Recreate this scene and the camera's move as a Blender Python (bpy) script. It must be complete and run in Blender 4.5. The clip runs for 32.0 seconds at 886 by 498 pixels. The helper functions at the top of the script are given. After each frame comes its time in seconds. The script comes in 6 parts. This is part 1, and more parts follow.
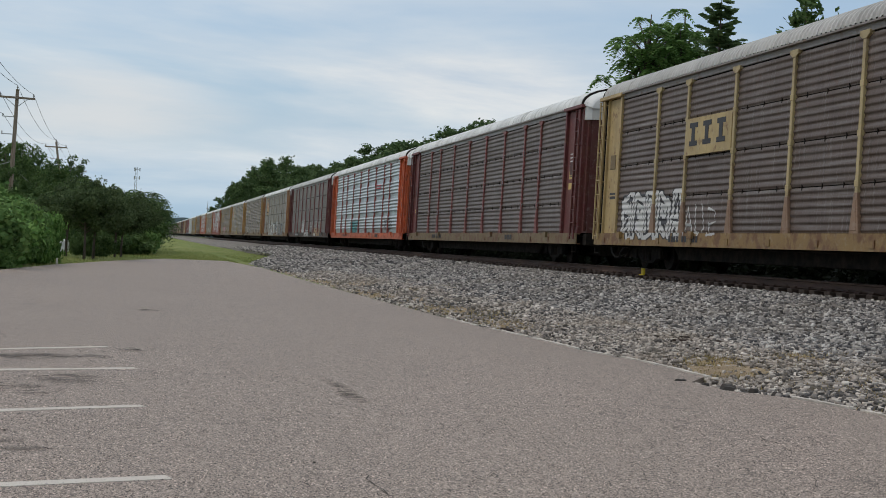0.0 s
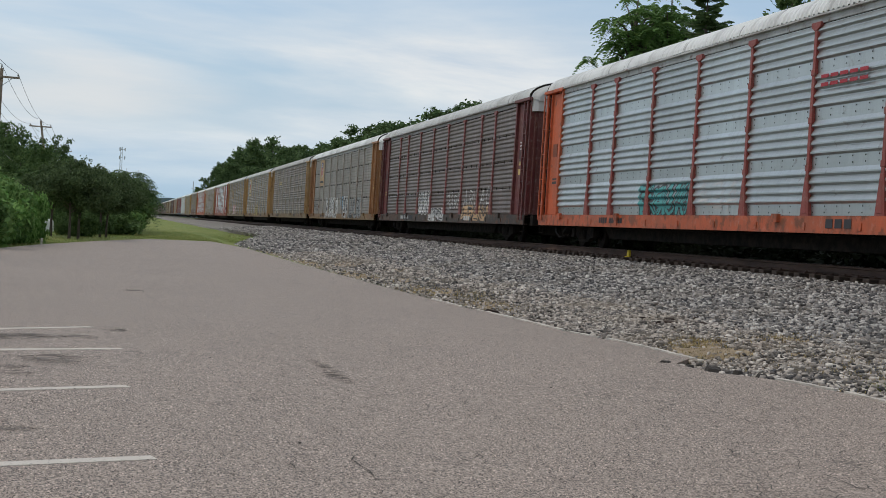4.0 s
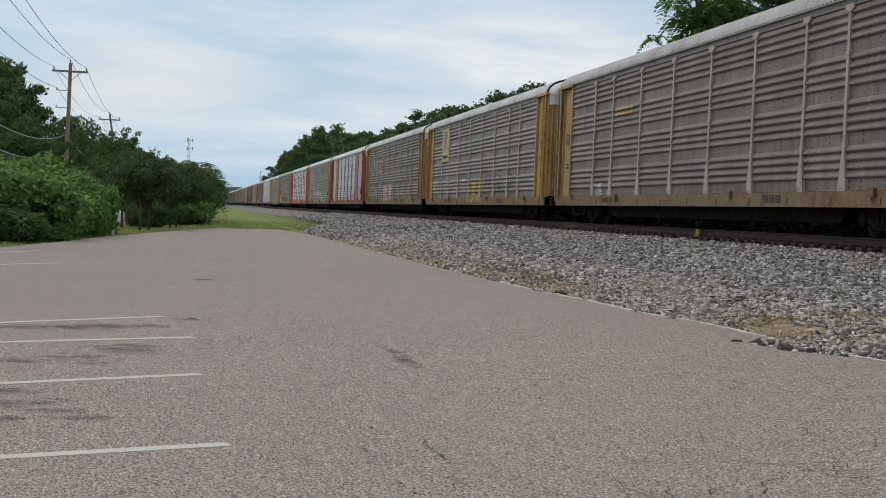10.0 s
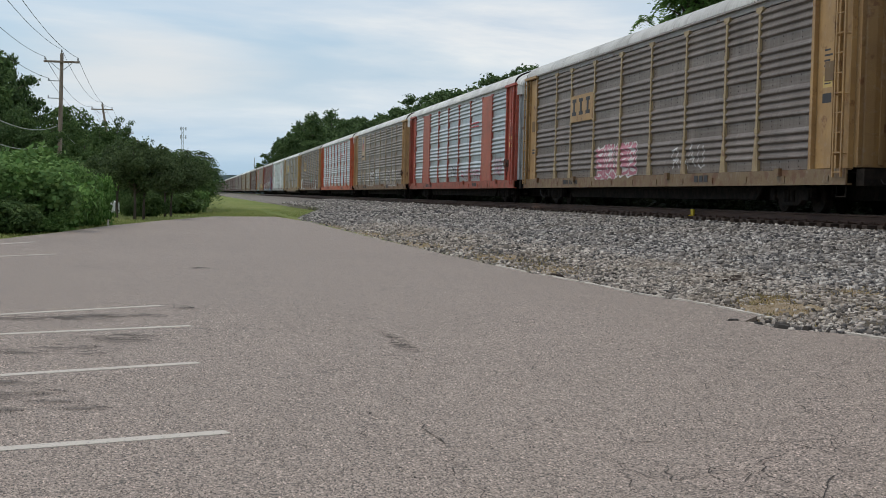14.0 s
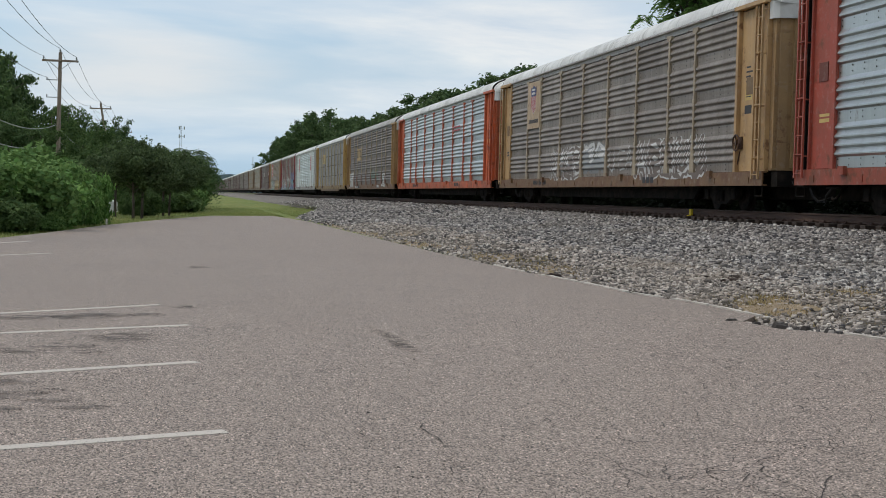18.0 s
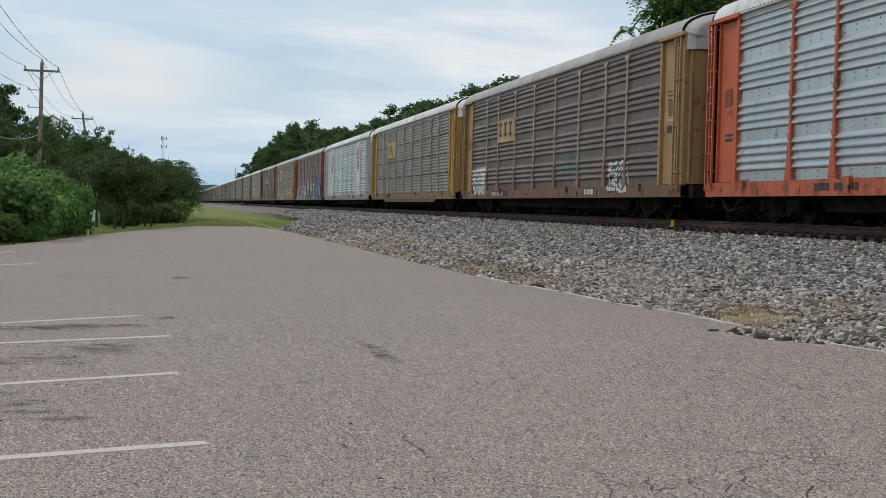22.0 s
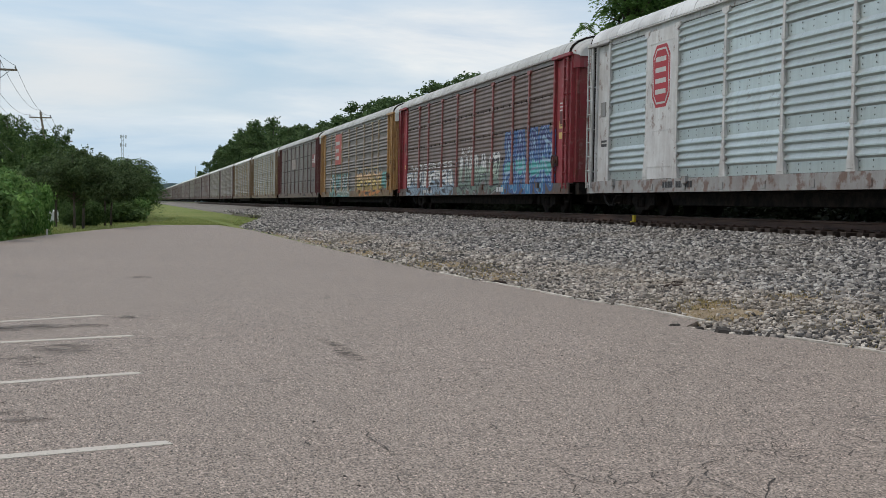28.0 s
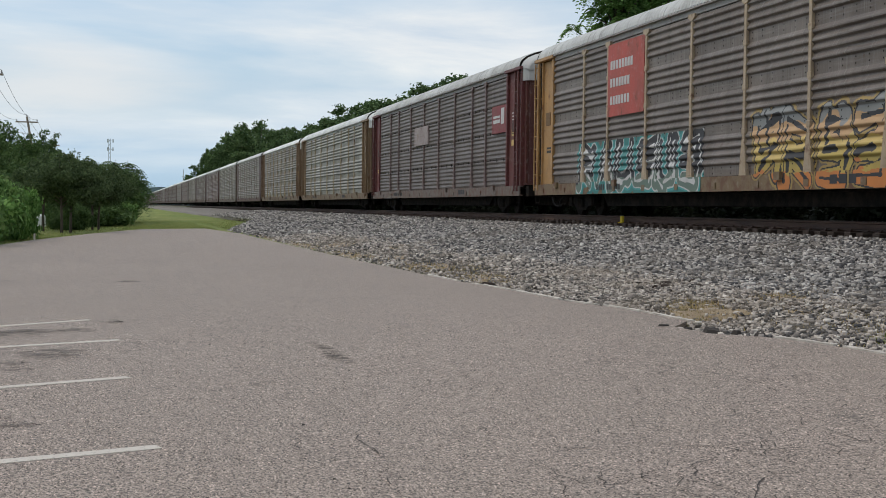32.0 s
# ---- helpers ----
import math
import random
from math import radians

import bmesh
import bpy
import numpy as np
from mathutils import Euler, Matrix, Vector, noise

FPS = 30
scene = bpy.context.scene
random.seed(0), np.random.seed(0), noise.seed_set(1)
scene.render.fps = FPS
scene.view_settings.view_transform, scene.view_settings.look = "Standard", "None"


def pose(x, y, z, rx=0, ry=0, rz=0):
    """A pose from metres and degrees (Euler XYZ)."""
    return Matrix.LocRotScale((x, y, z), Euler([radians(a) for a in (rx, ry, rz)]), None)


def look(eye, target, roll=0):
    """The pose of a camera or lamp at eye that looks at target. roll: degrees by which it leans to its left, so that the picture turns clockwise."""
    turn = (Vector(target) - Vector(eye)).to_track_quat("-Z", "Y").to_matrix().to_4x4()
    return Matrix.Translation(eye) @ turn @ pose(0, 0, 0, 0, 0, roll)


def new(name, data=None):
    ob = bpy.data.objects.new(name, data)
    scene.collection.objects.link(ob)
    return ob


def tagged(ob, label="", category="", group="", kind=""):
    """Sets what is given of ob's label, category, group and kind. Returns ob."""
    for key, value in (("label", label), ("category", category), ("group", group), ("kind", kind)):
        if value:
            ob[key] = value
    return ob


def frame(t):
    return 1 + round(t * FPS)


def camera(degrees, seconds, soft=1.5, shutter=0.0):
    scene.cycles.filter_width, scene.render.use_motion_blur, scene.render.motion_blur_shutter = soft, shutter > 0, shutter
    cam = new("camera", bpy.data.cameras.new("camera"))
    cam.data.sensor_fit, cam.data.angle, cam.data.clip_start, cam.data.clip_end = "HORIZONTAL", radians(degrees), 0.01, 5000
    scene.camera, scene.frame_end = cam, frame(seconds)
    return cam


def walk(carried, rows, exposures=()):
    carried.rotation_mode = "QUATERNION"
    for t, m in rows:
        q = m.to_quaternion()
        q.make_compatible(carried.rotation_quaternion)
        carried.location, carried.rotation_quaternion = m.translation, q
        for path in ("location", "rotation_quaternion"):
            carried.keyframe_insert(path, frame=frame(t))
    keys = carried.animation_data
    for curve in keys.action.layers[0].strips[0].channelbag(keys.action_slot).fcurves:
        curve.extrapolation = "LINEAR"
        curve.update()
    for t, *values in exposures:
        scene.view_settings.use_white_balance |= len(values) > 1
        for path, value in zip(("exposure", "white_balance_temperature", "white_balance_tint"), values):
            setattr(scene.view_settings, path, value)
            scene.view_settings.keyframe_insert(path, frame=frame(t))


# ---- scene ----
# The camera is held by hand near a parked vehicle, 1.2 m over the car park; it only turns.
EYE = (0.0, 0.0, 1.2)
cam = camera(37.0, 32.0, soft=0.65)
TURNS = (  # seconds, yaw, pitch, roll
    (0, -12.75, 0.06, -3.41), (0.5, -12.95, 0.15, -3.14), (1, -13.46, 0.35, -3.28), (1.5, -13.73, 0.14, -3.34),
    (2, -13.93, -0.22, -3.61), (2.5, -13.70, -0.32, -3.93), (3, -13.50, -0.56, -3.93), (3.5, -13.42, -0.62, -3.81),
    (5.5, -12.78, -1.14, -2.59), (6, -12.46, -1.19, -2.29), (6.5, -12.42, -1.36, -2.12), (7, -12.21, -1.28, -2.02),
    (7.5, -11.90, -1.28, -2.09), (8, -11.51, -1.47, -2.17), (8.5, -11.16, -1.54, -2.42), (9, -10.91, -1.52, -2.42),
    (9.5, -10.65, -1.55, -2.28), (10, -10.48, -1.57, -2.32), (10.5, -10.60, -1.62, -2.28), (11, -10.62, -1.80, -2.05),
    (11.5, -10.58, -1.99, -1.83), (12, -10.52, -2.11, -1.55), (12.5, -10.51, -2.22, -1.44), (13, -10.63, -2.20, -1.22),
    (13.5, -10.63, -2.21, -1.24), (15.5, -11.01, -2.41, -1.68), (16, -10.91, -2.44, -1.71), (16.5, -10.79, -2.43, -1.60),
    (17, -10.79, -2.45, -1.61), (17.5, -10.73, -2.36, -1.33), (18, -10.77, -2.26, -1.41), (18.5, -10.89, -2.03, -1.52),
    (19, -10.91, -2.00, -1.39), (19.5, -11.02, -2.01, -1.47), (20, -11.13, -1.98, -1.43), (20.5, -11.46, -1.99, -1.45),
    (21, -11.56, -1.90, -1.48), (21.5, -11.55, -1.79, -1.50), (22, -11.52, -1.78, -1.45), (22.5, -11.59, -1.70, -1.59),
    (23, -11.56, -1.77, -1.54), (23.5, -11.74, -1.88, -1.56), (24, -11.78, -1.91, -1.52), (24.5, -11.81, -1.92, -1.44),
    (25, -11.77, -1.94, -1.42), (25.5, -11.84, -1.99, -1.36), (26, -11.80, -1.95, -1.28), (26.5, -12.06, -1.88, -1.27),
    (28.5, -13.29, -1.90, -1.03), (29, -13.17, -1.93, -1.08), (29.5, -13.14, -1.85, -1.06), (30, -13.19, -1.81, -1.01),
    (30.5, -13.36, -1.84, -0.86), (31, -13.50, -1.97, -0.76), (31.5, -13.67, -1.87, -0.78), (32, -13.68, -1.78, -0.70),
)
walk(cam, [(t, pose(*EYE, 90 + p, r, y)) for t, y, p, r in TURNS], exposures=((0.0, -0.05), (3.5, 0.0), (6.5, 0.06), (20.0, 0.09), (32.0, 0.12)))

# ---- sky, sun ----
SUN_EL, SUN_AZ = 54.0, 300.0  # degrees; azimuth clockwise from +y
world = bpy.data.worlds.new("overcast_sky")
scene.world = world
world.use_nodes = True
wn, wl = world.node_tree.nodes, world.node_tree.links
wn.clear()


def wnode(kind, **values):
    n = wn.new(kind)
    for k, v in values.items():
        n.inputs[k].default_value = v
    return n


sky = wn.new("ShaderNodeTexSky")
sky.sky_type = "NISHITA"
sky.sun_disc = False
sky.sun_elevation, sky.sun_rotation = radians(SUN_EL), radians(SUN_AZ)
sky.air_density, sky.dust_density = 1.2, 1.5
sky_dim = wn.new("ShaderNodeVectorMath")
sky_dim.operation = "SCALE"
sky_dim.inputs["Scale"].default_value = 0.10
wl.new(sky.outputs[0], sky_dim.inputs[0])
wtc = wn.new("ShaderNodeTexCoord")
wsep = wn.new("ShaderNodeSeparateXYZ")
wl.new(wtc.outputs["Generated"], wsep.inputs[0])
wup = wn.new("ShaderNodeMath")
wup.operation = "MAXIMUM"
wup.inputs[1].default_value = 0.0
wl.new(wsep.outputs[2], wup.inputs[0])
wlift = wn.new("ShaderNodeMath")
wlift.inputs[1].default_value = 0.16
wl.new(wup.outputs[0], wlift.inputs[0])
wcomb = wn.new("ShaderNodeCombineXYZ")
for axis in (0, 1):
    wd = wn.new("ShaderNodeMath")
    wd.operation = "DIVIDE"
    wl.new(wsep.outputs[axis], wd.inputs[0])
    wl.new(wlift.outputs[0], wd.inputs[1])
    wl.new(wd.outputs[0], wcomb.inputs[axis])
wmap = wn.new("ShaderNodeMapping")
wmap.inputs["Location"].default_value = (3.1, 0.4, 0.0)
wmap.inputs["Scale"].default_value = (0.55, 0.85, 1.0)
wl.new(wcomb.outputs[0], wmap.inputs[0])
wnoise = wnode("ShaderNodeTexNoise", Scale=1.0, Detail=7.0, Roughness=0.52, Distortion=0.35)
wl.new(wmap.outputs[0], wnoise.inputs["Vector"])
wramp = wn.new("ShaderNodeValToRGB")
wramp.color_ramp.elements[0].position, wramp.color_ramp.elements[1].position = 0.40, 0.60
wl.new(wnoise.outputs[0], wramp.inputs[0])
wnoise2 = wnode("ShaderNodeTexNoise", Scale=2.3, Detail=8.0, Roughness=0.6, Distortion=0.2)
wl.new(wmap.outputs[0], wnoise2.inputs["Vector"])
wcloud = wn.new("ShaderNodeValToRGB")
e = wcloud.color_ramp.elements
e[0].position, e[0].color = 0.32, (0.57, 0.655, 0.745, 1)
e[1].position, e[1].color = 0.66, (0.89, 0.88, 0.85, 1)
wl.new(wnoise2.outputs[0], wcloud.inputs[0])
wmix = wn.new("ShaderNodeMix")
wmix.data_type = "RGBA"
wclear = wn.new("ShaderNodeMix")  # thin haze over the blue
wclear.data_type = "RGBA"
wclear.inputs[0].default_value = 0.5
wclear.inputs[7].default_value = (0.50, 0.68, 0.91, 1)
wl.new(sky_dim.outputs[0], wclear.inputs[6])
wl.new(wramp.outputs[0], wmix.inputs[0])
wl.new(wclear.outputs[2], wmix.inputs[6])
wl.new(wcloud.outputs[0], wmix.inputs[7])
wbg = wnode("ShaderNodeBackground", Strength=1.0)
wlow = wn.new("ShaderNodeMapRange")  # clear pale blue low over the horizon
wlow.inputs["From Min"].default_value, wlow.inputs["From Max"].default_value = 0.12, 0.01
wl.new(wup.outputs[0], wlow.inputs[0])
wlow2 = wn.new("ShaderNodeMath")
wlow2.operation = "MULTIPLY"
wlow2.inputs[1].default_value = 0.75
wl.new(wlow.outputs[0], wlow2.inputs[0])
whaze = wn.new("ShaderNodeMix")
whaze.data_type = "RGBA"
whaze.inputs[7].default_value = (0.38, 0.56, 0.72, 1)
wl.new(wlow2.outputs[0], whaze.inputs[0])
wl.new(wmix.outputs[2], whaze.inputs[6])
wbank = wn.new("ShaderNodeMapping")  # a pale bank of cloud low over the wood
wbank.vector_type = "POINT"
wbank.inputs["Location"].default_value = (0.40, 0.0, -2.5)
wbank.inputs["Scale"].default_value = (11.0, 0.0, 29.0)
wl.new(wtc.outputs["Generated"], wbank.inputs[0])
wshift = wn.new("ShaderNodeVectorMath")
wshift.operation = "MULTIPLY_ADD"
wl.new(wnoise2.outputs["Color"], wshift.inputs[0])
wshift.inputs[1].default_value = (1.6, 0.0, 1.6)
wl.new(wbank.outputs[0], wshift.inputs[2])
wmid = wn.new("ShaderNodeVectorMath")
wmid.operation = "SUBTRACT"
wmid.inputs[1].default_value = (0.8, 0.0, 0.8)
wl.new(wshift.outputs[0], wmid.inputs[0])
wfar = wn.new("ShaderNodeVectorMath")
wfar.operation = "LENGTH"
wl.new(wmid.outputs[0], wfar.inputs[0])
wsoft = wn.new("ShaderNodeMapRange")
wsoft.interpolation_type = "SMOOTHSTEP"
for k, v in {"From Min": 1.25, "From Max": 0.1, "To Max": 0.55}.items():
    wsoft.inputs[k].default_value = v
wl.new(wfar.outputs["Value"], wsoft.inputs[0])
wpale = wn.new("ShaderNodeMix")
wpale.data_type = "RGBA"
wpale.inputs[7].default_value = (0.86, 0.82, 0.78, 1)
wl.new(wsoft.outputs[0], wpale.inputs[0])
wl.new(whaze.outputs[2], wpale.inputs[6])
wl.new(wpale.outputs[2], wbg.inputs[0])
wout = wn.new("ShaderNodeOutputWorld")
wl.new(wbg.outputs[0], wout.inputs[0])

sun = new("sun", bpy.data.lights.new("sun", "SUN"))
sun.data.energy, sun.data.angle, sun.data.color = 1.0, radians(14), (1.0, 0.86, 0.68)
sun.matrix_world = look((0, 0, 40), (-40 * math.sin(radians(SUN_AZ)), -40 * math.cos(radians(SUN_AZ)), 40 - 40 * math.tan(radians(SUN_EL))))


# ---- materials ----
def mat(name, color=(0.5, 0.5, 0.5), rough=0.7, metal=0.0):
    m = bpy.data.materials.new(name)
    m.use_nodes = True
    b = m.node_tree.nodes["Principled BSDF"]
    b.inputs["Base Color"].default_value = (*color, 1)
    b.inputs["Roughness"].default_value = rough
    b.inputs["Metallic"].default_value = metal
    return m


def node(m, kind, **values):
    n = m.node_tree.nodes.new(kind)
    for k, v in values.items():
        n.inputs[k].default_value = v
    return n


def join(m, a, b):
    m.node_tree.links.new(a, b)


def coords(m, scale=(1, 1, 1), shuffle=False, space="Object"):
    """Texture coordinates in metres; shuffle moves them at random from object to object."""
    tc = node(m, "ShaderNodeTexCoord")
    mp = node(m, "ShaderNodeMapping", Scale=scale)
    join(m, tc.outputs[space], mp.inputs[0])
    if shuffle:
        oi = node(m, "ShaderNodeObjectInfo")
        sc = node(m, "ShaderNodeVectorMath")
        sc.operation = "SCALE"
        sc.inputs["Scale"].default_value = 37.0
        cb = node(m, "ShaderNodeCombineXYZ")
        for i in range(3):
            join(m, oi.outputs["Random"], cb.inputs[i])
        join(m, cb.outputs[0], sc.inputs[0])
        join(m, sc.outputs[0], mp.inputs["Location"])
    return mp.outputs[0]


def noisy(m, vec, scale, lo, hi, detail=4.0, rough=0.6):
    """Noise squeezed so that lo gives 0 and hi gives 1."""
    n = node(m, "ShaderNodeTexNoise", Scale=scale, Detail=detail, Roughness=rough)
    join(m, vec, n.inputs["Vector"])
    r = node(m, "ShaderNodeMapRange", **{"From Min": lo, "From Max": hi})
    join(m, n.outputs[0], r.inputs[0])
    return r.outputs[0]


def blend(m, fac, a, b, mode="MIX"):
    """a and b: a socket or a colour."""
    x = node(m, "ShaderNodeMix")
    x.data_type, x.blend_type, x.clamp_factor = "RGBA", mode, True
    for s, v in ((x.inputs[0], fac), (x.inputs[6], a), (x.inputs[7], b)):
        if isinstance(v, tuple):
            s.default_value = (*v, 1)
        elif isinstance(v, float):
            s.default_value = v
        else:
            join(m, v, s)
    return x.outputs[2]


def times_(m, a, k):
    x = node(m, "ShaderNodeMath")
    x.operation = "MULTIPLY"
    join(m, a, x.inputs[0])
    if isinstance(k, float):
        x.inputs[1].default_value = k
    else:
        join(m, k, x.inputs[1])
    return x.outputs[0]


def finish(m, color=None, height=None, depth=0.01, rough=None):
    b = m.node_tree.nodes["Principled BSDF"]
    if color is not None:
        join(m, color, b.inputs["Base Color"])
    if rough is not None:
        join(m, rough, b.inputs["Roughness"])
    if height is not None:
        bp = node(m, "ShaderNodeBump", Distance=depth, Strength=1.0)
        join(m, height, bp.inputs["Height"])
        join(m, bp.outputs[0], b.inputs["Normal"])
    return m


def own_color(m):
    return node(m, "ShaderNodeObjectInfo").outputs["Color"]


def painted_metal(name, rough=0.55, metal=0.0, grime=0.75, rust=0.58):
    """Weathered paint in the object's own colour: blotches, run-down streaks, rust."""
    m = mat(name, rough=rough, metal=metal)
    v = coords(m, shuffle=True)
    vs = coords(m, (7, 7, 0.35), shuffle=True)
    c = own_color(m)
    dull = blend(m, 0.6, c, (0.125, 0.07, 0.045))
    c1 = blend(m, times_(m, noisy(m, v, 1.3, 0.35, 0.75), grime), c, dull)
    c2 = blend(m, times_(m, noisy(m, vs, 1.0, 0.45, 0.75), 0.5 * grime), c1, dull)
    pale = blend(m, 0.35, c2, (0.5, 0.48, 0.44))
    c3 = blend(m, noisy(m, v, 6.0, 0.55, 0.9), c2, pale)
    c4 = blend(m, times_(m, noisy(m, v, 3.1, rust, rust + 0.1, 8.0), 0.75), c3, (0.13, 0.05, 0.022))
    return finish(m, c4, noisy(m, v, 30.0, 0.3, 0.7), 0.002)


def side_metal(name, metal, rough, soot, runs=1.0):
    """Galvanised corrugated side screens in the object's own colour, with soot in blotches and runs."""
    m = mat(name, rough=rough, metal=metal)
    v = coords(m, shuffle=True)
    vs = coords(m, (1.0, 7.0, 0.45), shuffle=True)
    vt = coords(m, (1.0, 22.0, 0.8), shuffle=True)
    vh = coords(m, (1.0, 0.5, 14.0), shuffle=True)
    c = blend(m, 1.0, own_color(m), (1.0, 0.965, 0.90) if runs > 0.5 else (1.0, 1.0, 0.99), "MULTIPLY")
    dull = blend(m, soot, c, (0.055, 0.036, 0.026))
    shade = node(m, "ShaderNodeMapRange", **{"To Min": 0.0, "To Max": 0.38})
    join(m, node(m, "ShaderNodeObjectInfo").outputs["Random"], shade.inputs[0])
    c0 = blend(m, shade.outputs[0], c, dull)
    c1 = blend(m, times_(m, noisy(m, v, 0.8, 0.36, 0.68, 6.0), 0.75 * runs), c0, dull)
    c2 = blend(m, times_(m, noisy(m, vs, 1.0, 0.47, 0.70), 0.7 * runs), c1, dull)
    light = blend(m, 0.4, c2, (0.62, 0.61, 0.59))
    c3 = blend(m, times_(m, noisy(m, vh, 1.0, 0.5, 0.78), 0.45), c2, light)
    c4 = blend(m, times_(m, noisy(m, vt, 1.0, 0.56, 0.74), 0.5 * runs), c3, light)
    c5 = blend(m, times_(m, noisy(m, v, 3.3, 0.63, 0.72, 8.0), 0.5), c4, (0.12, 0.055, 0.03))
    return finish(m, c5, noisy(m, v, 26.0, 0.3, 0.7), 0.002)


PAINT = painted_metal("weathered_railcar_paint")
SCREEN = side_metal("corrugated_side_metal", 0.25, 0.5, 0.70)
SCREEN_BRIGHT = side_metal("bright_corrugated_side_metal", 0.85, 0.36, 0.50, 0.4)
SILL_PAINT = painted_metal("rust_eaten_sill_paint", grime=0.9, rust=0.50)


def roof_metal(name):
    """Roof sheets in the object's own colour: soot in blotches, dark runs down the curve, pale bare spots."""
    m = mat(name, rough=0.55)
    v = coords(m, shuffle=True)
    runs = coords(m, (0.6, 3.2, 0.5), shuffle=True)
    fine = coords(m, (0.5, 16.0, 0.6), shuffle=True)
    c = own_color(m)
    dull = blend(m, 0.72, c, (0.15, 0.14, 0.13))
    c1 = blend(m, times_(m, noisy(m, v, 0.55, 0.42, 0.72, 6.0), 0.55), c, dull)
    c2 = blend(m, times_(m, noisy(m, runs, 1.0, 0.52, 0.74, 5.0), 0.6), c1, dull)
    c3 = blend(m, times_(m, noisy(m, fine, 1.0, 0.60, 0.72, 3.0), 0.65), c2, (0.16, 0.15, 0.14))
    c4 = blend(m, times_(m, noisy(m, v, 3.0, 0.66, 0.74, 8.0), 0.6), c3, (0.22, 0.15, 0.10))
    return finish(m, c4, noisy(m, v, 22.0, 0.3, 0.7), 0.003)


ROOFING = roof_metal("weathered_roof_metal")

# steel coloured near black, with the deep shade under the cars included
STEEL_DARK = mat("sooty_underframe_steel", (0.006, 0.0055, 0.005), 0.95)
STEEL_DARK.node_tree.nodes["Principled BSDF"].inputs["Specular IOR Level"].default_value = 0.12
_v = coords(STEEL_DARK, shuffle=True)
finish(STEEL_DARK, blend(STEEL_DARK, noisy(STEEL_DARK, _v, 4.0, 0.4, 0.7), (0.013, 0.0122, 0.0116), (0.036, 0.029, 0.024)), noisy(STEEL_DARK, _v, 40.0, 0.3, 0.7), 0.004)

RAIL_STEEL = mat("rusty_rail_steel", (0.09, 0.05, 0.035), 0.75, 0.2)
_v = coords(RAIL_STEEL, (3, 0.4, 3))
finish(RAIL_STEEL, blend(RAIL_STEEL, noisy(RAIL_STEEL, _v, 2.0, 0.35, 0.7), (0.06, 0.035, 0.028), (0.12, 0.07, 0.05)), noisy(RAIL_STEEL, coords(RAIL_STEEL), 60.0, 0.3, 0.7), 0.002)
RAIL_HEAD = mat("polished_rail_head", (0.33, 0.31, 0.29), 0.35, 0.9)

TIE_WOOD = mat("creosoted_tie_wood", (0.06, 0.045, 0.035), 0.9)
_v = coords(TIE_WOOD, (1, 8, 8), shuffle=True)
finish(TIE_WOOD, blend(TIE_WOOD, noisy(TIE_WOOD, _v, 2.0, 0.3, 0.7), (0.020, 0.014, 0.011), (0.065, 0.044, 0.034)), noisy(TIE_WOOD, _v, 9.0, 0.3, 0.7), 0.006)



def stone(name, low, mid, high, top, dust):
    m = mat(name, mid, 0.85)
    rmp = node(m, "ShaderNodeValToRGB")
    join(m, node(m, "ShaderNodeNewGeometry").outputs["Random Per Island"], rmp.inputs[0])
    el = rmp.color_ramp.elements
    el[0].color, el[1].color = (0.03, 0.031, 0.035, 1), (*top, 1)
    for at, c in ((0.24, low), (0.40, mid), (0.74, high)):
        el.new(at).color = (*c, 1)
    v = coords(m)
    c = blend(m, times_(m, noisy(m, v, 35.0, 0.4, 0.7), 0.5), rmp.outputs[0], (0.19, 0.18, 0.18))
    return finish(m, blend(m, times_(m, noisy(m, v, 0.35, 0.45, 0.66, 3.0), dust), c, (0.27, 0.22, 0.16)))


STONE = stone("grey_ballast_stone", (0.07, 0.068, 0.07), (0.205, 0.192, 0.182), (0.38, 0.355, 0.33), (0.70, 0.67, 0.63), 0.2)
STONE_PALE = stone("dusty_pale_stone", (0.13, 0.117, 0.107), (0.32, 0.283, 0.25), (0.52, 0.46, 0.405), (0.80, 0.74, 0.67), 0.4)

# bed fines near black, the shade between stones in their colour; sandy blotches over it
BED = mat("ballast_bed_fines", (0.2, 0.19, 0.18), 0.95)
_v = coords(BED)
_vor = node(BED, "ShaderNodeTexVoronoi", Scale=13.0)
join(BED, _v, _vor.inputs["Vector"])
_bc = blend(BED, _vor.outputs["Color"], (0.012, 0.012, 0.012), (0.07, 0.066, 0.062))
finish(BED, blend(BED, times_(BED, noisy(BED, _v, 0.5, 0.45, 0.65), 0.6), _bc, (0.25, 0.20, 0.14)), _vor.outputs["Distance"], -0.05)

GRAVEL = mat("distant_grey_gravel", (0.24, 0.22, 0.2), 0.95)
_v = coords(GRAVEL)
finish(GRAVEL, blend(GRAVEL, noisy(GRAVEL, _v, 6.0, 0.35, 0.65, 6.0), (0.15, 0.14, 0.13), (0.34, 0.31, 0.275)), noisy(GRAVEL, _v, 9.0, 0.3, 0.7), 0.08)

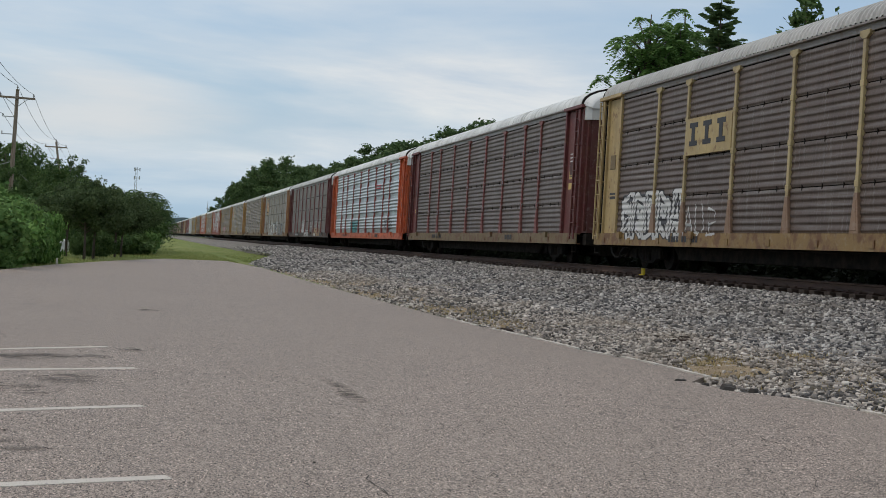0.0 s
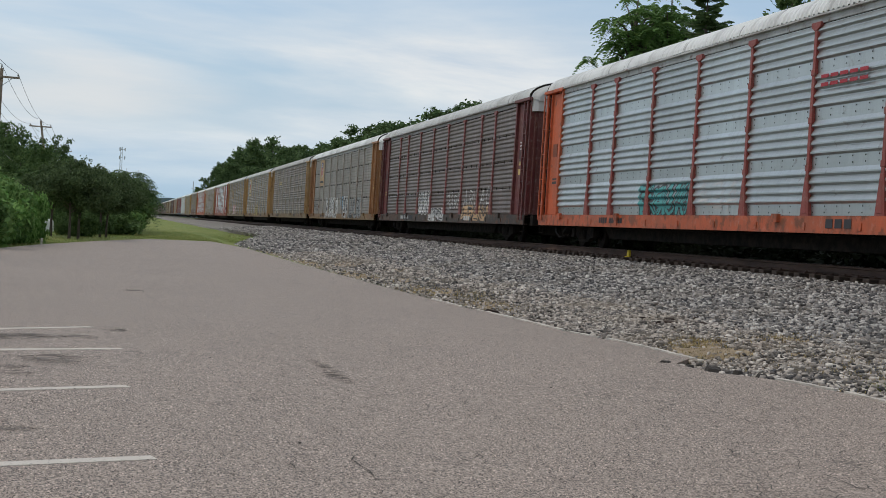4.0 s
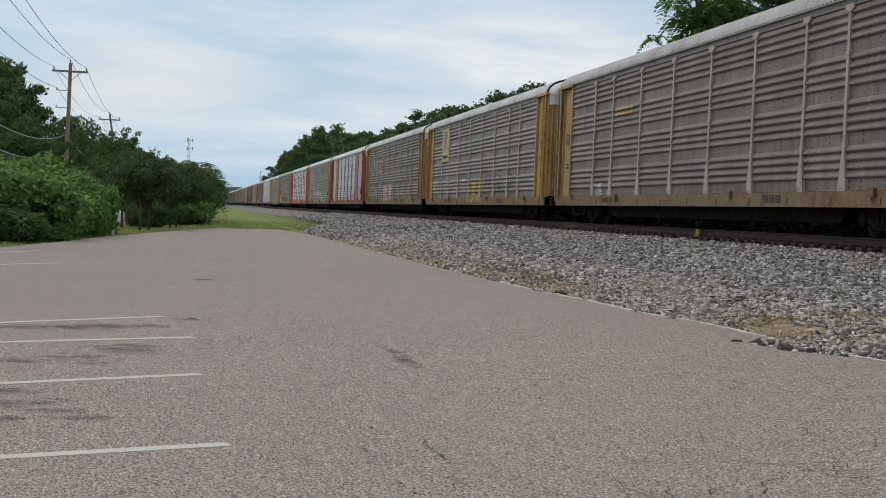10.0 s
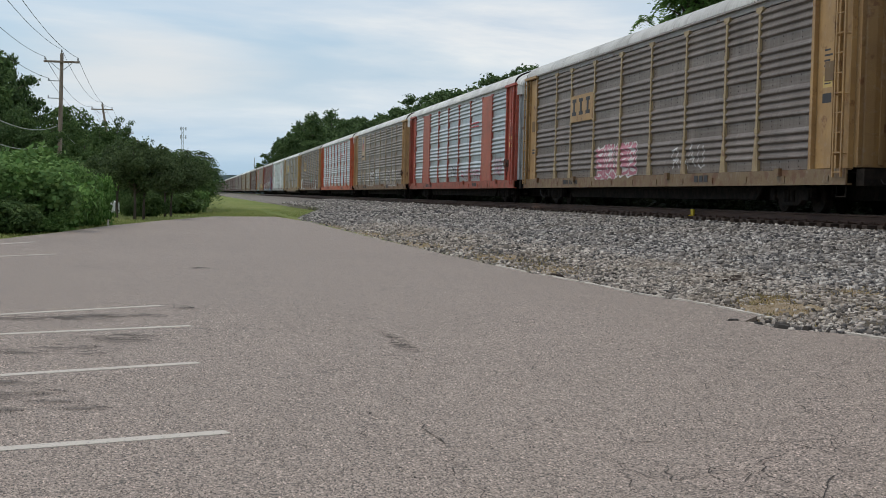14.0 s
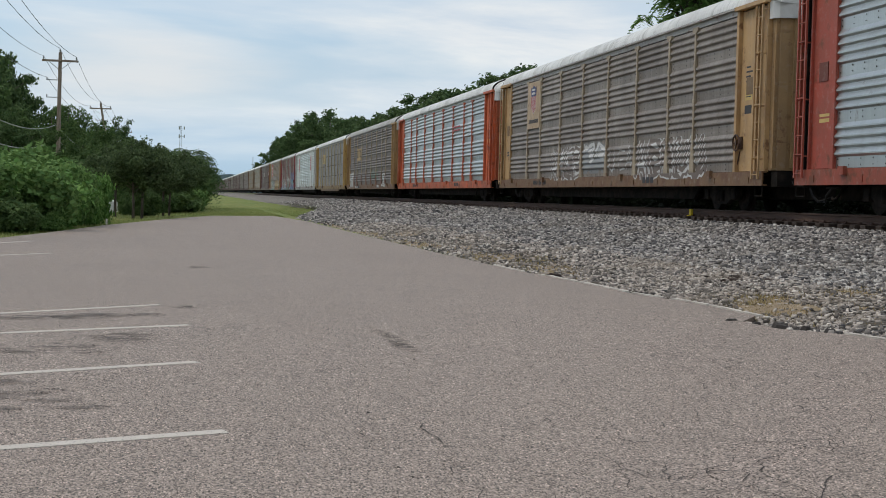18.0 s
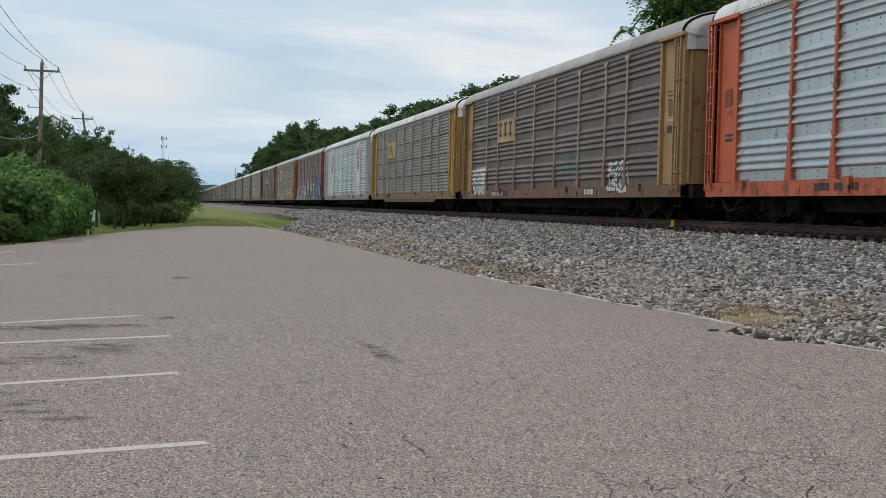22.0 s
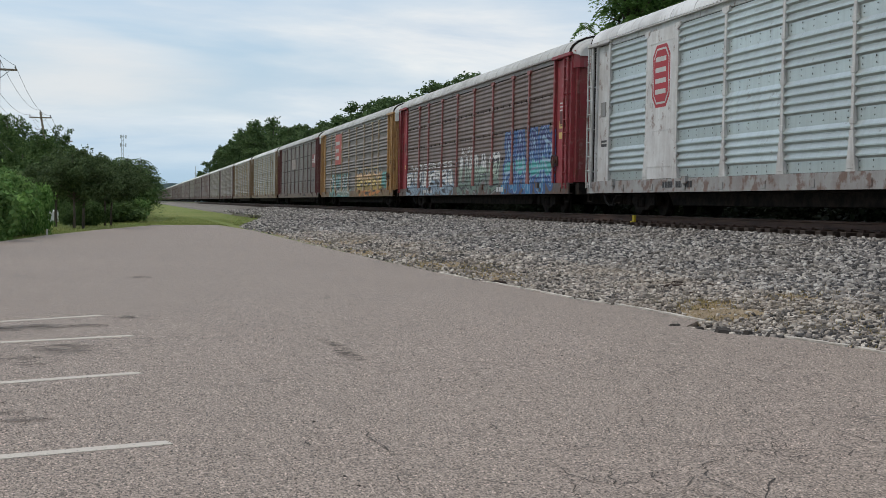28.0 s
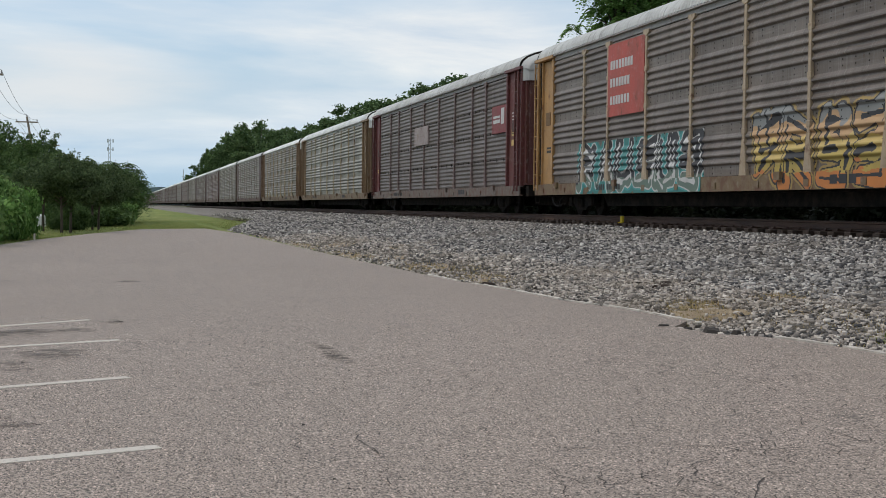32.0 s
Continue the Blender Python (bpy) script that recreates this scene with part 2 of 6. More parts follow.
ASPHALT = mat("worn_pinkish_asphalt", (0.3, 0.28, 0.265), 0.70)
_v = coords(ASPHALT)
_vor = node(ASPHALT, "ShaderNodeTexVoronoi", Scale=150.0)
join(ASPHALT, coords(ASPHALT, (1.0, 0.55, 1.0)), _vor.inputs["Vector"])
_sep = node(ASPHALT, "ShaderNodeSeparateColor")
join(ASPHALT, _vor.outputs["Color"], _sep.inputs[0])
_vor2 = node(ASPHALT, "ShaderNodeTexVoronoi", Scale=62.0)
join(ASPHALT, coords(ASPHALT, (1.0, 0.45, 1.0)), _vor2.inputs["Vector"])
_sep2 = node(ASPHALT, "ShaderNodeSeparateColor")
join(ASPHALT, _vor2.outputs["Color"], _sep2.inputs[0])
_agg = blend(ASPHALT, _sep.outputs[0], (0.052, 0.042, 0.037), (0.64, 0.518, 0.437))
_agg2 = blend(ASPHALT, _sep2.outputs[1], (0.095, 0.077, 0.066), (0.545, 0.44, 0.371))
_agg = blend(ASPHALT, 0.30, _agg, _agg2)
_a1 = blend(ASPHALT, times_(ASPHALT, noisy(ASPHALT, _v, 0.22, 0.35, 0.7, 5.0), 0.28), _agg, (0.205, 0.167, 0.138))
_a2 = blend(ASPHALT, times_(ASPHALT, noisy(ASPHALT, _v, 1.7, 0.45, 0.75, 6.0), 0.22), _a1, (0.39, 0.32, 0.268))
_a3 = blend(ASPHALT, times_(ASPHALT, noisy(ASPHALT, coords(ASPHALT, (1.0, 0.45, 1.0)), 80.0, 0.55, 0.61, 2.0), 0.95), _a2, (0.05, 0.043, 0.039))
_str = coords(ASPHALT, (0.5, 4.0, 1.0))
_a4 = blend(ASPHALT, times_(ASPHALT, noisy(ASPHALT, _str, 1.1, 0.60, 0.75, 5.0), 0.30), _a3, (0.15, 0.128, 0.116))
# a web of fine cracks
_web = node(ASPHALT, "ShaderNodeTexVoronoi", Scale=2.3)
_web.feature = "DISTANCE_TO_EDGE"
_wob = node(ASPHALT, "ShaderNodeTexNoise", Scale=7.0, Detail=5.0)
join(ASPHALT, _v, _wob.inputs["Vector"])
_wsum = node(ASPHALT, "ShaderNodeMix")
_wsum.data_type = "VECTOR"
_wsum.inputs[0].default_value = 0.16
join(ASPHALT, _v, _wsum.inputs[4])
join(ASPHALT, _wob.outputs["Color"], _wsum.inputs[5])
join(ASPHALT, _wsum.outputs[1], _web.inputs["Vector"])
_wr = node(ASPHALT, "ShaderNodeMapRange", **{"From Min": 0.016, "From Max": 0.004})
join(ASPHALT, _web.outputs["Distance"], _wr.inputs[0])
_wm = times_(ASPHALT, _wr.outputs[0], noisy(ASPHALT, _v, 0.33, 0.50, 0.60, 3.0))
_a5 = blend(ASPHALT, times_(ASPHALT, _wm, 0.75), _a4, (0.06, 0.052, 0.046))
finish(ASPHALT, _a5, _sep.outputs[0], 0.003)

CHIP = mat("exposed_aggregate_chips", (0.35, 0.3, 0.26), 0.9)
_isl = node(CHIP, "ShaderNodeNewGeometry").outputs["Random Per Island"]
_rmp = node(CHIP, "ShaderNodeValToRGB")
join(CHIP, _isl, _rmp.inputs[0])
_el = _rmp.color_ramp.elements
_el[0].color, _el[1].color = (0.05, 0.042, 0.037, 1), (0.72, 0.60, 0.53, 1)
_el.new(0.35).color = (0.23, 0.188, 0.165, 1)
finish(CHIP, _rmp.outputs[0])

CRACK = mat("open_asphalt_crack", (0.05, 0.044, 0.04), 0.95)
OIL = mat("oil_stained_asphalt", (0.12, 0.105, 0.095), 0.8)
_vor = node(OIL, "ShaderNodeTexVoronoi", Scale=150.0)
join(OIL, coords(OIL, (1.0, 0.40, 1.0)), _vor.inputs["Vector"])
finish(OIL, blend(OIL, _vor.outputs["Color"], (0.03, 0.026, 0.023), (0.22, 0.185, 0.16)))
_sep = node(OIL, "ShaderNodeSeparateColor")
join(OIL, _vor.outputs["Color"], _sep.inputs[0])
_open = node(OIL, "ShaderNodeBsdfTransparent")
_msk = node(OIL, "ShaderNodeMixShader")
_tc = node(OIL, "ShaderNodeTexCoord")
_len = node(OIL, "ShaderNodeVectorMath")
_len.operation = "LENGTH"
_mid = node(OIL, "ShaderNodeVectorMath")
_mid.operation = "SUBTRACT"
_mid.inputs[1].default_value = (0.5, 0.5, 0.5)
join(OIL, _tc.outputs["Generated"], _mid.inputs[0])
_flat = node(OIL, "ShaderNodeVectorMath")
_flat.operation = "MULTIPLY"
_flat.inputs[1].default_value = (1, 1, 0)
join(OIL, _mid.outputs[0], _flat.inputs[0])
join(OIL, _flat.outputs[0], _len.inputs[0])
_rim = node(OIL, "ShaderNodeMapRange", **{"From Min": 0.46, "From Max": 0.10})
join(OIL, _len.outputs["Value"], _rim.inputs[0])
_cov = times_(OIL, _rim.outputs[0], noisy(OIL, coords(OIL, (5, 9, 1), shuffle=True), 1.0, 0.42, 0.62, 8.0))
join(OIL, times_(OIL, _cov, 0.78), _msk.inputs[0])
join(OIL, _open.outputs[0], _msk.inputs[1])
join(OIL, OIL.node_tree.nodes["Principled BSDF"].outputs[0], _msk.inputs[2])
join(OIL, _msk.outputs[0], OIL.node_tree.nodes["Material Output"].inputs[0])

LINE_PAINT = mat("worn_white_line_paint", (0.62, 0.60, 0.57), 0.8)
_v = coords(LINE_PAINT)
_lw = blend(LINE_PAINT, times_(LINE_PAINT, noisy(LINE_PAINT, _v, 2.0, 0.35, 0.75), 0.35), (0.66, 0.61, 0.55), (0.45, 0.405, 0.36))
finish(LINE_PAINT, blend(LINE_PAINT, noisy(LINE_PAINT, _v, 55.0, 0.60, 0.68, 3.0), _lw, (0.27, 0.25, 0.235)), noisy(LINE_PAINT, _v, 70.0, 0.3, 0.7), 0.004)

CONCRETE_EDGE = mat("dusty_concrete_edging", (0.42, 0.39, 0.35), 0.9)
_v = coords(CONCRETE_EDGE)
finish(CONCRETE_EDGE, blend(CONCRETE_EDGE, noisy(CONCRETE_EDGE, _v, 3.0, 0.35, 0.65, 6.0), (0.44, 0.40, 0.36), (0.70, 0.66, 0.60)), noisy(CONCRETE_EDGE, _v, 40.0, 0.3, 0.7), 0.006)

GRASS_GROUND = mat("mown_grass_ground", (0.09, 0.14, 0.035), 0.95)
_v = coords(GRASS_GROUND)
_g = blend(GRASS_GROUND, noisy(GRASS_GROUND, _v, 0.12, 0.35, 0.7, 6.0), (0.16, 0.24, 0.04), (0.36, 0.35, 0.11))
finish(GRASS_GROUND, blend(GRASS_GROUND, noisy(GRASS_GROUND, _v, 5.0, 0.4, 0.75, 6.0), _g, (0.10, 0.16, 0.03)), noisy(GRASS_GROUND, _v, 20.0, 0.3, 0.7), 0.05)

SOIL = mat("dry_sandy_soil", (0.3, 0.23, 0.15), 0.95)
_v = coords(SOIL)
finish(SOIL, blend(SOIL, noisy(SOIL, _v, 3.0, 0.3, 0.7, 8.0), (0.30, 0.225, 0.14), (0.44, 0.345, 0.23)), noisy(SOIL, _v, 40.0, 0.3, 0.7), 0.02)

STRAW = mat("dry_straw_grass", (0.36, 0.27, 0.12), 0.9)
_isl = node(STRAW, "ShaderNodeNewGeometry").outputs["Random Per Island"]
finish(STRAW, blend(STRAW, _isl, (0.24, 0.20, 0.07), (0.46, 0.34, 0.17)))
BLADE = mat("green_grass_blades", (0.1, 0.15, 0.03), 0.8)
_isl = node(BLADE, "ShaderNodeNewGeometry").outputs["Random Per Island"]
finish(BLADE, blend(BLADE, _isl, (0.15, 0.23, 0.04), (0.34, 0.33, 0.11)))


def foliage(name, dark, light):
    m = mat(name, dark, 0.8)
    m.node_tree.nodes["Principled BSDF"].inputs["Specular IOR Level"].default_value = 0.2
    isl = node(m, "ShaderNodeNewGeometry").outputs["Random Per Island"]
    c = blend(m, isl, dark, light)
    c = blend(m, times_(m, noisy(m, coords(m), 0.45, 0.4, 0.7), 0.5), c, tuple(0.6 * x for x in dark))
    finish(m, c)
    b, out = m.node_tree.nodes["Principled BSDF"], m.node_tree.nodes["Material Output"]
    tr = node(m, "ShaderNodeBsdfTranslucent")
    join(m, c, tr.inputs[0])
    ms = node(m, "ShaderNodeMixShader", Fac=0.25)
    join(m, b.outputs[0], ms.inputs[1])
    join(m, tr.outputs[0], ms.inputs[2])
    join(m, ms.outputs[0], out.inputs[0])
    return m


LEAF_MID = foliage("mid_green_leaves", (0.055, 0.105, 0.036), (0.15, 0.225, 0.075))
LEAF_DARK = foliage("dark_green_leaves", (0.054, 0.098, 0.04), (0.142, 0.212, 0.08))
LEAF_BRIGHT = foliage("fresh_green_leaves", (0.085, 0.20, 0.045), (0.24, 0.40, 0.11))
LEAF_OLIVE = foliage("olive_green_leaves", (0.050, 0.082, 0.036), (0.135, 0.185, 0.078))
LEAF_BUSH = foliage("lush_bush_leaves", (0.095, 0.19, 0.056), (0.245, 0.385, 0.122))
LEAF_FAR = foliage("bluish_far_leaves", (0.034, 0.068, 0.078), (0.05, 0.09, 0.095))
# near black: shade behind the train is put into this leaf colour
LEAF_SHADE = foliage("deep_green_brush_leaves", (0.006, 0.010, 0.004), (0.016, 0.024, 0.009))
BARK = mat("rough_grey_bark", (0.09, 0.075, 0.06), 0.95)
_v = coords(BARK, (6, 6, 1))
finish(BARK, blend(BARK, noisy(BARK, _v, 2.0, 0.3, 0.7), (0.05, 0.04, 0.032), (0.15, 0.125, 0.10)), noisy(BARK, _v, 4.0, 0.3, 0.7), 0.02)
POLE_WOOD = mat("weathered_pole_wood", (0.16, 0.11, 0.075), 0.9)
_v = coords(POLE_WOOD, (8, 8, 0.6), shuffle=True)
finish(POLE_WOOD, blend(POLE_WOOD, noisy(POLE_WOOD, _v, 1.5, 0.3, 0.7), (0.16, 0.118, 0.085), (0.33, 0.27, 0.215)), noisy(POLE_WOOD, _v, 4.0, 0.3, 0.7), 0.01)
WIRE = mat("black_cable", (0.02, 0.02, 0.02), 0.6)
PALE_WIRE = mat("weathered_grey_cable", (0.26, 0.28, 0.24), 0.7)
GALV = mat("galvanised_metal", (0.4, 0.41, 0.42), 0.5, 0.6)
PORCELAIN = mat("grey_insulator_porcelain", (0.3, 0.3, 0.3), 0.4)
YELLOW = mat("yellow_marker_paint", (0.62, 0.47, 0.02), 0.6)
RUBBER = mat("black_rubber", (0.02, 0.02, 0.02), 0.8)
GLASS_DARK = mat("dark_car_glass", (0.02, 0.025, 0.03), 0.1)
WHITE_BODY = mat("white_car_paint", (0.75, 0.75, 0.74), 0.35)
SPRAY = {}
for _n, _c in dict(white=(0.58, 0.58, 0.57), black=(0.03, 0.03, 0.035), blue=(0.03, 0.10, 0.27), pale_blue=(0.24, 0.36, 0.48), teal=(0.06, 0.33, 0.33),
                   yellow=(0.48, 0.36, 0.09), orange=(0.55, 0.20, 0.05), pink=(0.42, 0.15, 0.20), red=(0.42, 0.03, 0.045), navy=(0.03, 0.045, 0.16), deep_teal=(0.04, 0.22, 0.21), bright_blue=(0.03, 0.18, 0.37), pale_green=(0.33, 0.42, 0.34),
                   green=(0.06, 0.26, 0.17), grey=(0.25, 0.26, 0.26), umber=(0.17, 0.135, 0.115), tan=(0.52, 0.33, 0.17), gold=(0.62, 0.46, 0.16), sage=(0.14, 0.20, 0.165), sky=(0.25, 0.335, 0.42), mustard=(0.36, 0.25, 0.08)).items():
    _m = mat("flat_%s_paint" % _n, _c, 0.6)
    _v = coords(_m)
    finish(_m, blend(_m, times_(_m, noisy(_m, _v, 2.5, 0.4, 0.75, 6.0), 0.45), _c, tuple(0.55 * x + 0.03 for x in _c)))
    SPRAY[_n] = _m


# ---- mesh tools ----
class Build:
    """Collects vertices and faces for one mesh."""

    def __init__(self):
        self.v, self.f, self.m = [], [], []

    def add(self, verts, faces, mi=0):
        n = len(self.v)
        self.v += [tuple(p) for p in verts]
        self.f += [tuple(n + i for i in q) for q in faces]
        self.m += [mi] * len(faces)

    def box(self, x0, x1, y0, y1, z0, z1, mi=0):
        self.add([(x, y, z) for x in (x0, x1) for y in (y0, y1) for z in (z0, z1)],
                 [(0, 1, 3, 2), (4, 6, 7, 5), (0, 4, 5, 1), (2, 3, 7, 6), (0, 2, 6, 4), (1, 5, 7, 3)], mi)

    def prism(self, outline, axis, a, b, mi=0):
        """An outline of 2D points drawn out along an axis from a to b."""
        def put(p, h):
            q = list(p)
            q.insert(axis, h)
            return q
        n = len(outline)
        self.add([put(p, a) for p in outline] + [put(p, b) for p in outline],
                 [tuple(range(n))[::-1], tuple(range(n, 2 * n))] + [(i, (i + 1) % n, n + (i + 1) % n, n + i) for i in range(n)], mi)

    def tube(self, path, r, sides=6, mi=0):
        path = [Vector(p) for p in path]
        rs = r if isinstance(r, (list, tuple)) else [r] * len(path)
        verts, faces = [], []
        for i, p in enumerate(path):
            d = (path[min(i + 1, len(path) - 1)] - path[max(i - 1, 0)]).normalized()
            u = d.orthogonal().normalized() if abs(d.z) > 0.9 else d.cross(Vector((0, 0, 1))).normalized()
            w = d.cross(u)
            verts += [p + rs[i] * (math.cos(k) * u + math.sin(k) * w) for k in (2 * math.pi * j / sides for j in range(sides))]
        for i in range(len(path) - 1):
            faces += [(i * sides + j, i * sides + (j + 1) % sides, (i + 1) * sides + (j + 1) % sides, (i + 1) * sides + j) for j in range(sides)]
        faces += [tuple(range(sides))[::-1], tuple(range((len(path) - 1) * sides, len(path) * sides))]
        self.add(verts, faces, mi)

    def mesh(self, name, *mats, smooth=False, bevel=0.0):
        me = bpy.data.meshes.new(name)
        me.from_pydata(self.v, [], self.f)
        for x in mats:
            me.materials.append(x)
        if len(mats) > 1:
            me.polygons.foreach_set("material_index", self.m)
        bm = bmesh.new()
        bm.from_mesh(me)
        bmesh.ops.recalc_face_normals(bm, faces=bm.faces)
        if bevel:
            bmesh.ops.bevel(bm, geom=list(bm.edges), offset=bevel, segments=1, affect="EDGES", clamp_overlap=True)
        bm.to_mesh(me)
        bm.free()
        if smooth:
            me.polygons.foreach_set("use_smooth", [True] * len(me.polygons))
        me.update()
        return me


def soup(name, verts, quads, material):
    """A large mesh from numpy arrays of vertices and faces of one size."""
    me = bpy.data.meshes.new(name)
    k = quads.shape[1]
    me.vertices.add(len(verts))
    me.vertices.foreach_set("co", np.asarray(verts, np.float32).ravel())
    me.loops.add(quads.size)
    me.loops.foreach_set("vertex_index", quads.astype(np.int32).ravel())
    me.polygons.add(len(quads))
    me.polygons.foreach_set("loop_start", np.arange(0, quads.size, k, dtype=np.int32))
    me.update(calc_edges=True)
    me.validate()
    me.materials.append(material)
    return me


def part(name, me, parent, at=(0, 0, 0), label="", color=None):
    ob = new(name, me)
    ob.parent = parent
    ob.location = at
    if color:
        ob.color = (*color, 1)
    return tagged(ob, label=label)


def empty(name, at, label, category, group="", kind=""):
    ob = new(name)
    ob.location = at
    ob.empty_display_size = 0.2
    return tagged(ob, label, category, group, kind)


# ---- ground, car park, railway ----
TRACK_X, RAIL_Z = 14.64, 1.03
rng = np.random.default_rng(7)

g = Build()
gx = [-2500, -400, -60, -20, -8, 0, 5, 11, 15, 22, 40, 90, 400, 2500]
gy = [-600, -60, -10, 30, 70, 120, 250, 500, 1000, 1800, 3500]
for y in gy:
    for x in gx:
        g.v.append((x, y, -0.06))
for j in range(len(gy) - 1):
    for i in range(len(gx) - 1):
        a = j * len(gx) + i
        g.f.append((a, a + 1, a + 1 + len(gx), a + len(gx)))
        g.m.append(0)
ground = tagged(new("ground", g.mesh("ground", GRASS_GROUND)), "mown green and yellowing grass ground round the car park", "ground", kind="structure")

EDGE = [(6.35, 5), (6.35, 8), (6.27, 10.6), (6.05, 11.5), (5.62, 12.0), (5.57, 12.7), (6.0, 13.35), (5.98, 14.4), (5.91, 15.3), (5.68, 16.3), (5.63, 17.6), (5.56, 19.0), (5.35, 21.5), (5.2, 28), (5.05, 39), (4.95, 57), (4.2, 68.5)]
LOT = [(6.35, -14)] + EDGE + [(1.0, 65.5), (-1.15, 54.7), (-2.75, 44.7), (-3.6, 37.1), (-4.3, 32), (-7.0, 19), (-14, 13), (-14, -14)]


def lot_edge(y):
    return np.interp(y, [p[1] for p in EDGE], [p[0] for p in EDGE])


g = Build()
g.prism(LOT, 2, -0.3, 0.0)
car_park = tagged(new("car_park", g.mesh("car_park", ASPHALT)), "worn pinkish grey asphalt car park with exposed aggregate", "car park", kind="structure")


def strip(pts, w, z0, z1):
    """A flat band of paint along a line of points."""
    b = Build()
    pts = [Vector((*p, 0)) for p in pts]
    left, right = [], []
    for i, p in enumerate(pts):
        d = (pts[min(i + 1, len(pts) - 1)] - pts[max(i - 1, 0)]).normalized()
        n = Vector((-d.y, d.x, 0)) * w / 2
        left.append((p + n)[:2])
        right.append((p - n)[:2])
    b.prism(left + right[::-1], 2, z0, z1)
    return b


for p0, p1 in (((-5.2, 4.70), (0.19, 6.66)), ((-5.2, 6.74), (0.06, 9.39)), ((-5.2, 9.42), (0.0, 11.98)), ((-5.2, 10.33), (-0.31, 14.09)),
               ((-4.6, 21.98), (-2.47, 24.97)), ((-5.0, 26.35), (-3.42, 30.4))):
    a, b = Vector(p0), Vector(p1)
    pts = [a.lerp(b, k / 12) for k in range(13)]
    tagged(new("parking_line", strip([tuple(p) for p in pts], 0.10, -0.002, 0.004).mesh("parking_line", LINE_PAINT)),
           "worn white painted parking bay line on asphalt", "parking line", "parking bay lines", "structure")
EDGING = [(6.03, 13.3), (6.02, 14.4), (5.95, 15.3), (5.72, 16.3), (5.66, 17.6), (5.6, 19.0), (5.4, 20.9), (5.3, 24.5)]
for y0, y1, w in ((13.3, 14.6, 0.065), (14.66, 15.6, 0.06), (15.75, 16.5, 0.05), (16.75, 18.6, 0.07), (18.75, 20.3, 0.05), (21.0, 23.0, 0.05)):
    pts = [(float(np.interp(y, [q[1] for q in EDGING], [q[0] for q in EDGING])) + 0.012 * math.sin(9 * y), y) for y in np.linspace(y0, y1, 9)]
    tagged(new("edge_line", strip(pts, w, -0.03, 0.016).mesh("edge_line", CONCRETE_EDGE)), "chipped pale concrete edging along the car park", "edging", kind="structure")
for y0, y1 in ((11.5, 10.75), (10.6, 9.0), (8.9, 5.0)):
    pts = [(float(np.interp(y, (5, 8, 10.7, 11.5), (6.39, 6.39, 6.3, 6.1))), y) for y in np.linspace(y0, y1, 6)]
    tagged(new("edge_line", strip(pts, 0.08, -0.03, 0.016).mesh("edge_line", CONCRETE_EDGE)), "chipped pale concrete edging along the car park", "edging", kind="structure")


def chips(name, n, xr, yr, size, seed):
    """Stone chips that stand out of the worn asphalt, fewer with distance; xr is the reach to both sides for each metre ahead."""
    r = np.random.default_rng(seed)
    y = yr[0] + (yr[1] - yr[0]) * r.random(n) ** 1.25
    x = (xr[0] + (xr[1] - xr[0]) * r.random(n)) * y
    keep = (x < lot_edge(y) - 0.05) & (r.random(n) < (yr[1] - y) / (yr[1] - yr[0]) * 2.0)
    x, y = x[keep], y[keep]
    n = len(x)
    s = size * (0.5 + r.random(n)) * (0.8 + 0.05 * y)
    a = r.random((n, 1)) * 6.28 + np.arange(4)[None] * 1.5708 + 0.6 * r.random((n, 4))
    ring = np.stack([x[:, None] + np.cos(a) * s[:, None] * 0.5, y[:, None] + np.sin(a) * s[:, None] * 0.65, np.full((n, 4), -0.001)], 2)
    top = np.stack([x, y, s * (0.12 + 0.28 * r.random(n))], 1)[:, None]
    v = np.concatenate([ring, top], 1)
    q = np.array([(0, 1, 4), (1, 2, 4), (2, 3, 4), (3, 0, 4)])
    return tagged(new(name, soup(name, v.reshape(-1, 3), (q[None] + 5 * np.arange(n)[:, None, None]).reshape(-1, 3), CHIP)), "stone chips standing out of the worn asphalt", "asphalt chips", kind="stuff")


chips("asphalt_chips", 150000, (-0.16, 0.66), (3.3, 17.0), 0.0100, 21)

# Railway embankment: a bed coloured dark as shaded gaps, with loose stones on it
BEDX = [(4.6, -0.25), (5.5, -0.06), (6.15, -0.03), (6.7, 0.045), (8.3, 0.20), (10.5, 0.44), (12.0, 0.59), (13.0, 0.69), (16.3, 0.74), (18.0, 0.45), (21.2, -0.1)]


def bed_z(x):
    return np.interp(x, [p[0] for p in BEDX], [p[1] for p in BEDX])


g = Build()
by = list(range(-16, 72, 2)) + list(range(72, 400, 12)) + list(range(400, 2000, 100))
bw = [(x, z) for x, z in BEDX]
for y in by:
    for i, (x, z) in enumerate(bw):
        far = min(1.0, max(0.0, (y - 60) / 28))
        x2 = x + far * max(0, 9.8 - x) * 0.85
        g.v.append((x2 + (0.12 * math.sin(y * 1.7 + i) if i < 4 else 0), y, z + 0.02 * math.sin(3.1 * y + 5 * i)))
for j in range(len(by) - 1):
    for i in range(len(bw) - 1):
        a = j * len(bw) + i
        g.f.append((a, a + 1, a + 1 + len(bw), a + len(bw)))
        g.m.append(1 if by[j] >= 100 else 0)
embankment = tagged(new("embankment", g.mesh("embankment", BED, GRAVEL)), "sloping railway bed, shade-dark under loose stones, grey gravel farther on", "railway bed", kind="structure")


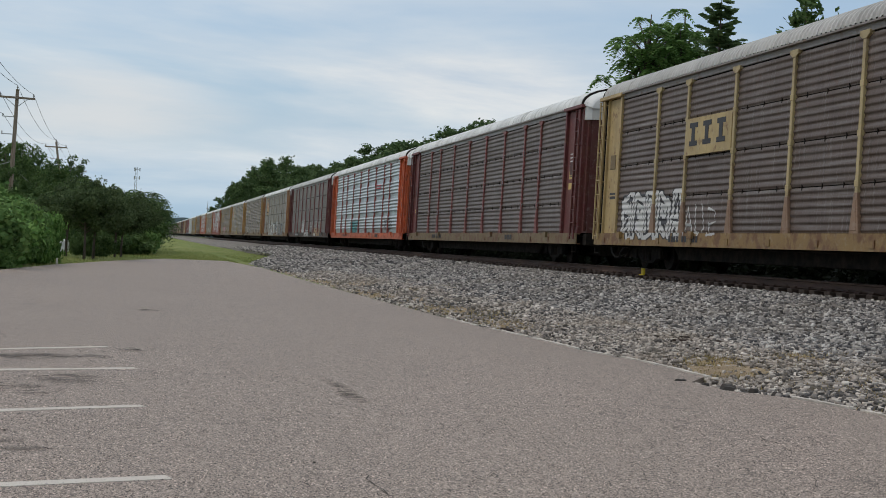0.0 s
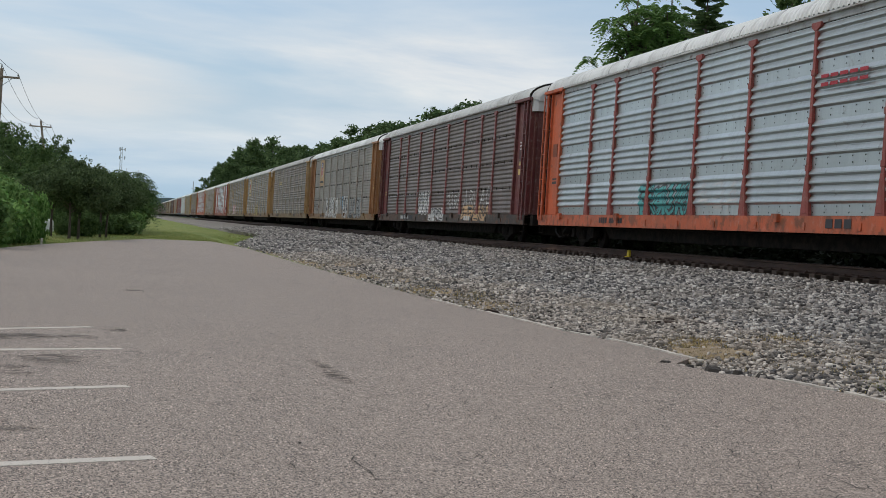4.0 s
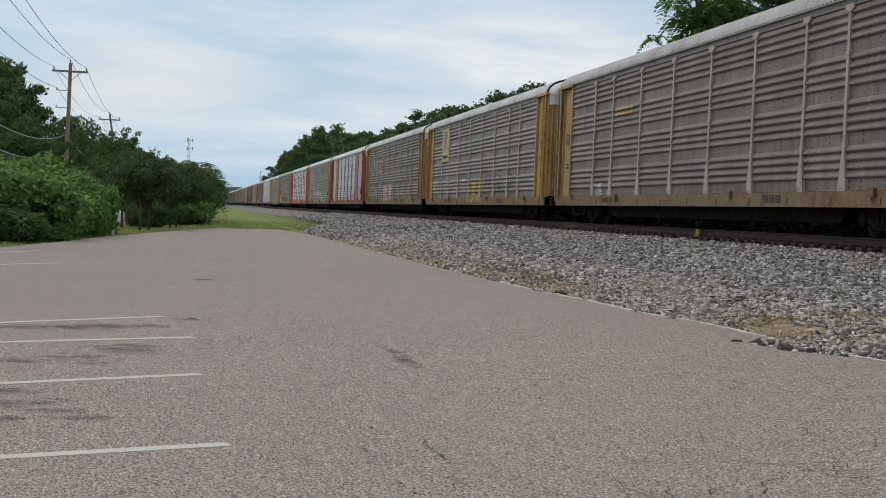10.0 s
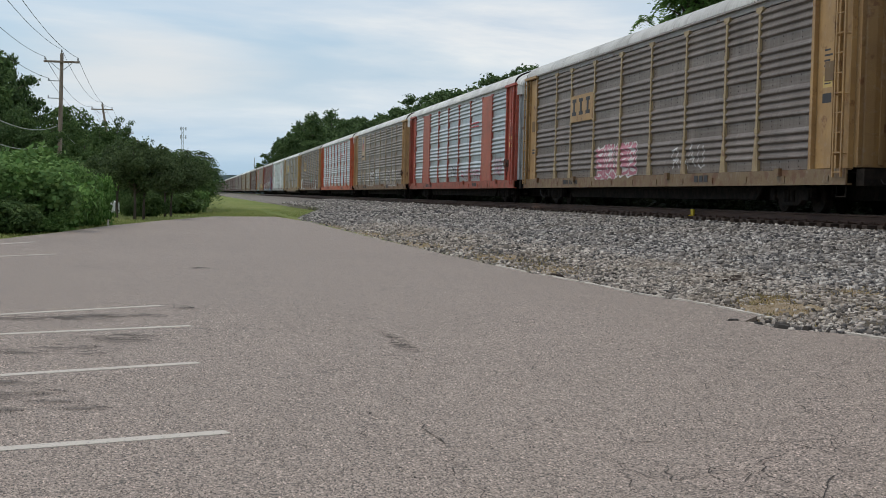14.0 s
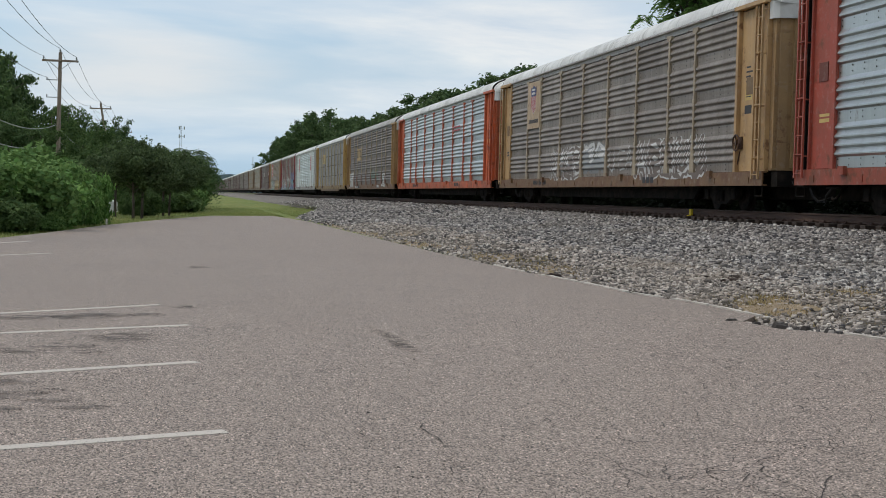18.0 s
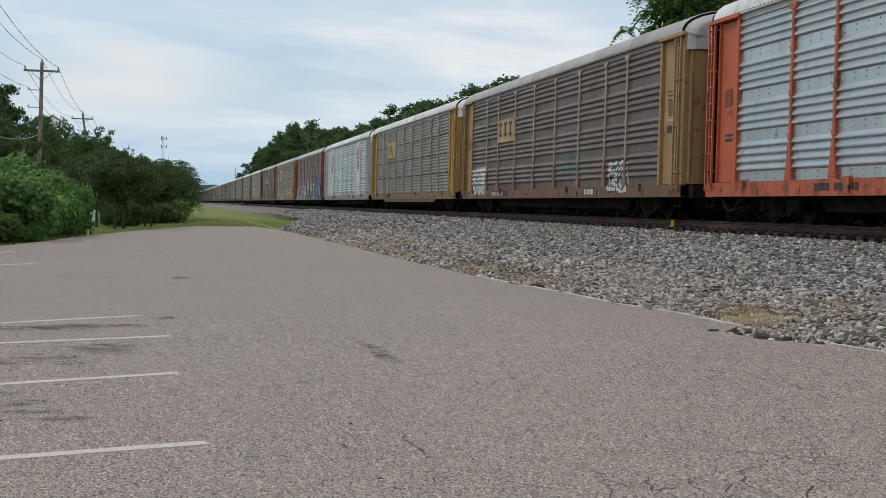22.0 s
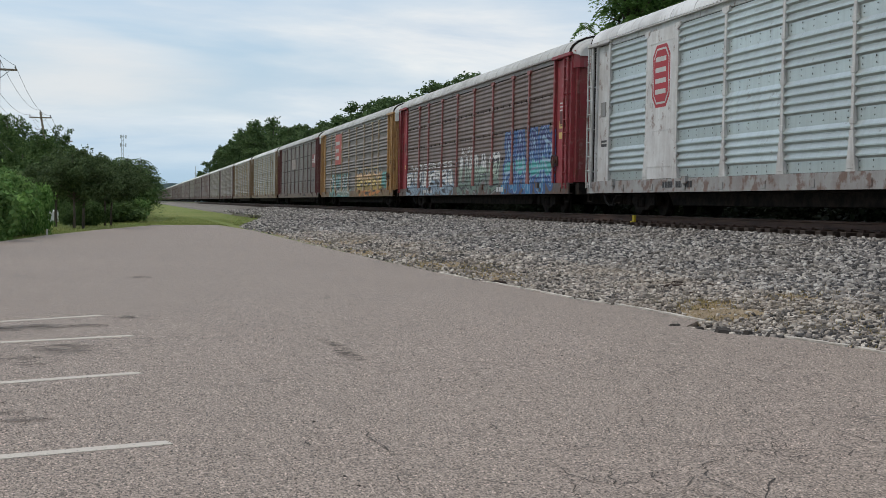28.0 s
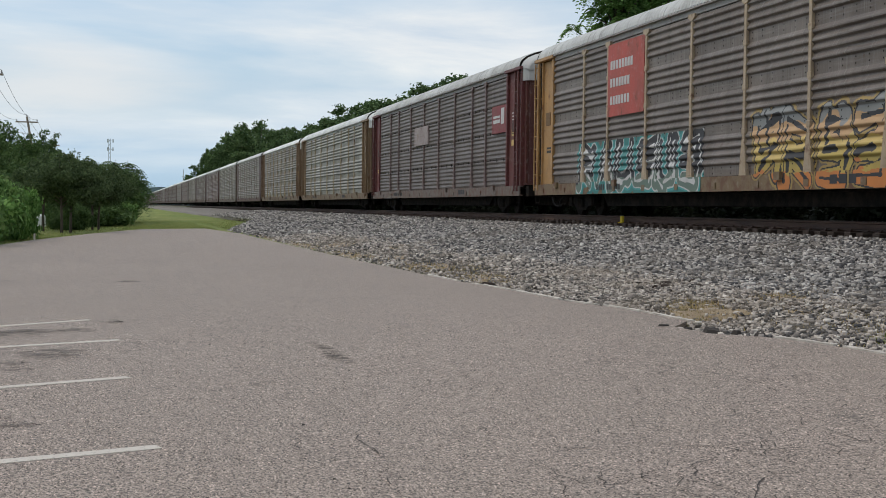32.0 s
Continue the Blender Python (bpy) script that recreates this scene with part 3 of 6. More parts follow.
# bare sandy patches: x, y and their half sizes
PATCHES = ((6.48, 13.9, 0.46, 0.85), (6.75, 14.8, 0.4, 0.5), (6.1, 22.0, 0.45, 1.5), (6.1, 26.4, 0.5, 2.0), (6.5, 24.4, 0.35, 1.0), (5.8, 33.4, 0.45, 3.0), (5.6, 42, 0.4, 4.0), (7.9, 14.6, 0.6, 0.5), (7.2, 13.0, 0.3, 0.4), (5.4, 52, 0.4, 5), (6.5, 40.0, 0.6, 3.2), (6.5, 30.4, 0.45, 1.6), (7.1, 35.0, 0.4, 1.4))


def stones(name, n, xr, yr, size, seed, label, material):
    """Loose angular stones strewn over the bed."""
    r = np.random.default_rng(seed)
    u = r.random(n)
    y = yr[0] + (yr[1] - yr[0]) * u
    x = xr[0] + (xr[1] - xr[0]) * r.random(n)
    keep = ~((x < 6.8) & (r.random(n) < (6.8 - x) * 0.4)) & (x > lot_edge(y) + 0.06 + 4.3 * np.clip((y - 62) / 26, 0, 1))
    x, y = x[keep], y[keep]
    for q, (px_, py_, rx, ry) in enumerate(PATCHES):
        free = (((x - px_) / rx) ** 2 + ((y - py_) / ry) ** 2 > 0.6 + 0.6 * r.random(len(x))) | (r.random(len(x)) < (0.13 if q < 1 else 0.34))
        x, y = x[free], y[free]
    n = len(x)
    s = size * (0.55 + 0.9 * r.random(n) ** 1.6)
    base = np.array([(a, b, c) for a in (-1, 1) for b in (-1, 1) for c in (-1, 1)], float)
    v = base[None] * (0.55 + 0.6 * r.random((n, 8, 3)))
    v *= (0.6 + 0.7 * r.random((n, 1, 3))) * np.array([1.15, 1.15, 0.52])
    ang = r.random((n, 3)) * 6.28
    cz, sz, cx, sx = np.cos(ang[:, 0]), np.sin(ang[:, 0]), np.cos(ang[:, 1] * 0.2), np.sin(ang[:, 1] * 0.2)
    rot = np.zeros((n, 3, 3))
    rot[:, 0, 0], rot[:, 0, 1], rot[:, 1, 0], rot[:, 1, 1], rot[:, 2, 2] = cz, -sz, sz, cz, 1
    tip = np.zeros((n, 3, 3))
    tip[:, 0, 0], tip[:, 1, 1], tip[:, 1, 2], tip[:, 2, 1], tip[:, 2, 2] = 1, cx, -sx, sx, cx
    v = np.einsum("nij,njk,nlk->nli", rot, tip, v) * (s / 2)[:, None, None]
    v += np.stack([x, y, bed_z(x) + s * (0.65 * r.random(n))], 1)[:, None]
    quads = np.array([(0, 1, 3, 2), (4, 6, 7, 5), (0, 4, 5, 1), (2, 3, 7, 6), (0, 2, 6, 4), (1, 5, 7, 3)])
    faces = (quads[None] + 8 * np.arange(n)[:, None, None]).reshape(-1, 4)
    return tagged(new(name, soup(name, v.reshape(-1, 3), faces, material)), label, "gravel", kind="stuff")


stones("ballast_stones", 46000, (5.6, 8.6), (8, 23), 0.040, 1, "loose pale crushed stones along the car park", STONE_PALE)
stones("ballast_stones", 72000, (7.9, 13.24), (10, 27), 0.051, 6, "loose grey and white crushed ballast stones", STONE)
stones("ballast_stones", 22000, (5.2, 8.2), (23, 52), 0.052, 4, "loose pale crushed stones along the car park", STONE_PALE)
stones("ballast_stones", 52000, (7.6, 13.24), (27, 52), 0.056, 2, "loose grey and white crushed ballast stones", STONE)
stones("ballast_stones", 60000, (5.0, 13.5), (52, 130), 0.085, 3, "loose grey and white crushed ballast stones", STONE)

# Track: two rails, ties, plates
track = empty("railway_track", (TRACK_X, 0, 0), "rusty steel rails on dark wooden ties in ballast", "railway track", kind="structure")
rp = [(-0.075, 0), (0.075, 0), (0.07, 0.02), (0.012, 0.035), (0.012, 0.125), (0.036, 0.14), (0.036, 0.172), (-0.036, 0.172), (-0.036, 0.14), (-0.012, 0.125), (-0.012, 0.035), (-0.07, 0.02)]
b = Build()
b.prism(rp, 1, -60, 1900)
b.prism([(-0.030, 0.172), (0.030, 0.172), (0.026, 0.175), (-0.026, 0.175)], 1, -60, 1900, 1)
rail_me = b.mesh("rail", RAIL_STEEL, RAIL_HEAD)
for sx in (-0.753, 0.753):
    part("rail", rail_me, track, (sx, 0, RAIL_Z - 0.175))
b = Build()
b.box(-1.3, 1.3, -0.115, 0.115, -0.18, 0.0)
tie_me = b.mesh("tie", TIE_WOOD, bevel=0.012)
b = Build()
for sx in (-0.753, 0.753):
    b.box(sx - 0.17, sx + 0.17, -0.09, 0.09, 0, 0.018)
    for dx in (-0.1, 0.1):
        b.box(sx + dx - 0.02, sx + dx + 0.02, -0.05, -0.01, 0.018, 0.05)
plate_me = b.mesh("tie_plate", RAIL_STEEL)
for k in range(130):
    y = 8 + 0.52 * k
    t_ob = part("tie", tie_me, track, (0.03 * math.sin(k * 2.3), y, RAIL_Z - 0.197))
    part("tie_plate", plate_me, t_ob, (0, 0, 0))
b = Build()
for k in range(400):
    y = 8 + 0.52 * (130 + k)
    b.box(-1.3, 1.3, y - 0.115, y + 0.115, RAIL_Z - 0.37, RAIL_Z - 0.197)
tagged(part("far_ties", b.mesh("far_ties", TIE_WOOD), track), "dark wooden ties", kind="stuff")

# Yellow clip at the rail
b = Build()
b.box(-0.03, 0.03, -0.085, 0.085, -0.02, 0.19)
b.box(-0.10, 0.03, -0.06, 0.06, -0.02, 0.02)
mk = tagged(new("rail_marker", b.mesh("rail_marker", YELLOW, bevel=0.008)), "small yellow metal marker clipped beside the rail", "marker")
mk.location = (TRACK_X - 0.753 - 0.14, 35.1, RAIL_Z - 0.19)


# ---- the train ----
PITCH, SPEED = 28.6, 13.28
Z0, TIER = 0.94, 0.932           # foot of the side screens over the rail, height of one tier
POSTS = (-11.85, -8.92, -6.95, -4.2, -1.4, 1.4, 4.2, 6.95, 8.92, 11.85)
BAYS = [(POSTS[i], POSTS[i + 1]) for i in range(9)]
RISE = 0.054
# breaks of one tier's profile, from its foot to its head, and how far each stands out: even waves, or a riveted flat band under four waves
PROFILE = {4: [((i + u) / 6, h) for i in range(6) for u, h in ((0, 0), (0.16, 0.11), (0.30, 0.36), (0.42, 0.42), (0.60, 0.32), (0.86, 0.06))] + [(1.0, 0)],
           1: [(0.0, 0), (0.24, 0)] + [(0.24 + 0.76 * (i + u) / 4, h) for i in range(4) for u, h in ((0.02, 0), (0.26, 1), (0.42, 1), (0.90, 0))] + [(1.0, 0)]}


def relief(z, style=1):
    """How far the corrugated screen stands out at height z over its foot."""
    return RISE * float(np.interp((z % TIER) / TIER, [a for a, b in PROFILE[style]], [b for a, b in PROFILE[style]]))


def screen_mesh(w, rows=1, dark_seam=True, material=SCREEN):
    b = Build()
    style = 4 if dark_seam else 1
    zs = [(k + u) * TIER for k in range(rows) for u, h in PROFILE[style][:-1]] + [rows * TIER - (0.022 if dark_seam else 0.004)]
    n = len(zs)
    for z in zs:
        d = relief(min(z, rows * TIER - 0.001), style)
        b.v += [(-d, -w / 2 + 0.01, z), (-d, w / 2 - 0.01, z)]
    for i in range(n - 1):
        b.f.append((2 * i, 2 * i + 1, 2 * i + 3, 2 * i + 2))
        b.m.append(0)
    return b.mesh("screen", material)


CACHE = {}


def cached(key, make):
    if key not in CACHE:
        CACHE[key] = make()
    return CACHE[key]


def post_mesh():
    b = Build()
    h = 4 * TIER
    b.prism([(-0.055, 0.75), (0.055, 0.75), (0.055, h - 0.12), (-0.055, h - 0.12)], 0, -0.068, 0.03)
    b.prism([(-0.06, h - 0.12), (0.06, h - 0.12), (0.18, h - 0.05), (0.18, h + 0.04), (-0.18, h + 0.04), (-0.18, h - 0.05)], 0, -0.08, 0.03)
    for k in (1, 2, 3):
        b.box(-0.078, 0.0, -0.075, 0.075, k * TIER - 0.07, k * TIER + 0.05)
    return b.mesh("post", PAINT, bevel=0.006)


def foot_mesh():
    """Flared foot of a post."""
    b = Build()
    b.prism([(-0.17, -0.02), (0.17, -0.02), (0.06, 0.75), (-0.06, 0.75)], 0, -0.078, 0.03)
    b.prism([(-0.10, 0.04), (0.10, 0.04), (0.03, 0.62), (-0.03, 0.62)], 0, -0.086, -0.07)
    return b.mesh("foot", PAINT, bevel=0.006)


def roof_profile(n=9):
    """From the near eave over the crown to the far eave, x and z over the rail."""
    pts = [(-1.50, 4.84), (-1.47, 4.96), (-1.40, 5.07), (-1.25, 5.19), (-1.0, 5.30), (-0.7, 5.38), (-0.35, 5.43), (0, 5.44)]
    return pts + [(-x, z) for x, z in pts[-2::-1]]


def roof_mesh(ribbed):
    b = Build()
    prof = roof_profile()
    ys = []
    if ribbed:
        y = -13.3
        while y < 13.25:
            ys += [(y, 0), (y + 0.04, 0.040), (y + 0.09, 0.040), (y + 0.13, 0)]
            y += 0.19
        ys.append((13.3, 0))
    else:
        ys = [(-13.3, 0), (13.3, 0)]
    k = len(prof)
    for y, up in ys:
        b.v += [(x * (1 + up * 0.4), y, z + up) for x, z in prof]
    for j in range(len(ys) - 1):
        for i in range(k - 1):
            a = j * k + i
            b.f.append((a, a + 1, a + 1 + k, a + k))
            b.m.append(0)
    return b.mesh("roof", ROOFING)


def hood_mesh():
    """The rounded roof end over the doors, towards +y."""
    b = Build()
    prof = roof_profile()
    rings = [(13.20, 0.985, -0.03), (13.46, 0.975, -0.05), (13.64, 0.95, -0.10), (13.77, 0.91, -0.18), (13.82, 0.88, -0.25)]
    k = len(prof)
    for y, s, dz in rings:
        b.v += [(x * s, y, 4.5 + (z - 4.5) * (1 + dz * 0.6) + dz * 0.3) for x, z in prof]
    for j in range(len(rings) - 1):
        for i in range(k - 1):
            a = j * k + i
            b.f.append((a, a + 1, a + 1 + k, a + k))
            b.m.append(0)
    b.f.append(tuple(range(4 * k, 5 * k)))
    b.m.append(0)
    return b.mesh("roof_hood", ROOFING, smooth=False)


def skirt_mesh():
    """Band of the roof hood that hangs over the heads of the end doors."""
    b = Build()
    o = [(-1.44, 13.42), (-1.42, 13.60), (-1.30, 13.74), (-1.05, 13.80), (-0.5, 13.84), (0.0, 13.85)]
    o = o + [(-x, y) for x, y in o[-2::-1]]
    b.prism(o + [(x * 0.96, y - 0.05) for x, y in o[::-1]], 2, 4.38, 4.90)
    return b.mesh("hood_skirt", ROOFING)


def step_shade_mesh():
    """Dark band for the shadow of the step from the roof sheets to the hood."""
    b = Build()
    k = len(roof_profile())
    for y in (13.24, 13.33):
        for s, dz in ((1.012, 0.022), (0.972, -0.05)):
            b.v += [(x * s, y, z + dz) for x, z in roof_profile()]
    for i in range(k - 1):
        for r0, r1 in ((0, 2), (2, 3), (3, 1), (1, 0)):
            b.f.append((r0 * k + i, r0 * k + i + 1, r1 * k + i + 1, r1 * k + i))
            b.m.append(0)
    return b.mesh("roof_seam", STEEL_DARK)


DOOR = [(-1.36, 13.40), (-1.33, 13.54), (-1.22, 13.64), (-1.04, 13.69), (-0.6, 13.73), (-0.02, 13.75)]


def door_mesh():
    """One leaf of the end door, bowed round the corner; towards +y, on the near side."""
    b = Build()
    b.prism(DOOR + [(x * 0.95 + 0.03, y - 0.06) for x, y in DOOR[::-1]], 2, 0.95, 4.78)
    return b.mesh("end_door", PAINT)


def strap_mesh():
    b = Build()
    b.prism([(x * 1.005, y + 0.007) for x, y in DOOR] + DOOR[::-1], 2, -0.03, 0.03)
    return b.mesh("door_strap", PAINT)


def rib_mesh():
    """Upright stiffeners of the end door."""
    b = Build()
    for (xa, ya), (xb, yb) in ((DOOR[1], DOOR[2]), (DOOR[3], DOOR[4])):
        u = 0.35
        x, y = xa + (xb - xa) * u, ya + (yb - ya) * u
        b.box(x - 0.05, x + 0.03, y - 0.02, y + 0.05, 1.0, 4.74)
    return b.mesh("door_rib", PAINT)


def rod_mesh():
    b = Build()
    b.tube([(-0.12, 13.78, 1.0), (-0.12, 13.78, 4.7)], 0.03, 6)
    return b.mesh("lock_rod", PAINT)


def end_panel_mesh():
    b = Build()
    b.box(-1.40, -1.34, 11.82, 12.90, 0.94, 4.74)
    return b.mesh("end_panel", PAINT, bevel=0.006)


def near_panel_mesh(y0, y1):
    b = Build()
    b.box(-1.40, -1.34, y0, y1, 0.94, 4.74)
    return b.mesh("end_panel", PAINT, bevel=0.006)


def corner_post_mesh(y0, y1, x0):
    b = Build()
    b.box(x0, -1.34, y0, y1, 0.92, 4.76)
    return b.mesh("corner_post", PAINT, bevel=0.008)


def header_mesh():
    b = Build()
    b.box(-1.56, -1.40, 11.65, 13.48, 4.76, 4.86)
    return b.mesh("header", PAINT, bevel=0.008)


def box_plate_mesh():
    b = Build()
    b.box(-1.420, -1.396, 12.2, 12.6, 2.75, 3.15)
    return b.mesh("card_board", PAINT, bevel=0.004)


def ladder_mesh():
    b = Build()
    for y in (12.98, 13.34):
        b.box(-1.58, -1.54, y - 0.025, y + 0.025, 0.75, 4.72)
        for z in (1.2, 2.4, 3.6, 4.6):
            b.box(-1.56, -1.38, y - 0.015, y + 0.015, z, z + 0.03)
    for k in range(10):
        z = 0.85 + 0.40 * k
        b.tube([(-1.56, 12.96, z), (-1.56, 13.36, z)], 0.016, 5)
    return b.mesh("ladder", PAINT)


def far_end_mesh():
    """Ends of a distant car in one piece."""
    b = Build()
    b.prism([(-1.47, 11.75), (-1.47, 13.35), (-1.36, 13.4)] + DOOR[1:] + [(-0.02, 11.75)], 2, 0.95, 4.78)
    return b.mesh("car_end", PAINT)


def rivets_mesh():
    """Rows of dark rivet heads on the flats between the corrugations."""
    b = Build()
    for k in range(8):
        z = Z0 + (k // 2) * TIER + (0.06 if k % 2 else 0.18)
        for a0, a1 in BAYS:
            n = int((a1 - a0) / 0.42)
            for i in range(n):
                y = a0 + (a1 - a0) * (i + 0.5) / n
                x = -1.42 - relief(z - Z0)
                b.add([(x - 0.012, y - 0.022, z), (x - 0.012, y, z + 0.022), (x - 0.012, y + 0.022, z), (x - 0.012, y, z - 0.022)], [(0, 1, 2, 3)])
    return b.mesh("rivets", STEEL_DARK)


def clips_mesh():
    """Small clips that hold the tiers of screens in the middle of each bay."""
    b = Build()
    for k in (1, 2, 3):
        for y in [a0 + (a1 - a0) * u for a0, a1 in BAYS for u in (0.2, 0.5, 0.8)]:
            b.box(-1.440, -1.41, y - 0.014, y + 0.014, Z0 + k * TIER - 0.09, Z0 + k * TIER + 0.05)
    return b.mesh("clips", STEEL_DARK)


def belly_mesh():
    """Deeper plate under the middle of the sill."""
    b = Build()
    b.prism([(-8.6, 0.62), (-7.9, 0.45), (7.9, 0.45), (8.6, 0.62)], 0, -1.47, -1.40)
    return b.mesh("belly_plate", SILL_PAINT)


def sill_mesh():
    b = Build()
    b.prism([(-1.50, 0.60), (-1.50, 0.93), (-1.36, 0.93), (-1.36, 0.90), (-1.46, 0.90), (-1.46, 0.63), (-1.36, 0.63), (-1.36, 0.60)], 1, -13.44, 13.44)
    for y in np.arange(-12.6, 12.7, 2.1):
        b.box(-1.52, -1.49, y - 0.10, y + 0.10, 0.66, 0.80)
    for y in (-10.3, -3.1, 6.2, 11.2):
        b.box(-1.58, -1.49, y - 0.12, y + 0.12, 0.80, 0.97)
    return b.mesh("side_sill", SILL_PAINT)


def rail_top_mesh():
    b = Build()
    b.box(-1.45, -1.40, -11.8, 11.8, 4.68, 4.86)
    b.box(-1.53, -1.44, -13.2, 13.2, 4.815, 4.85)
    return b.mesh("top_rail", PAINT)


def core_mesh():
    """Decks, far side and inner lining behind the screens."""
    b = Build()
    b.box(-1.38, -1.36, -11.8, 11.8, 0.9, 4.8)
    b.box(1.40, 1.46, -13.4, 13.4, 0.9, 4.86)
    b.box(-1.36, 1.40, -13.3, 13.3, 0.86, 0.93)
    b.box(1.36, 1.50, -13.8, 13.8, 0.64, 0.93)
    b.box(-1.36, 1.40, -12.9, 12.9, 2.75, 2.82)
    for y in (-13.30, 13.24):
        b.box(-1.38, 1.44, y, y + 0.06, 0.9, 4.85)
    b.box(-0.2, 0.2, -13.8, 13.8, 0.30, 0.86)
    for y in (-13.80, 13.46):
        b.box(-1.28, 1.28, y, y + 0.34, 0.58, 0.92)
    for y in np.arange(-11.5, 11.6, 1.9):
        b.box(-1.40, 1.40, y - 0.05, y + 0.05, 0.60, 0.86)
    b.box(-0.95, -0.35, -1.4, 0.6, 0.42, 0.72)
    b.tube([(-0.75, 2.0, 0.62), (-0.75, 3.6, 0.62)], 0.17, 8)
    b.tube([(-1.05, -7.5, 0.58), (-1.05, 7.5, 0.58)], 0.025, 5)
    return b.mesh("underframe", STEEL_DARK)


def side_frame_mesh():
    b = Build()
    o = [(-1.05, 0.34), (-1.05, 0.56), (-0.6, 0.62), (0.6, 0.62), (1.05, 0.56), (1.05, 0.34), (0.72, 0.34), (0.4, 0.16), (-0.4, 0.16), (-0.72, 0.34)]
    b.prism(o, 0, -0.07, 0.07)
    for dy in (-0.18, 0, 0.18):
        b.tube([(-0.09, dy, 0.24), (-0.09, dy, 0.52)], 0.065, 8)
    for dy in (-0.87, 0.87):
        b.box(-0.12, 0.08, dy - 0.13, dy + 0.13, 0.28, 0.55)
    return b.mesh("side_frame", STEEL_DARK, bevel=0.012)


def wheelset_mesh():
    b = Build()
    b.tube([(-1.0, 0, 0), (1.0, 0, 0)], 0.075, 10)
    for sx in (-1, 1):
        x = 0.70 * sx
        n = 20
        for x0, x1, r in ((x - 0.03, x + 0.10 * sx - 0.03 if sx > 0 else x - 0.13, 0.355), (x - 0.03 * sx - 0.02, x - 0.03 * sx + 0.02, 0.385)):
            b.prism([(r * math.cos(6.2832 * k / n), r * math.sin(6.2832 * k / n)) for k in range(n)], 0, min(x0, x1), max(x0, x1))
        b.prism([(0.12 * math.cos(6.2832 * k / 10), 0.12 * math.sin(6.2832 * k / 10)) for k in range(10)], 0, x + 0.08 * sx, x + 0.18 * sx)
        for k in range(6):
            a = k * 1.0472
            b.box(x + 0.10 * sx - 0.012, x + 0.10 * sx + 0.012, 0.22 * math.cos(a) - 0.03, 0.22 * math.cos(a) + 0.03, 0.22 * math.sin(a) - 0.03, 0.22 * math.sin(a) + 0.03)
    return b.mesh("wheelset", STEEL_DARK)


def coupler_mesh():
    b = Build()
    b.box(-0.08, 0.08, 13.7, 14.15, 0.62, 0.80)
    b.prism([(-0.18, 14.05), (-0.20, 14.28), (0.02, 14.30), (0.16, 14.2), (0.16, 14.0)], 2, 0.56, 0.90)
    b.tube([(-0.25, 13.5, 0.62), (-0.27, 13.8, 0.36), (-0.22, 14.1, 0.30), (-0.15, 14.28, 0.36)], 0.03, 6)
    return b.mesh("coupler", STEEL_DARK)


def stirrup_mesh():
    """U-shaped step under the corner."""
    b = Build()
    y = 13.2
    b.tube([(-1.46, y - 0.2, 0.70), (-1.47, y - 0.2, 0.36), (-1.47, y + 0.2, 0.36), (-1.46, y + 0.2, 0.70)], 0.018, 5)
    return b.mesh("stirrup_step", STEEL_DARK)


def hose_mesh():
    b = Build()
    b.tube([(-0.42, 13.7, 0.60), (-0.46, 13.95, 0.40), (-0.40, 14.12, 0.26), (-0.30, 14.28, 0.30)], 0.028, 6)
    b.tube([(-0.9, 13.78, 0.72), (-0.95, 13.98, 0.62), (-0.75, 13.98, 0.62), (-0.7, 13.78, 0.72)], 0.014, 5)
    return b.mesh("air_hose", RUBBER)


def brake_wheel_mesh():
    """Hand brake on the near end's corner: spoked wheel on a gear box."""
    b = Build()
    b.box(-1.50, -1.38, -0.10, 0.10, -0.15, 0.15)
    ring = [(-1.60, 0.19 * math.cos(k * 0.3927), 0.19 * math.sin(k * 0.3927)) for k in range(17)]
    b.tube(ring, 0.022, 5)
    for k in range(5):
        b.tube([(-1.58, 0, 0), (-1.60, 0.19 * math.cos(k * 1.2566), 0.19 * math.sin(k * 1.2566))], 0.014, 4)
    b.tube([(-1.50, 0, 0), (-1.61, 0, 0)], 0.05, 8)
    b.tube([(-1.46, 0.05, -0.2), (-1.50, 0.2, -0.75), (-1.45, 0.1, -1.0)], 0.018, 5)
    return b.mesh("brake_wheel", RAIL_STEEL)


def letter_strokes(r, w, h):
    """A wild letter: a few thick strokes in a box of w by h."""
    kind = r.integers(0, 5)
    if kind == 0:
        return [((0.15, 0.1), (0.2, 0.9)), ((0.2, 0.9), (0.8, 0.75)), ((0.8, 0.75), (0.75, 0.45)), ((0.75, 0.45), (0.2, 0.5)), ((0.3, 0.5), (0.85, 0.1))]
    if kind == 1:
        return [((0.8, 0.85), (0.2, 0.8)), ((0.2, 0.8), (0.25, 0.5)), ((0.25, 0.5), (0.8, 0.45)), ((0.8, 0.45), (0.75, 0.12)), ((0.75, 0.12), (0.15, 0.15))]
    if kind == 2:
        return [((0.15, 0.1), (0.45, 0.95)), ((0.45, 0.95), (0.85, 0.1)), ((0.25, 0.4), (0.75, 0.4))]
    if kind == 3:
        return [((0.2, 0.9), (0.15, 0.2)), ((0.15, 0.2), (0.5, 0.08)), ((0.5, 0.08), (0.85, 0.25)), ((0.85, 0.25), (0.8, 0.92))]
    return [((0.85, 0.85), (0.3, 0.9)), ((0.3, 0.9), (0.15, 0.5)), ((0.15, 0.5), (0.3, 0.12)), ((0.3, 0.12), (0.85, 0.15)), ((0.5, 0.5), (0.88, 0.45))]


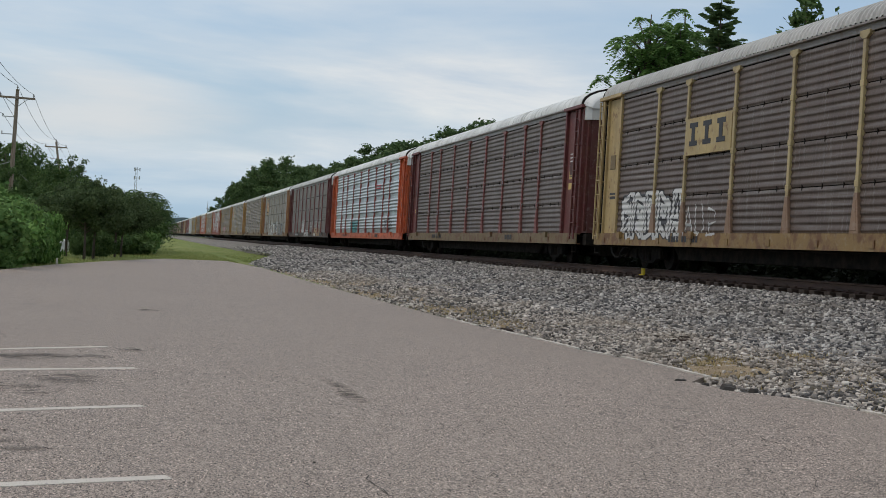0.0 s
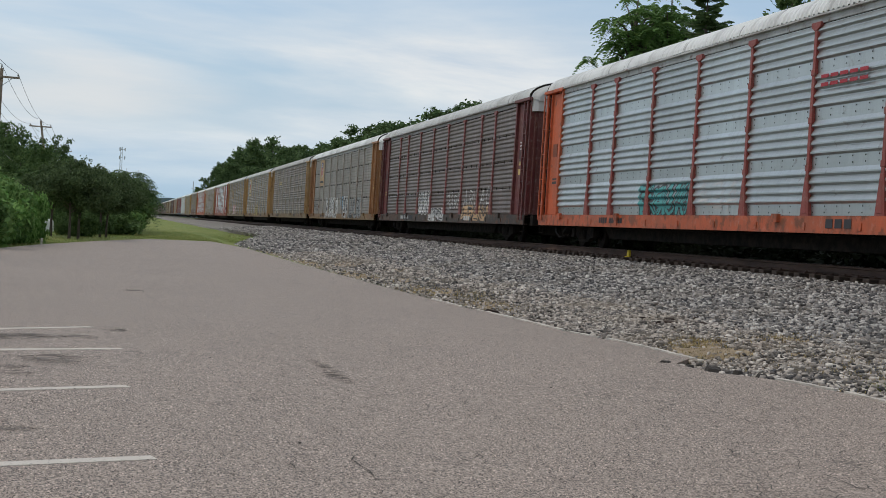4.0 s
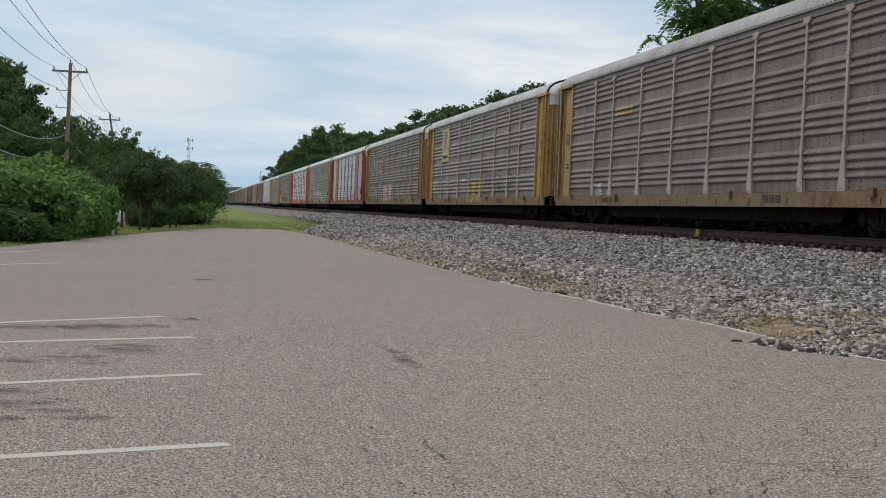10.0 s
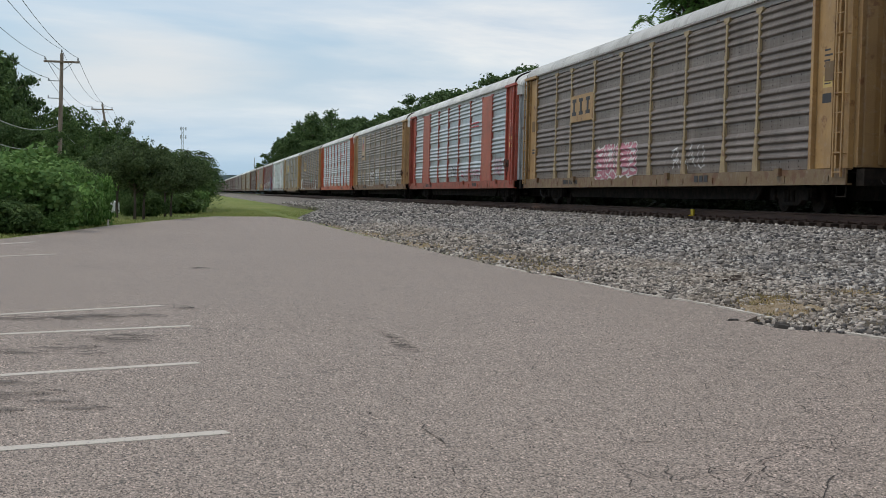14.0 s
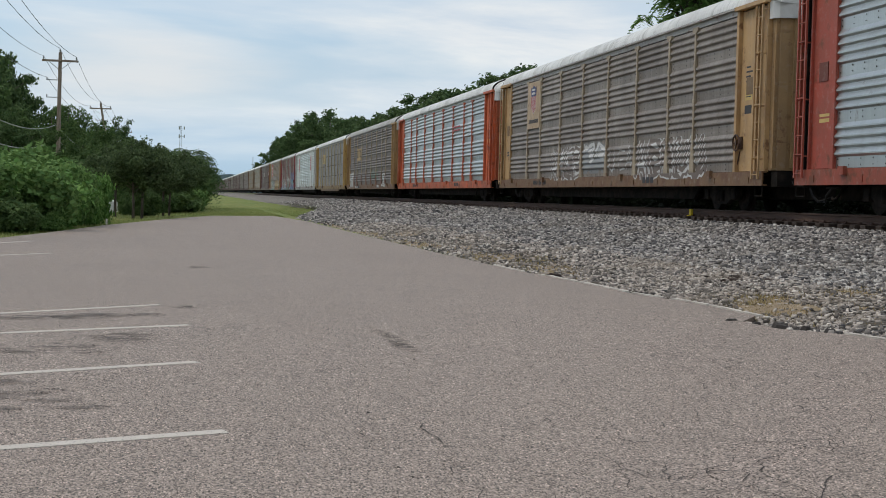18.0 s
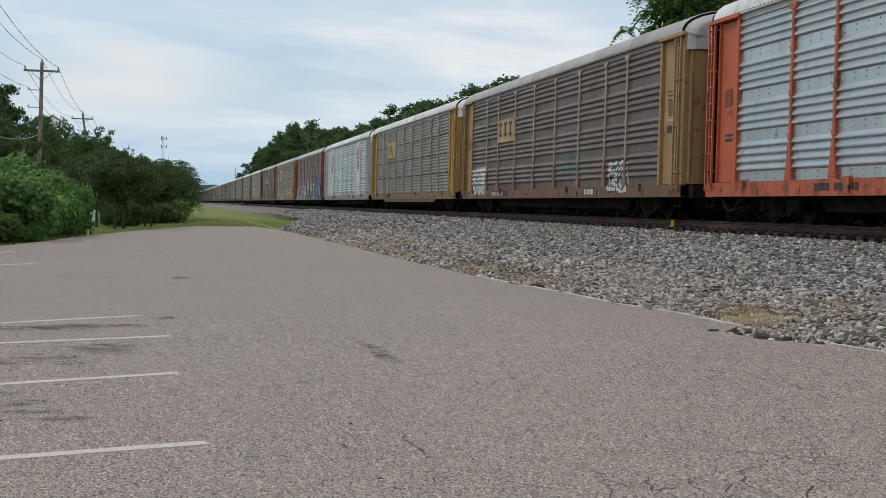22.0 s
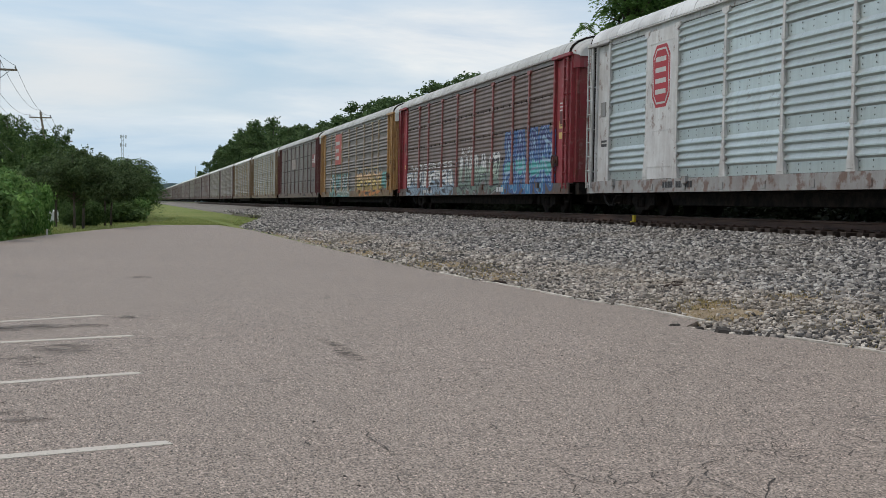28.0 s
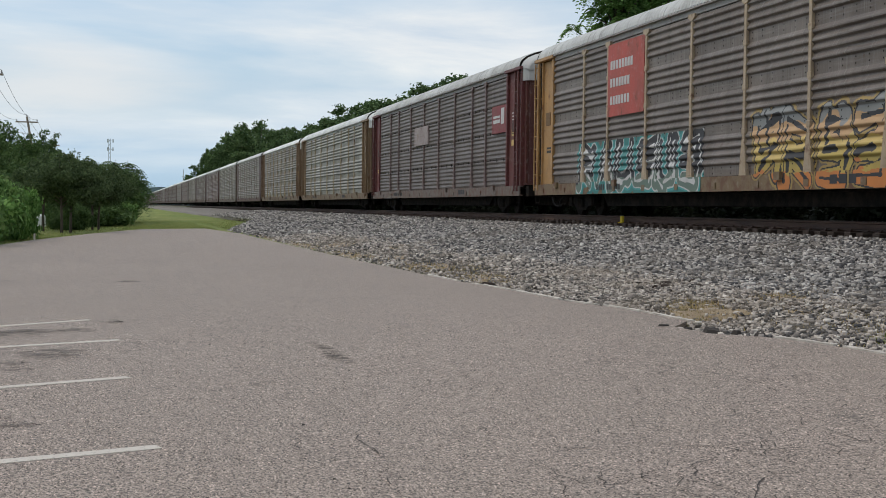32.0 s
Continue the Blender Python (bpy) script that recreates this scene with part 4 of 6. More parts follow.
def graffiti_mesh(y0, y1, z0, z1, letters, colors, seed, thin=False, style=1):
    """Sprayed letters that follow the corrugation. colours: fill (or fills from foot to head), outline, edge or halo."""
    r = np.random.default_rng(seed)
    cell = 0.0165
    ys, zs = np.arange(y0, y1, cell), np.arange(z0, z1, cell)
    Y, Z = np.meshgrid(ys + cell / 2, zs + cell / 2)
    fill, owner = np.full(Y.shape, 9.0), np.zeros(Y.shape, int)
    w = (y1 - y0) / letters
    slant = r.uniform(-0.12, 0.20)
    for k in range(letters):
        flip = r.random() < 0.5
        ox, oz = (r.random() - 0.5) * 0.15, (r.random() - 0.5) * 0.12
        strokes = list(letter_strokes(r, w, 1))
        if not thin and r.random() < 0.6:
            ux = r.uniform(0.1, 0.9)
            strokes.append(((ux, 0.55), (ux + r.uniform(-0.2, 0.2), 1.02)))
        for (ax, az), (bx, bz) in strokes:
            j = (r.random(4) - 0.5) * 0.10
            pa = ((1 - ax if flip else ax) + ox + j[0] - slant * az, az * 0.86 + 0.07 + oz + j[1])
            pb = ((1 - bx if flip else bx) + ox + j[2] - slant * bz, bz * 0.86 + 0.07 + oz + j[3])
            ya, za = y1 - w * (k + pa[0]), z0 + (z1 - z0) * pa[1]
            yb, zb = y1 - w * (k + pb[0]), z0 + (z1 - z0) * pb[1]
            dy, dz = yb - ya, zb - za
            t = np.clip(((Y - ya) * dy + (Z - za) * dz) / (dy * dy + dz * dz + 1e-9), 0, 1)
            gap = np.hypot(Y - ya - t * dy, Z - za - t * dz) * (1 if thin else 0.75 + 0.5 * t)
            owner[gap < fill] = k
            fill = np.minimum(fill, gap)
    wob = np.array([[noise.noise(Vector((y * 2.1, z * 2.1, seed))) for y in ys] for z in zs])
    fill = fill + wob * (0.02 if thin else 0.03)
    fills = colors[0] if isinstance(colors[0], tuple) else (colors[0],)
    rest = list(colors[1:])
    rad = 0.026 if thin else min(0.20, 0.10 * (z1 - z0) + 0.05 * w)
    line, edge = (0.035, 0.05) if len(rest) > 1 else (0.05, 0.0)
    idx = np.full(Y.shape, -1)
    n = len(fills)
    if len(rest) > 2:
        idx[fill + 0.14 * wob < rad + 0.22] = n + 2
    if len(rest) > 1:
        idx[fill < rad + line + edge] = n + 1
    if rest and not thin:
        idx[fill < rad + line] = n
    level = np.clip((Z - z0) / (z1 - z0) * n + 0.8 * wob, 0, n - 0.001).astype(int)
    idx[fill < rad] = level[fill < rad]
    if rest and not thin:  # dark hollows along the strokes, and a line between letters
        idx[fill + 0.05 * wob < 0.22 * rad] = n
        near = owner
        for _ in range(2):
            near = np.maximum(near, np.maximum(np.roll(near, 1, 1), np.roll(near, 1, 0)))
        idx[(near != owner) & (fill < rad)] = n
    made = [Build() for _ in range(letters)]
    for j, i in zip(*np.nonzero(idx >= 0)):
        ya, za = ys[i], zs[j]
        b = made[owner[j, i]]
        ra, rb = -1.423 - relief(za, style) - 0.007, -1.423 - relief(za + cell, style) - 0.007
        if za < 0:
            ra = rb = -1.508
        b.add([(ra, ya, za + Z0), (ra, ya + cell, za + Z0), (rb, ya + cell, za + cell + Z0), (rb, ya, za + cell + Z0)], [(0, 1, 2, 3)], int(idx[j, i]))
    return [b.mesh("graffiti", *[SPRAY[c] for c in (*fills, *rest)]) for b in made if b.f]


def bars(rows, color, parent, x=-1.505, label=""):
    """Unreadable marks as plain bars, each a part of its own: (y0, y1, z0, z1)."""
    for y0, y1, z0, z1 in rows:
        w, h = round(y1 - y0, 3), round(z1 - z0, 3)

        def make():
            o = Build()
            o.box(-0.004, 0.0, -w / 2, w / 2, -h / 2, h / 2)
            return o.mesh("marking", SPRAY[color])
        part("marking", cached(("bar", w, h, color), make), parent, (x, (y0 + y1) / 2, (z0 + z1) / 2), label)


def number_bars(y, n, z=0.71, h=0.15):
    """n separate upright marks in a row, one for each sign, starting at y and running towards the near end."""
    return [(y - 0.17 * k - 0.12, y - 0.17 * k, z, z + h) for k in range(n)]


def shield_mesh(yc, zc, w, h):
    """A striped shield: dark blue head with two pale bars, red and white stripes under it."""
    b = Build()
    x = -1.505
    def slab(o, mi, k):
        b.prism([(yc + p[0] * w / 2, zc + p[1] * h / 2) for p in o], 0, x - 0.004 * k, x, mi)
    slab([(-0.85, 0.25), (-1.0, 0.6), (-0.95, 0.95), (-0.55, 0.85), (0, 1.05), (0.55, 0.85), (0.95, 0.95), (1.0, 0.6), (0.85, 0.25)], 0, 2)
    body = [(-0.85, 0.25), (0.85, 0.25), (0.92, -0.2), (0.85, -0.6), (0.5, -0.88), (0, -1.05), (-0.5, -0.88), (-0.85, -0.6), (-0.92, -0.2)]
    slab(body, 1, 1)
    for k in range(6):
        u = -0.78 + 0.30 * k
        low = -0.60 - 0.42 * (1 - abs(u + 0.06)) 
        slab([(u, 0.24), (u + 0.14, 0.24), (u + 0.14, low), (u, low)], 2, 2)
    slab([(-0.6, 0.66), (0.6, 0.66), (0.6, 0.80), (-0.6, 0.80)], 1, 3)
    slab([(-0.66, 0.38), (0.66, 0.38), (0.66, 0.54), (-0.66, 0.54)], 1, 3)
    return b.mesh("emblem", SPRAY["navy"], SPRAY["white"], SPRAY["red"])


def plate_mesh(y0, y1, z0, z1):
    b = Build()
    b.box(-1.50, -1.40, y0, y1, z0, z1)
    return b.mesh("name_plate", PAINT)


YEL, ORG, RED, DRED, PALE = (0.42, 0.262, 0.105), (0.39, 0.185, 0.072), (0.30, 0.055, 0.045), (0.13, 0.025, 0.028), (0.44, 0.40, 0.33)
HOT = (0.60, 0.118, 0.038)
BROWN, GREY, SILVER = (0.178, 0.14, 0.122), (0.28, 0.258, 0.243), (0.60, 0.64, 0.645)
WHITE_ROOF, GREY_ROOF, DULL_ROOF = (0.82, 0.83, 0.82), (0.64, 0.645, 0.635), (0.52, 0.51, 0.49)
# tiers: 4 separate screens with dark seams in a bay, or 1 continuous screen; colours of screens, posts, ends, sill, roof; words for the label
CARS = [
    dict(tiers=4, foot=(0.30, 0.19, 0.12), screen=(0.135, 0.10, 0.088), post=(0.50, 0.40, 0.20), end=(0.50, 0.37, 0.17), sill=(0.52, 0.33, 0.11), roof=DULL_ROOF, plate=(2, 2, (0.50, 0.38, 0.17), "letters"), say="brown-grey side screens and yellow posts",
         spray=[(2.9, 7.3, -0.18, 1.1, 5, ("white", "black"), 3), (7.4, 9.5, -0.2, 0.75, 3, ("white",), 4)]),
    dict(tiers=4, latch=True, screen=(0.145, 0.118, 0.112), post=(0.24, 0.07, 0.065), end=DRED, sill=(0.34, 0.25, 0.12), roof=WHITE_ROOF, say="dark brown side screens and dark red ends", spray=[]),
    dict(tiers=1, screen=SILVER, post=RED, end=HOT, sill=HOT, roof=WHITE_ROOF, mark=(6, "red"), say="bright silver side screens and orange-red ends",
         spray=[(9.5, 13.0, 0.0, 0.75, 6, ("teal", "black"), 5), (13.2, 15.5, 0.0, 0.9, 3, ("white",), 6), (22.0, 24.4, 0.1, 0.8, 5, ("black",), 7)]),
    dict(tiers=4, latch=True, screen=(0.18, 0.15, 0.145), post=(0.26, 0.08, 0.075), end=DRED, sill=(0.035, 0.032, 0.03), roof=GREY_ROOF, say="dull brown side screens and dark red posts",
         spray=[(7.4, 9.2, 0.35, 1.1, 3, ("grey",), 8), (10.3, 12.7, -0.05, 1.0, 3, ("white", "black"), 9), (12.8, 15.8, -0.3, 0.25, 4, ("white", "black"), 37), (16.1, 18.6, 0.1, 0.95, 4, ("white",), 10), (18.8, 22.8, -0.25, 0.35, 4, ("tan", "black"), 38), (18.8, 23.2, 0.2, 1.05, 5, ("white",), 11)]),
    dict(tiers=4, screen=(0.33, 0.315, 0.30), post=(0.40, 0.36, 0.31), end=ORG, sill=(0.42, 0.24, 0.07), roof=WHITE_ROOF, plate=(1, 2, (0.52, 0.33, 0.15), "shield"), say="grey louvred sides, orange ends and striped shield emblem",
         spray=[(2.7, 5.1, 0.1, 1.3, 3, ("black",), 12), (8.9, 14.2, -0.28, 1.05, 6, ("white", "black", "grey"), 13), (15.1, 16.4, 0.2, 1.1, 1, ("pale_blue", "black"), 14), (16.4, 18.3, -0.28, 1.1, 2, ("white", "black"), 15), (18.7, 23.5, -0.28, 0.95, 4, ("grey", "black"), 39)]),
    dict(tiers=1, screen=(0.25, 0.21, 0.19), post=PALE, end=YEL, sill=(0.36, 0.25, 0.11), roof=DULL_ROOF, mark=(2, "gold"), say="tan-grey corrugated sides, pale posts and yellow ends",
         spray=[(5.2, 6.4, 0.0, 0.4, 3, ("white", "black"), 16)]),
    dict(tiers=1, screen=GREY, post=(0.48, 0.40, 0.29), end=(0.49, 0.285, 0.09), sill=(0.38, 0.22, 0.07), roof=GREY_ROOF, plate=(1, 2, (0.55, 0.40, 0.20), "shield"), say="grey corrugated sides, yellow posts and a striped shield emblem",
         spray=[(2.5, 4.5, 0.1, 1.1, 4, ("white",), 17), (11.0, 12.3, 0.3, 1.0, 1, ("white",), 18), (12.6, 16.0, -0.2, 0.85, 4, ("yellow", "black"), 19), (16.2, 22.4, -0.1, 1.2, 6, ("black",), 20)]),
    dict(tiers=1, screen=(0.23, 0.20, 0.185), post=(0.40, 0.31, 0.17), end=YEL, sill=(0.36, 0.25, 0.12), roof=GREY_ROOF, plate=(2, 2, YEL, "letters"), say="grey-brown corrugated sides and yellow ends",
         spray=[(10.5, 14.6, -0.1, 1.0, 5, ("pink", "white"), 21), (17.5, 20, 0.0, 0.8, 4, ("white",), 22)]),
    dict(tiers=1, screen=SILVER, post=(0.36, 0.07, 0.045), end=(0.40, 0.072, 0.045), sill=(0.62, 0.115, 0.06), roof=WHITE_ROOF, red_bays=(1, 7), mark=(6, "red"), brake=True, say="bright silver side screens, wide red bands, red ends", spray=[(13.8, 15.6, 0.05, 0.9, 3, ("black",), 42), (16.6, 20.8, 0.05, 0.6, 6, ("pink",), 23), (23.9, 25.4, 0.1, 1.1, 4, ("pink",), 43)]),
    dict(tiers=1, screen=(0.31, 0.28, 0.26), post=(0.42, 0.35, 0.25), end=(0.52, 0.33, 0.15), sill=(0.36, 0.20, 0.09), roof=WHITE_ROOF, plate=(1, 2, (0.52, 0.38, 0.24), "shield"), brake=True, say="faded grey corrugated sides with a striped shield emblem",
         spray=[(9.0, 12.8, -0.1, 1.05, 4, ("umber", "white"), 24), (13.1, 15.6, 0.1, 1.1, 2, (("grey", "white"), "grey"), 25), (15.9, 18.4, 0.0, 0.9, 3, ("white",), 26), (18.6, 24.2, -0.15, 1.0, 5, ("umber", "white"), 27)]),
    dict(tiers=1, screen=SILVER, post=(0.52, 0.11, 0.045), end=HOT, sill=HOT, roof=WHITE_ROOF, mark=(6, "red"), say="bright silver corrugated sides and orange-red ends", spray=[]),
    dict(tiers=1, foot=(0.27, 0.15, 0.11), screen=(0.175, 0.14, 0.125), post=(0.43, 0.36, 0.25), end=YEL, sill=(0.33, 0.17, 0.07), roof=DULL_ROOF, plate=(2, 2, (0.50, 0.33, 0.13), "letters"), say="brown corrugated sides and tan-yellow posts",
         spray=[(2.7, 5.3, -0.2, 1.0, 3, ("white", "grey"), 28), (16.0, 19.6, 0.3, 1.1, 5, ("green",), 29), (21.7, 23.5, -0.2, 0.75, 2, ("white", "black"), 30)]),
    dict(tiers=4, screen=(0.29, 0.285, 0.29), post=(0.45, 0.37, 0.22), end=(0.52, 0.33, 0.09), sill=(0.45, 0.30, 0.10), roof=WHITE_ROOF, plate=(2, 2, (0.56, 0.40, 0.13), "ribbon"), deep=True, hood=(0.50, 0.32, 0.07), say="blue-grey louvred sides, yellow posts and yellow ends", spray=[]),
    dict(tiers=1, screen=(0.66, 0.72, 0.705), post=(0.70, 0.71, 0.70), end=(0.62, 0.63, 0.63), sill=(0.66, 0.67, 0.67), roof=(0.85, 0.86, 0.87), white_bays=(1, 7), say="white ends and posts and two red emblems", spray=[]),
    dict(tiers=4, latch=True, screen=(0.19, 0.135, 0.125), post=(0.31, 0.105, 0.10), end=(0.30, 0.03, 0.045), sill=(0.13, 0.11, 0.105), roof=GREY_ROOF, brake=True, skirt=True, say="dark red-brown sides covered with blue and white graffiti",
         spray=[(2.6, 12.5, -0.33, 0.75, 8, (("sky", "white"), "black", "sky"), 31), (3.2, 12.2, 0.82, 1.12, 9, ("white",), 45), (13.2, 19.6, -0.33, 1.2, 4, (("sage", "sage", "pale_green", "white"), "black", "grey"), 32), (13.6, 15.8, 1.2, 1.6, 4, ("white",), 40), (20.0, 26.2, -0.33, 1.85, 4, (("bright_blue", "blue", "teal", "blue", "navy", "navy"), "pale_blue", "navy", "blue"), 33)]),
    dict(tiers=1, screen=(0.235, 0.205, 0.19), post=(0.48, 0.38, 0.26), end=(0.47, 0.27, 0.10), sill=(0.36, 0.25, 0.13), roof=GREY_ROOF, plate=(2, 2, (0.47, 0.075, 0.055), "rows"), brake=True, say="grey-brown corrugated sides, red name plate, bright graffiti",
         spray=[(4.9, 13.6, -0.33, 1.1, 6, (("sage", "black", "black"), "white", "teal", "deep_teal"), 34), (16.0, 24.2, -0.33, 1.35, 6, (("orange", "yellow", "gold", "tan", "grey"), "black", "mustard"), 35), (24.3, 26.0, 0.1, 0.95, 2, ("teal", "sage"), 44)]),
    dict(tiers=4, screen=(0.165, 0.14, 0.135), post=(0.165, 0.12, 0.115), end=(0.12, 0.025, 0.028), sill=(0.28, 0.23, 0.2), roof=GREY_ROOF, say="dark brown side screens and maroon ends", small=True, spray=[]),
    dict(tiers=1, screen=(0.36, 0.36, 0.33), post=(0.40, 0.33, 0.22), end=(0.24, 0.16, 0.085), sill=(0.34, 0.26, 0.15), roof=WHITE_ROOF, say="silver-grey corrugated sides and yellow ends", spray=[]),
    dict(tiers=1, screen=(0.29, 0.265, 0.235), post=(0.38, 0.29, 0.17), end=(0.22, 0.14, 0.075), sill=(0.33, 0.25, 0.16), roof=WHITE_ROOF, say="tan-grey corrugated sides and orange ends", spray=[(4, 9, 0, 0.9, 6, ("white",), 36)]),
]
_r = random.Random(5)
for _k in range(42):
    _s = _r.choice([BROWN, BROWN, (0.26, 0.23, 0.20), (0.21, 0.15, 0.14), (0.29, 0.26, 0.235)])
    _e = _r.choice([(0.16, 0.115, 0.07), DRED, DRED, (0.15, 0.075, 0.055), (0.16, 0.11, 0.075)])
    CARS.append(dict(tiers=1, screen=_s, post=tuple(0.8 * a + 0.2 * b for a, b in zip(_s, _e)), end=_e, sill=tuple(0.7 * a for a in _e), roof=_r.choice([WHITE_ROOF, GREY_ROOF, GREY_ROOF]),
                     say="weathered corrugated sides", spray=[]))
NEAR_CARS = 19


def y_of(s):
    return 14.3 - s


def make_car(n, c):
    car = empty("autorack_car", (TRACK_X, 24.15 + PITCH * n, RAIL_Z), "autorack car, " + c["say"], "freight car", "autorack cars of the train")
    near = n < NEAR_CARS
    for k, (a, b) in enumerate(BAYS):
        # bays are listed from the near end to the far one
        far_index = 8 - k
        w, mid = b - a - 0.09, (a + b) / 2
        col = c["screen"]
        if far_index in c.get("red_bays", ()):
            part("flat_panel", cached(("flat", round(w, 2)), lambda: flat_panel(w)), car, (-1.42, mid, Z0), "", (0.41, 0.105, 0.058))
            continue
        if far_index in c.get("white_bays", ()):
            part("flat_panel", cached(("flat", round(w, 2)), lambda: flat_panel(w)), car, (-1.42, mid, Z0), "", (0.70, 0.71, 0.71))
            continue
        for tier in range(4 if near and c["tiers"] == 4 else 1):
            rows = 1 if near and c["tiers"] == 4 else 4
            metal = SCREEN_BRIGHT if sum(col) > 1.6 else SCREEN
            me = cached(("screen", round(w, 2), rows, metal.name), lambda: screen_mesh(w, rows, rows == 1, metal))
            part("screen", me, car, (-1.42, mid, Z0 + tier * TIER), "", col)
    if near:
        for y in POSTS[1:-1]:
            po = part("post", cached("post", post_mesh), car, (-1.42, y, Z0), "", c["post"])
            part("foot", cached("foot", foot_mesh), po, (0, 0, 0), "", c.get("foot", c["post"]))
    else:
        for y in POSTS[1:-1]:
            part("post", cached("far_post", far_post_mesh), car, (-1.42, y, Z0), "", c["post"])
    part("roof", cached(("roof", n < 18), lambda: roof_mesh(n < 18)), car, color=c["roof"])
    part("top_rail", cached("top_rail", rail_top_mesh), car, color=tuple(0.35 * a + 0.4 * b for a, b in zip(c["roof"], c["screen"])))
    part("side_sill", cached("sill", sill_mesh), car, color=tuple((0.95 if c["sill"] == HOT else 0.55) * x for x in c["sill"]))
    if c.get("deep"):
        part("belly_plate", cached("belly", belly_mesh), car, color=(0.15, 0.085, 0.045))
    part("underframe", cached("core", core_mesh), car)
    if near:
        part("inner_girder", cached("girder", gap_shade_mesh), car)
        if c["tiers"] == 1:
            tagged(part("rivets", cached("rivets", rivets_mesh), car), "rows of dark rivet heads", kind="stuff")
        else:
            tagged(part("clip_row", cached("clips", clips_mesh), car), "dark screen clips", kind="stuff")
            if c.get("latch"):
                tagged(part("latch_row", cached("latches", latches_mesh), car), "pale hooped latches at the seams", kind="stuff")
    # end paint darkened for the shade between cars: inner strongly, door less
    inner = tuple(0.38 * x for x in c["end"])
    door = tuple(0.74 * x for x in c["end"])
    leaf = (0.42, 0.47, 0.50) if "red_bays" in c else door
    for turn in (False, True):
        if near:
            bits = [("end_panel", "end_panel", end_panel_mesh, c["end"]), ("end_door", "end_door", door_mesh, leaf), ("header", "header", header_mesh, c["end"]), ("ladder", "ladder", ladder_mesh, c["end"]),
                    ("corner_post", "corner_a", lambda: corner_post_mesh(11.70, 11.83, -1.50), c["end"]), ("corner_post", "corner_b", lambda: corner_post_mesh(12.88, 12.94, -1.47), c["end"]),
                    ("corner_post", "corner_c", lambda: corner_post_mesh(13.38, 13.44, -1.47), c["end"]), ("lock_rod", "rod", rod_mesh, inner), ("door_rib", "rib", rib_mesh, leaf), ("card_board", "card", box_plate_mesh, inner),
                    ("roof_hood", "hood", hood_mesh, tuple(0.88 * x for x in c["roof"]) if turn or "hood" not in c else c["hood"]), ("coupler", "coupler", coupler_mesh, None), ("roof_seam", "seam", step_shade_mesh, None), ("hood_skirt", "skirt", skirt_mesh, tuple(0.8 * x for x in c["roof"]) if "skirt" not in c and (turn or "hood" not in c) else c.get("hood", door)),
                    ("stirrup_step", "stirrup", stirrup_mesh, None), ("air_hose", "hose", hose_mesh, None)]
        else:
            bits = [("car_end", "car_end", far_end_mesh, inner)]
        for name, key, make, col in bits:
            if turn and name == "end_panel":
                for y0, y1 in ((-12.56, -11.82), (-12.98, -12.66), (-13.37, -13.05)):
                    part(name, cached((key, y0), lambda: near_panel_mesh(y0, y1)), car, color=col)
                continue
            me = cached(key, make)
            if turn:
                me = cached(key + "_turned", lambda: mirrored(me))
            ob = part(name, me, car, color=col)
            if name == "end_door":
                for z in (1.6, 2.9, 4.1):
                    sm = cached("strap", strap_mesh)
                    part("door_strap", cached("strap_turned", lambda: mirrored(sm)) if turn else sm, ob, (0, 0, z), "", leaf)
    trucks = (-10.05, 10.05)
    for ty in trucks:
        if near:
            truck = part("truck_bolster", cached("bolster", bolster_mesh), car, (0, ty, 0))
            for sx in (-1.02, 1.02):
                part("side_frame", cached("side_frame", side_frame_mesh), truck, (sx, 0, 0))
            for dy in (-0.87, 0.87):
                ws = part("wheelset", cached("wheelset", wheelset_mesh), truck, (0, dy, 0.365))
                WHEELS.append((n, ws, ty + dy, dy))
        else:
            part("truck", cached("far_truck", far_truck_mesh), car, (0, ty, 0))
    if near:
        if c.get("brake"):
            part("brake_wheel", cached("brake_wheel", brake_wheel_mesh), car, (0.06, -11.95, 1.62), "dark spoked hand brake wheel")
        dress(car, n, c)
    TRAIN.append((n, car))
    return car


def latches_mesh():
    """Pale hooped latches beside the posts at each seam."""
    b = Build()
    for y in POSTS[1:-1]:
        for k in (1, 2, 3):
            for sg in (-1, 1):
                z = Z0 + k * TIER - 0.02
                b.tube([(-1.47, y + sg * 0.06, z + 0.10), (-1.49, y + sg * 0.09, z + 0.05), (-1.49, y + sg * 0.10, z), (-1.49, y + sg * 0.09, z - 0.05), (-1.47, y + sg * 0.06, z - 0.10)], 0.010, 4)
    return b.mesh("latches", GALV)


def gap_shade_mesh():
    # black plates added to close off daylight and darken the gap under the sill
    b = Build()
    b.prism([(-8.5, 0.66), (-8.0, 0.28), (8.0, 0.28), (8.5, 0.66)], 0, -1.02, -0.96)
    b.prism([(-8.5, 0.66), (-8.0, 0.28), (8.0, 0.28), (8.5, 0.66)], 0, 0.96, 1.02)
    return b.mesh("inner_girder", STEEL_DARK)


def flat_panel(w):
    b = Build()
    b.box(-0.07, 0.0, -w / 2, w / 2, 0.0, 4 * TIER)
    for z in (0.3, 1.2, 2.4, 3.4):
        b.box(-0.078, -0.05, -w / 2 + 0.05, w / 2 - 0.05, z, z + 0.03)
    return b.mesh("flat_panel", PAINT)


def far_post_mesh():
    b = Build()
    b.box(-0.068, 0.03, -0.055, 0.055, -0.02, 4 * TIER + 0.02)
    return b.mesh("post", PAINT)


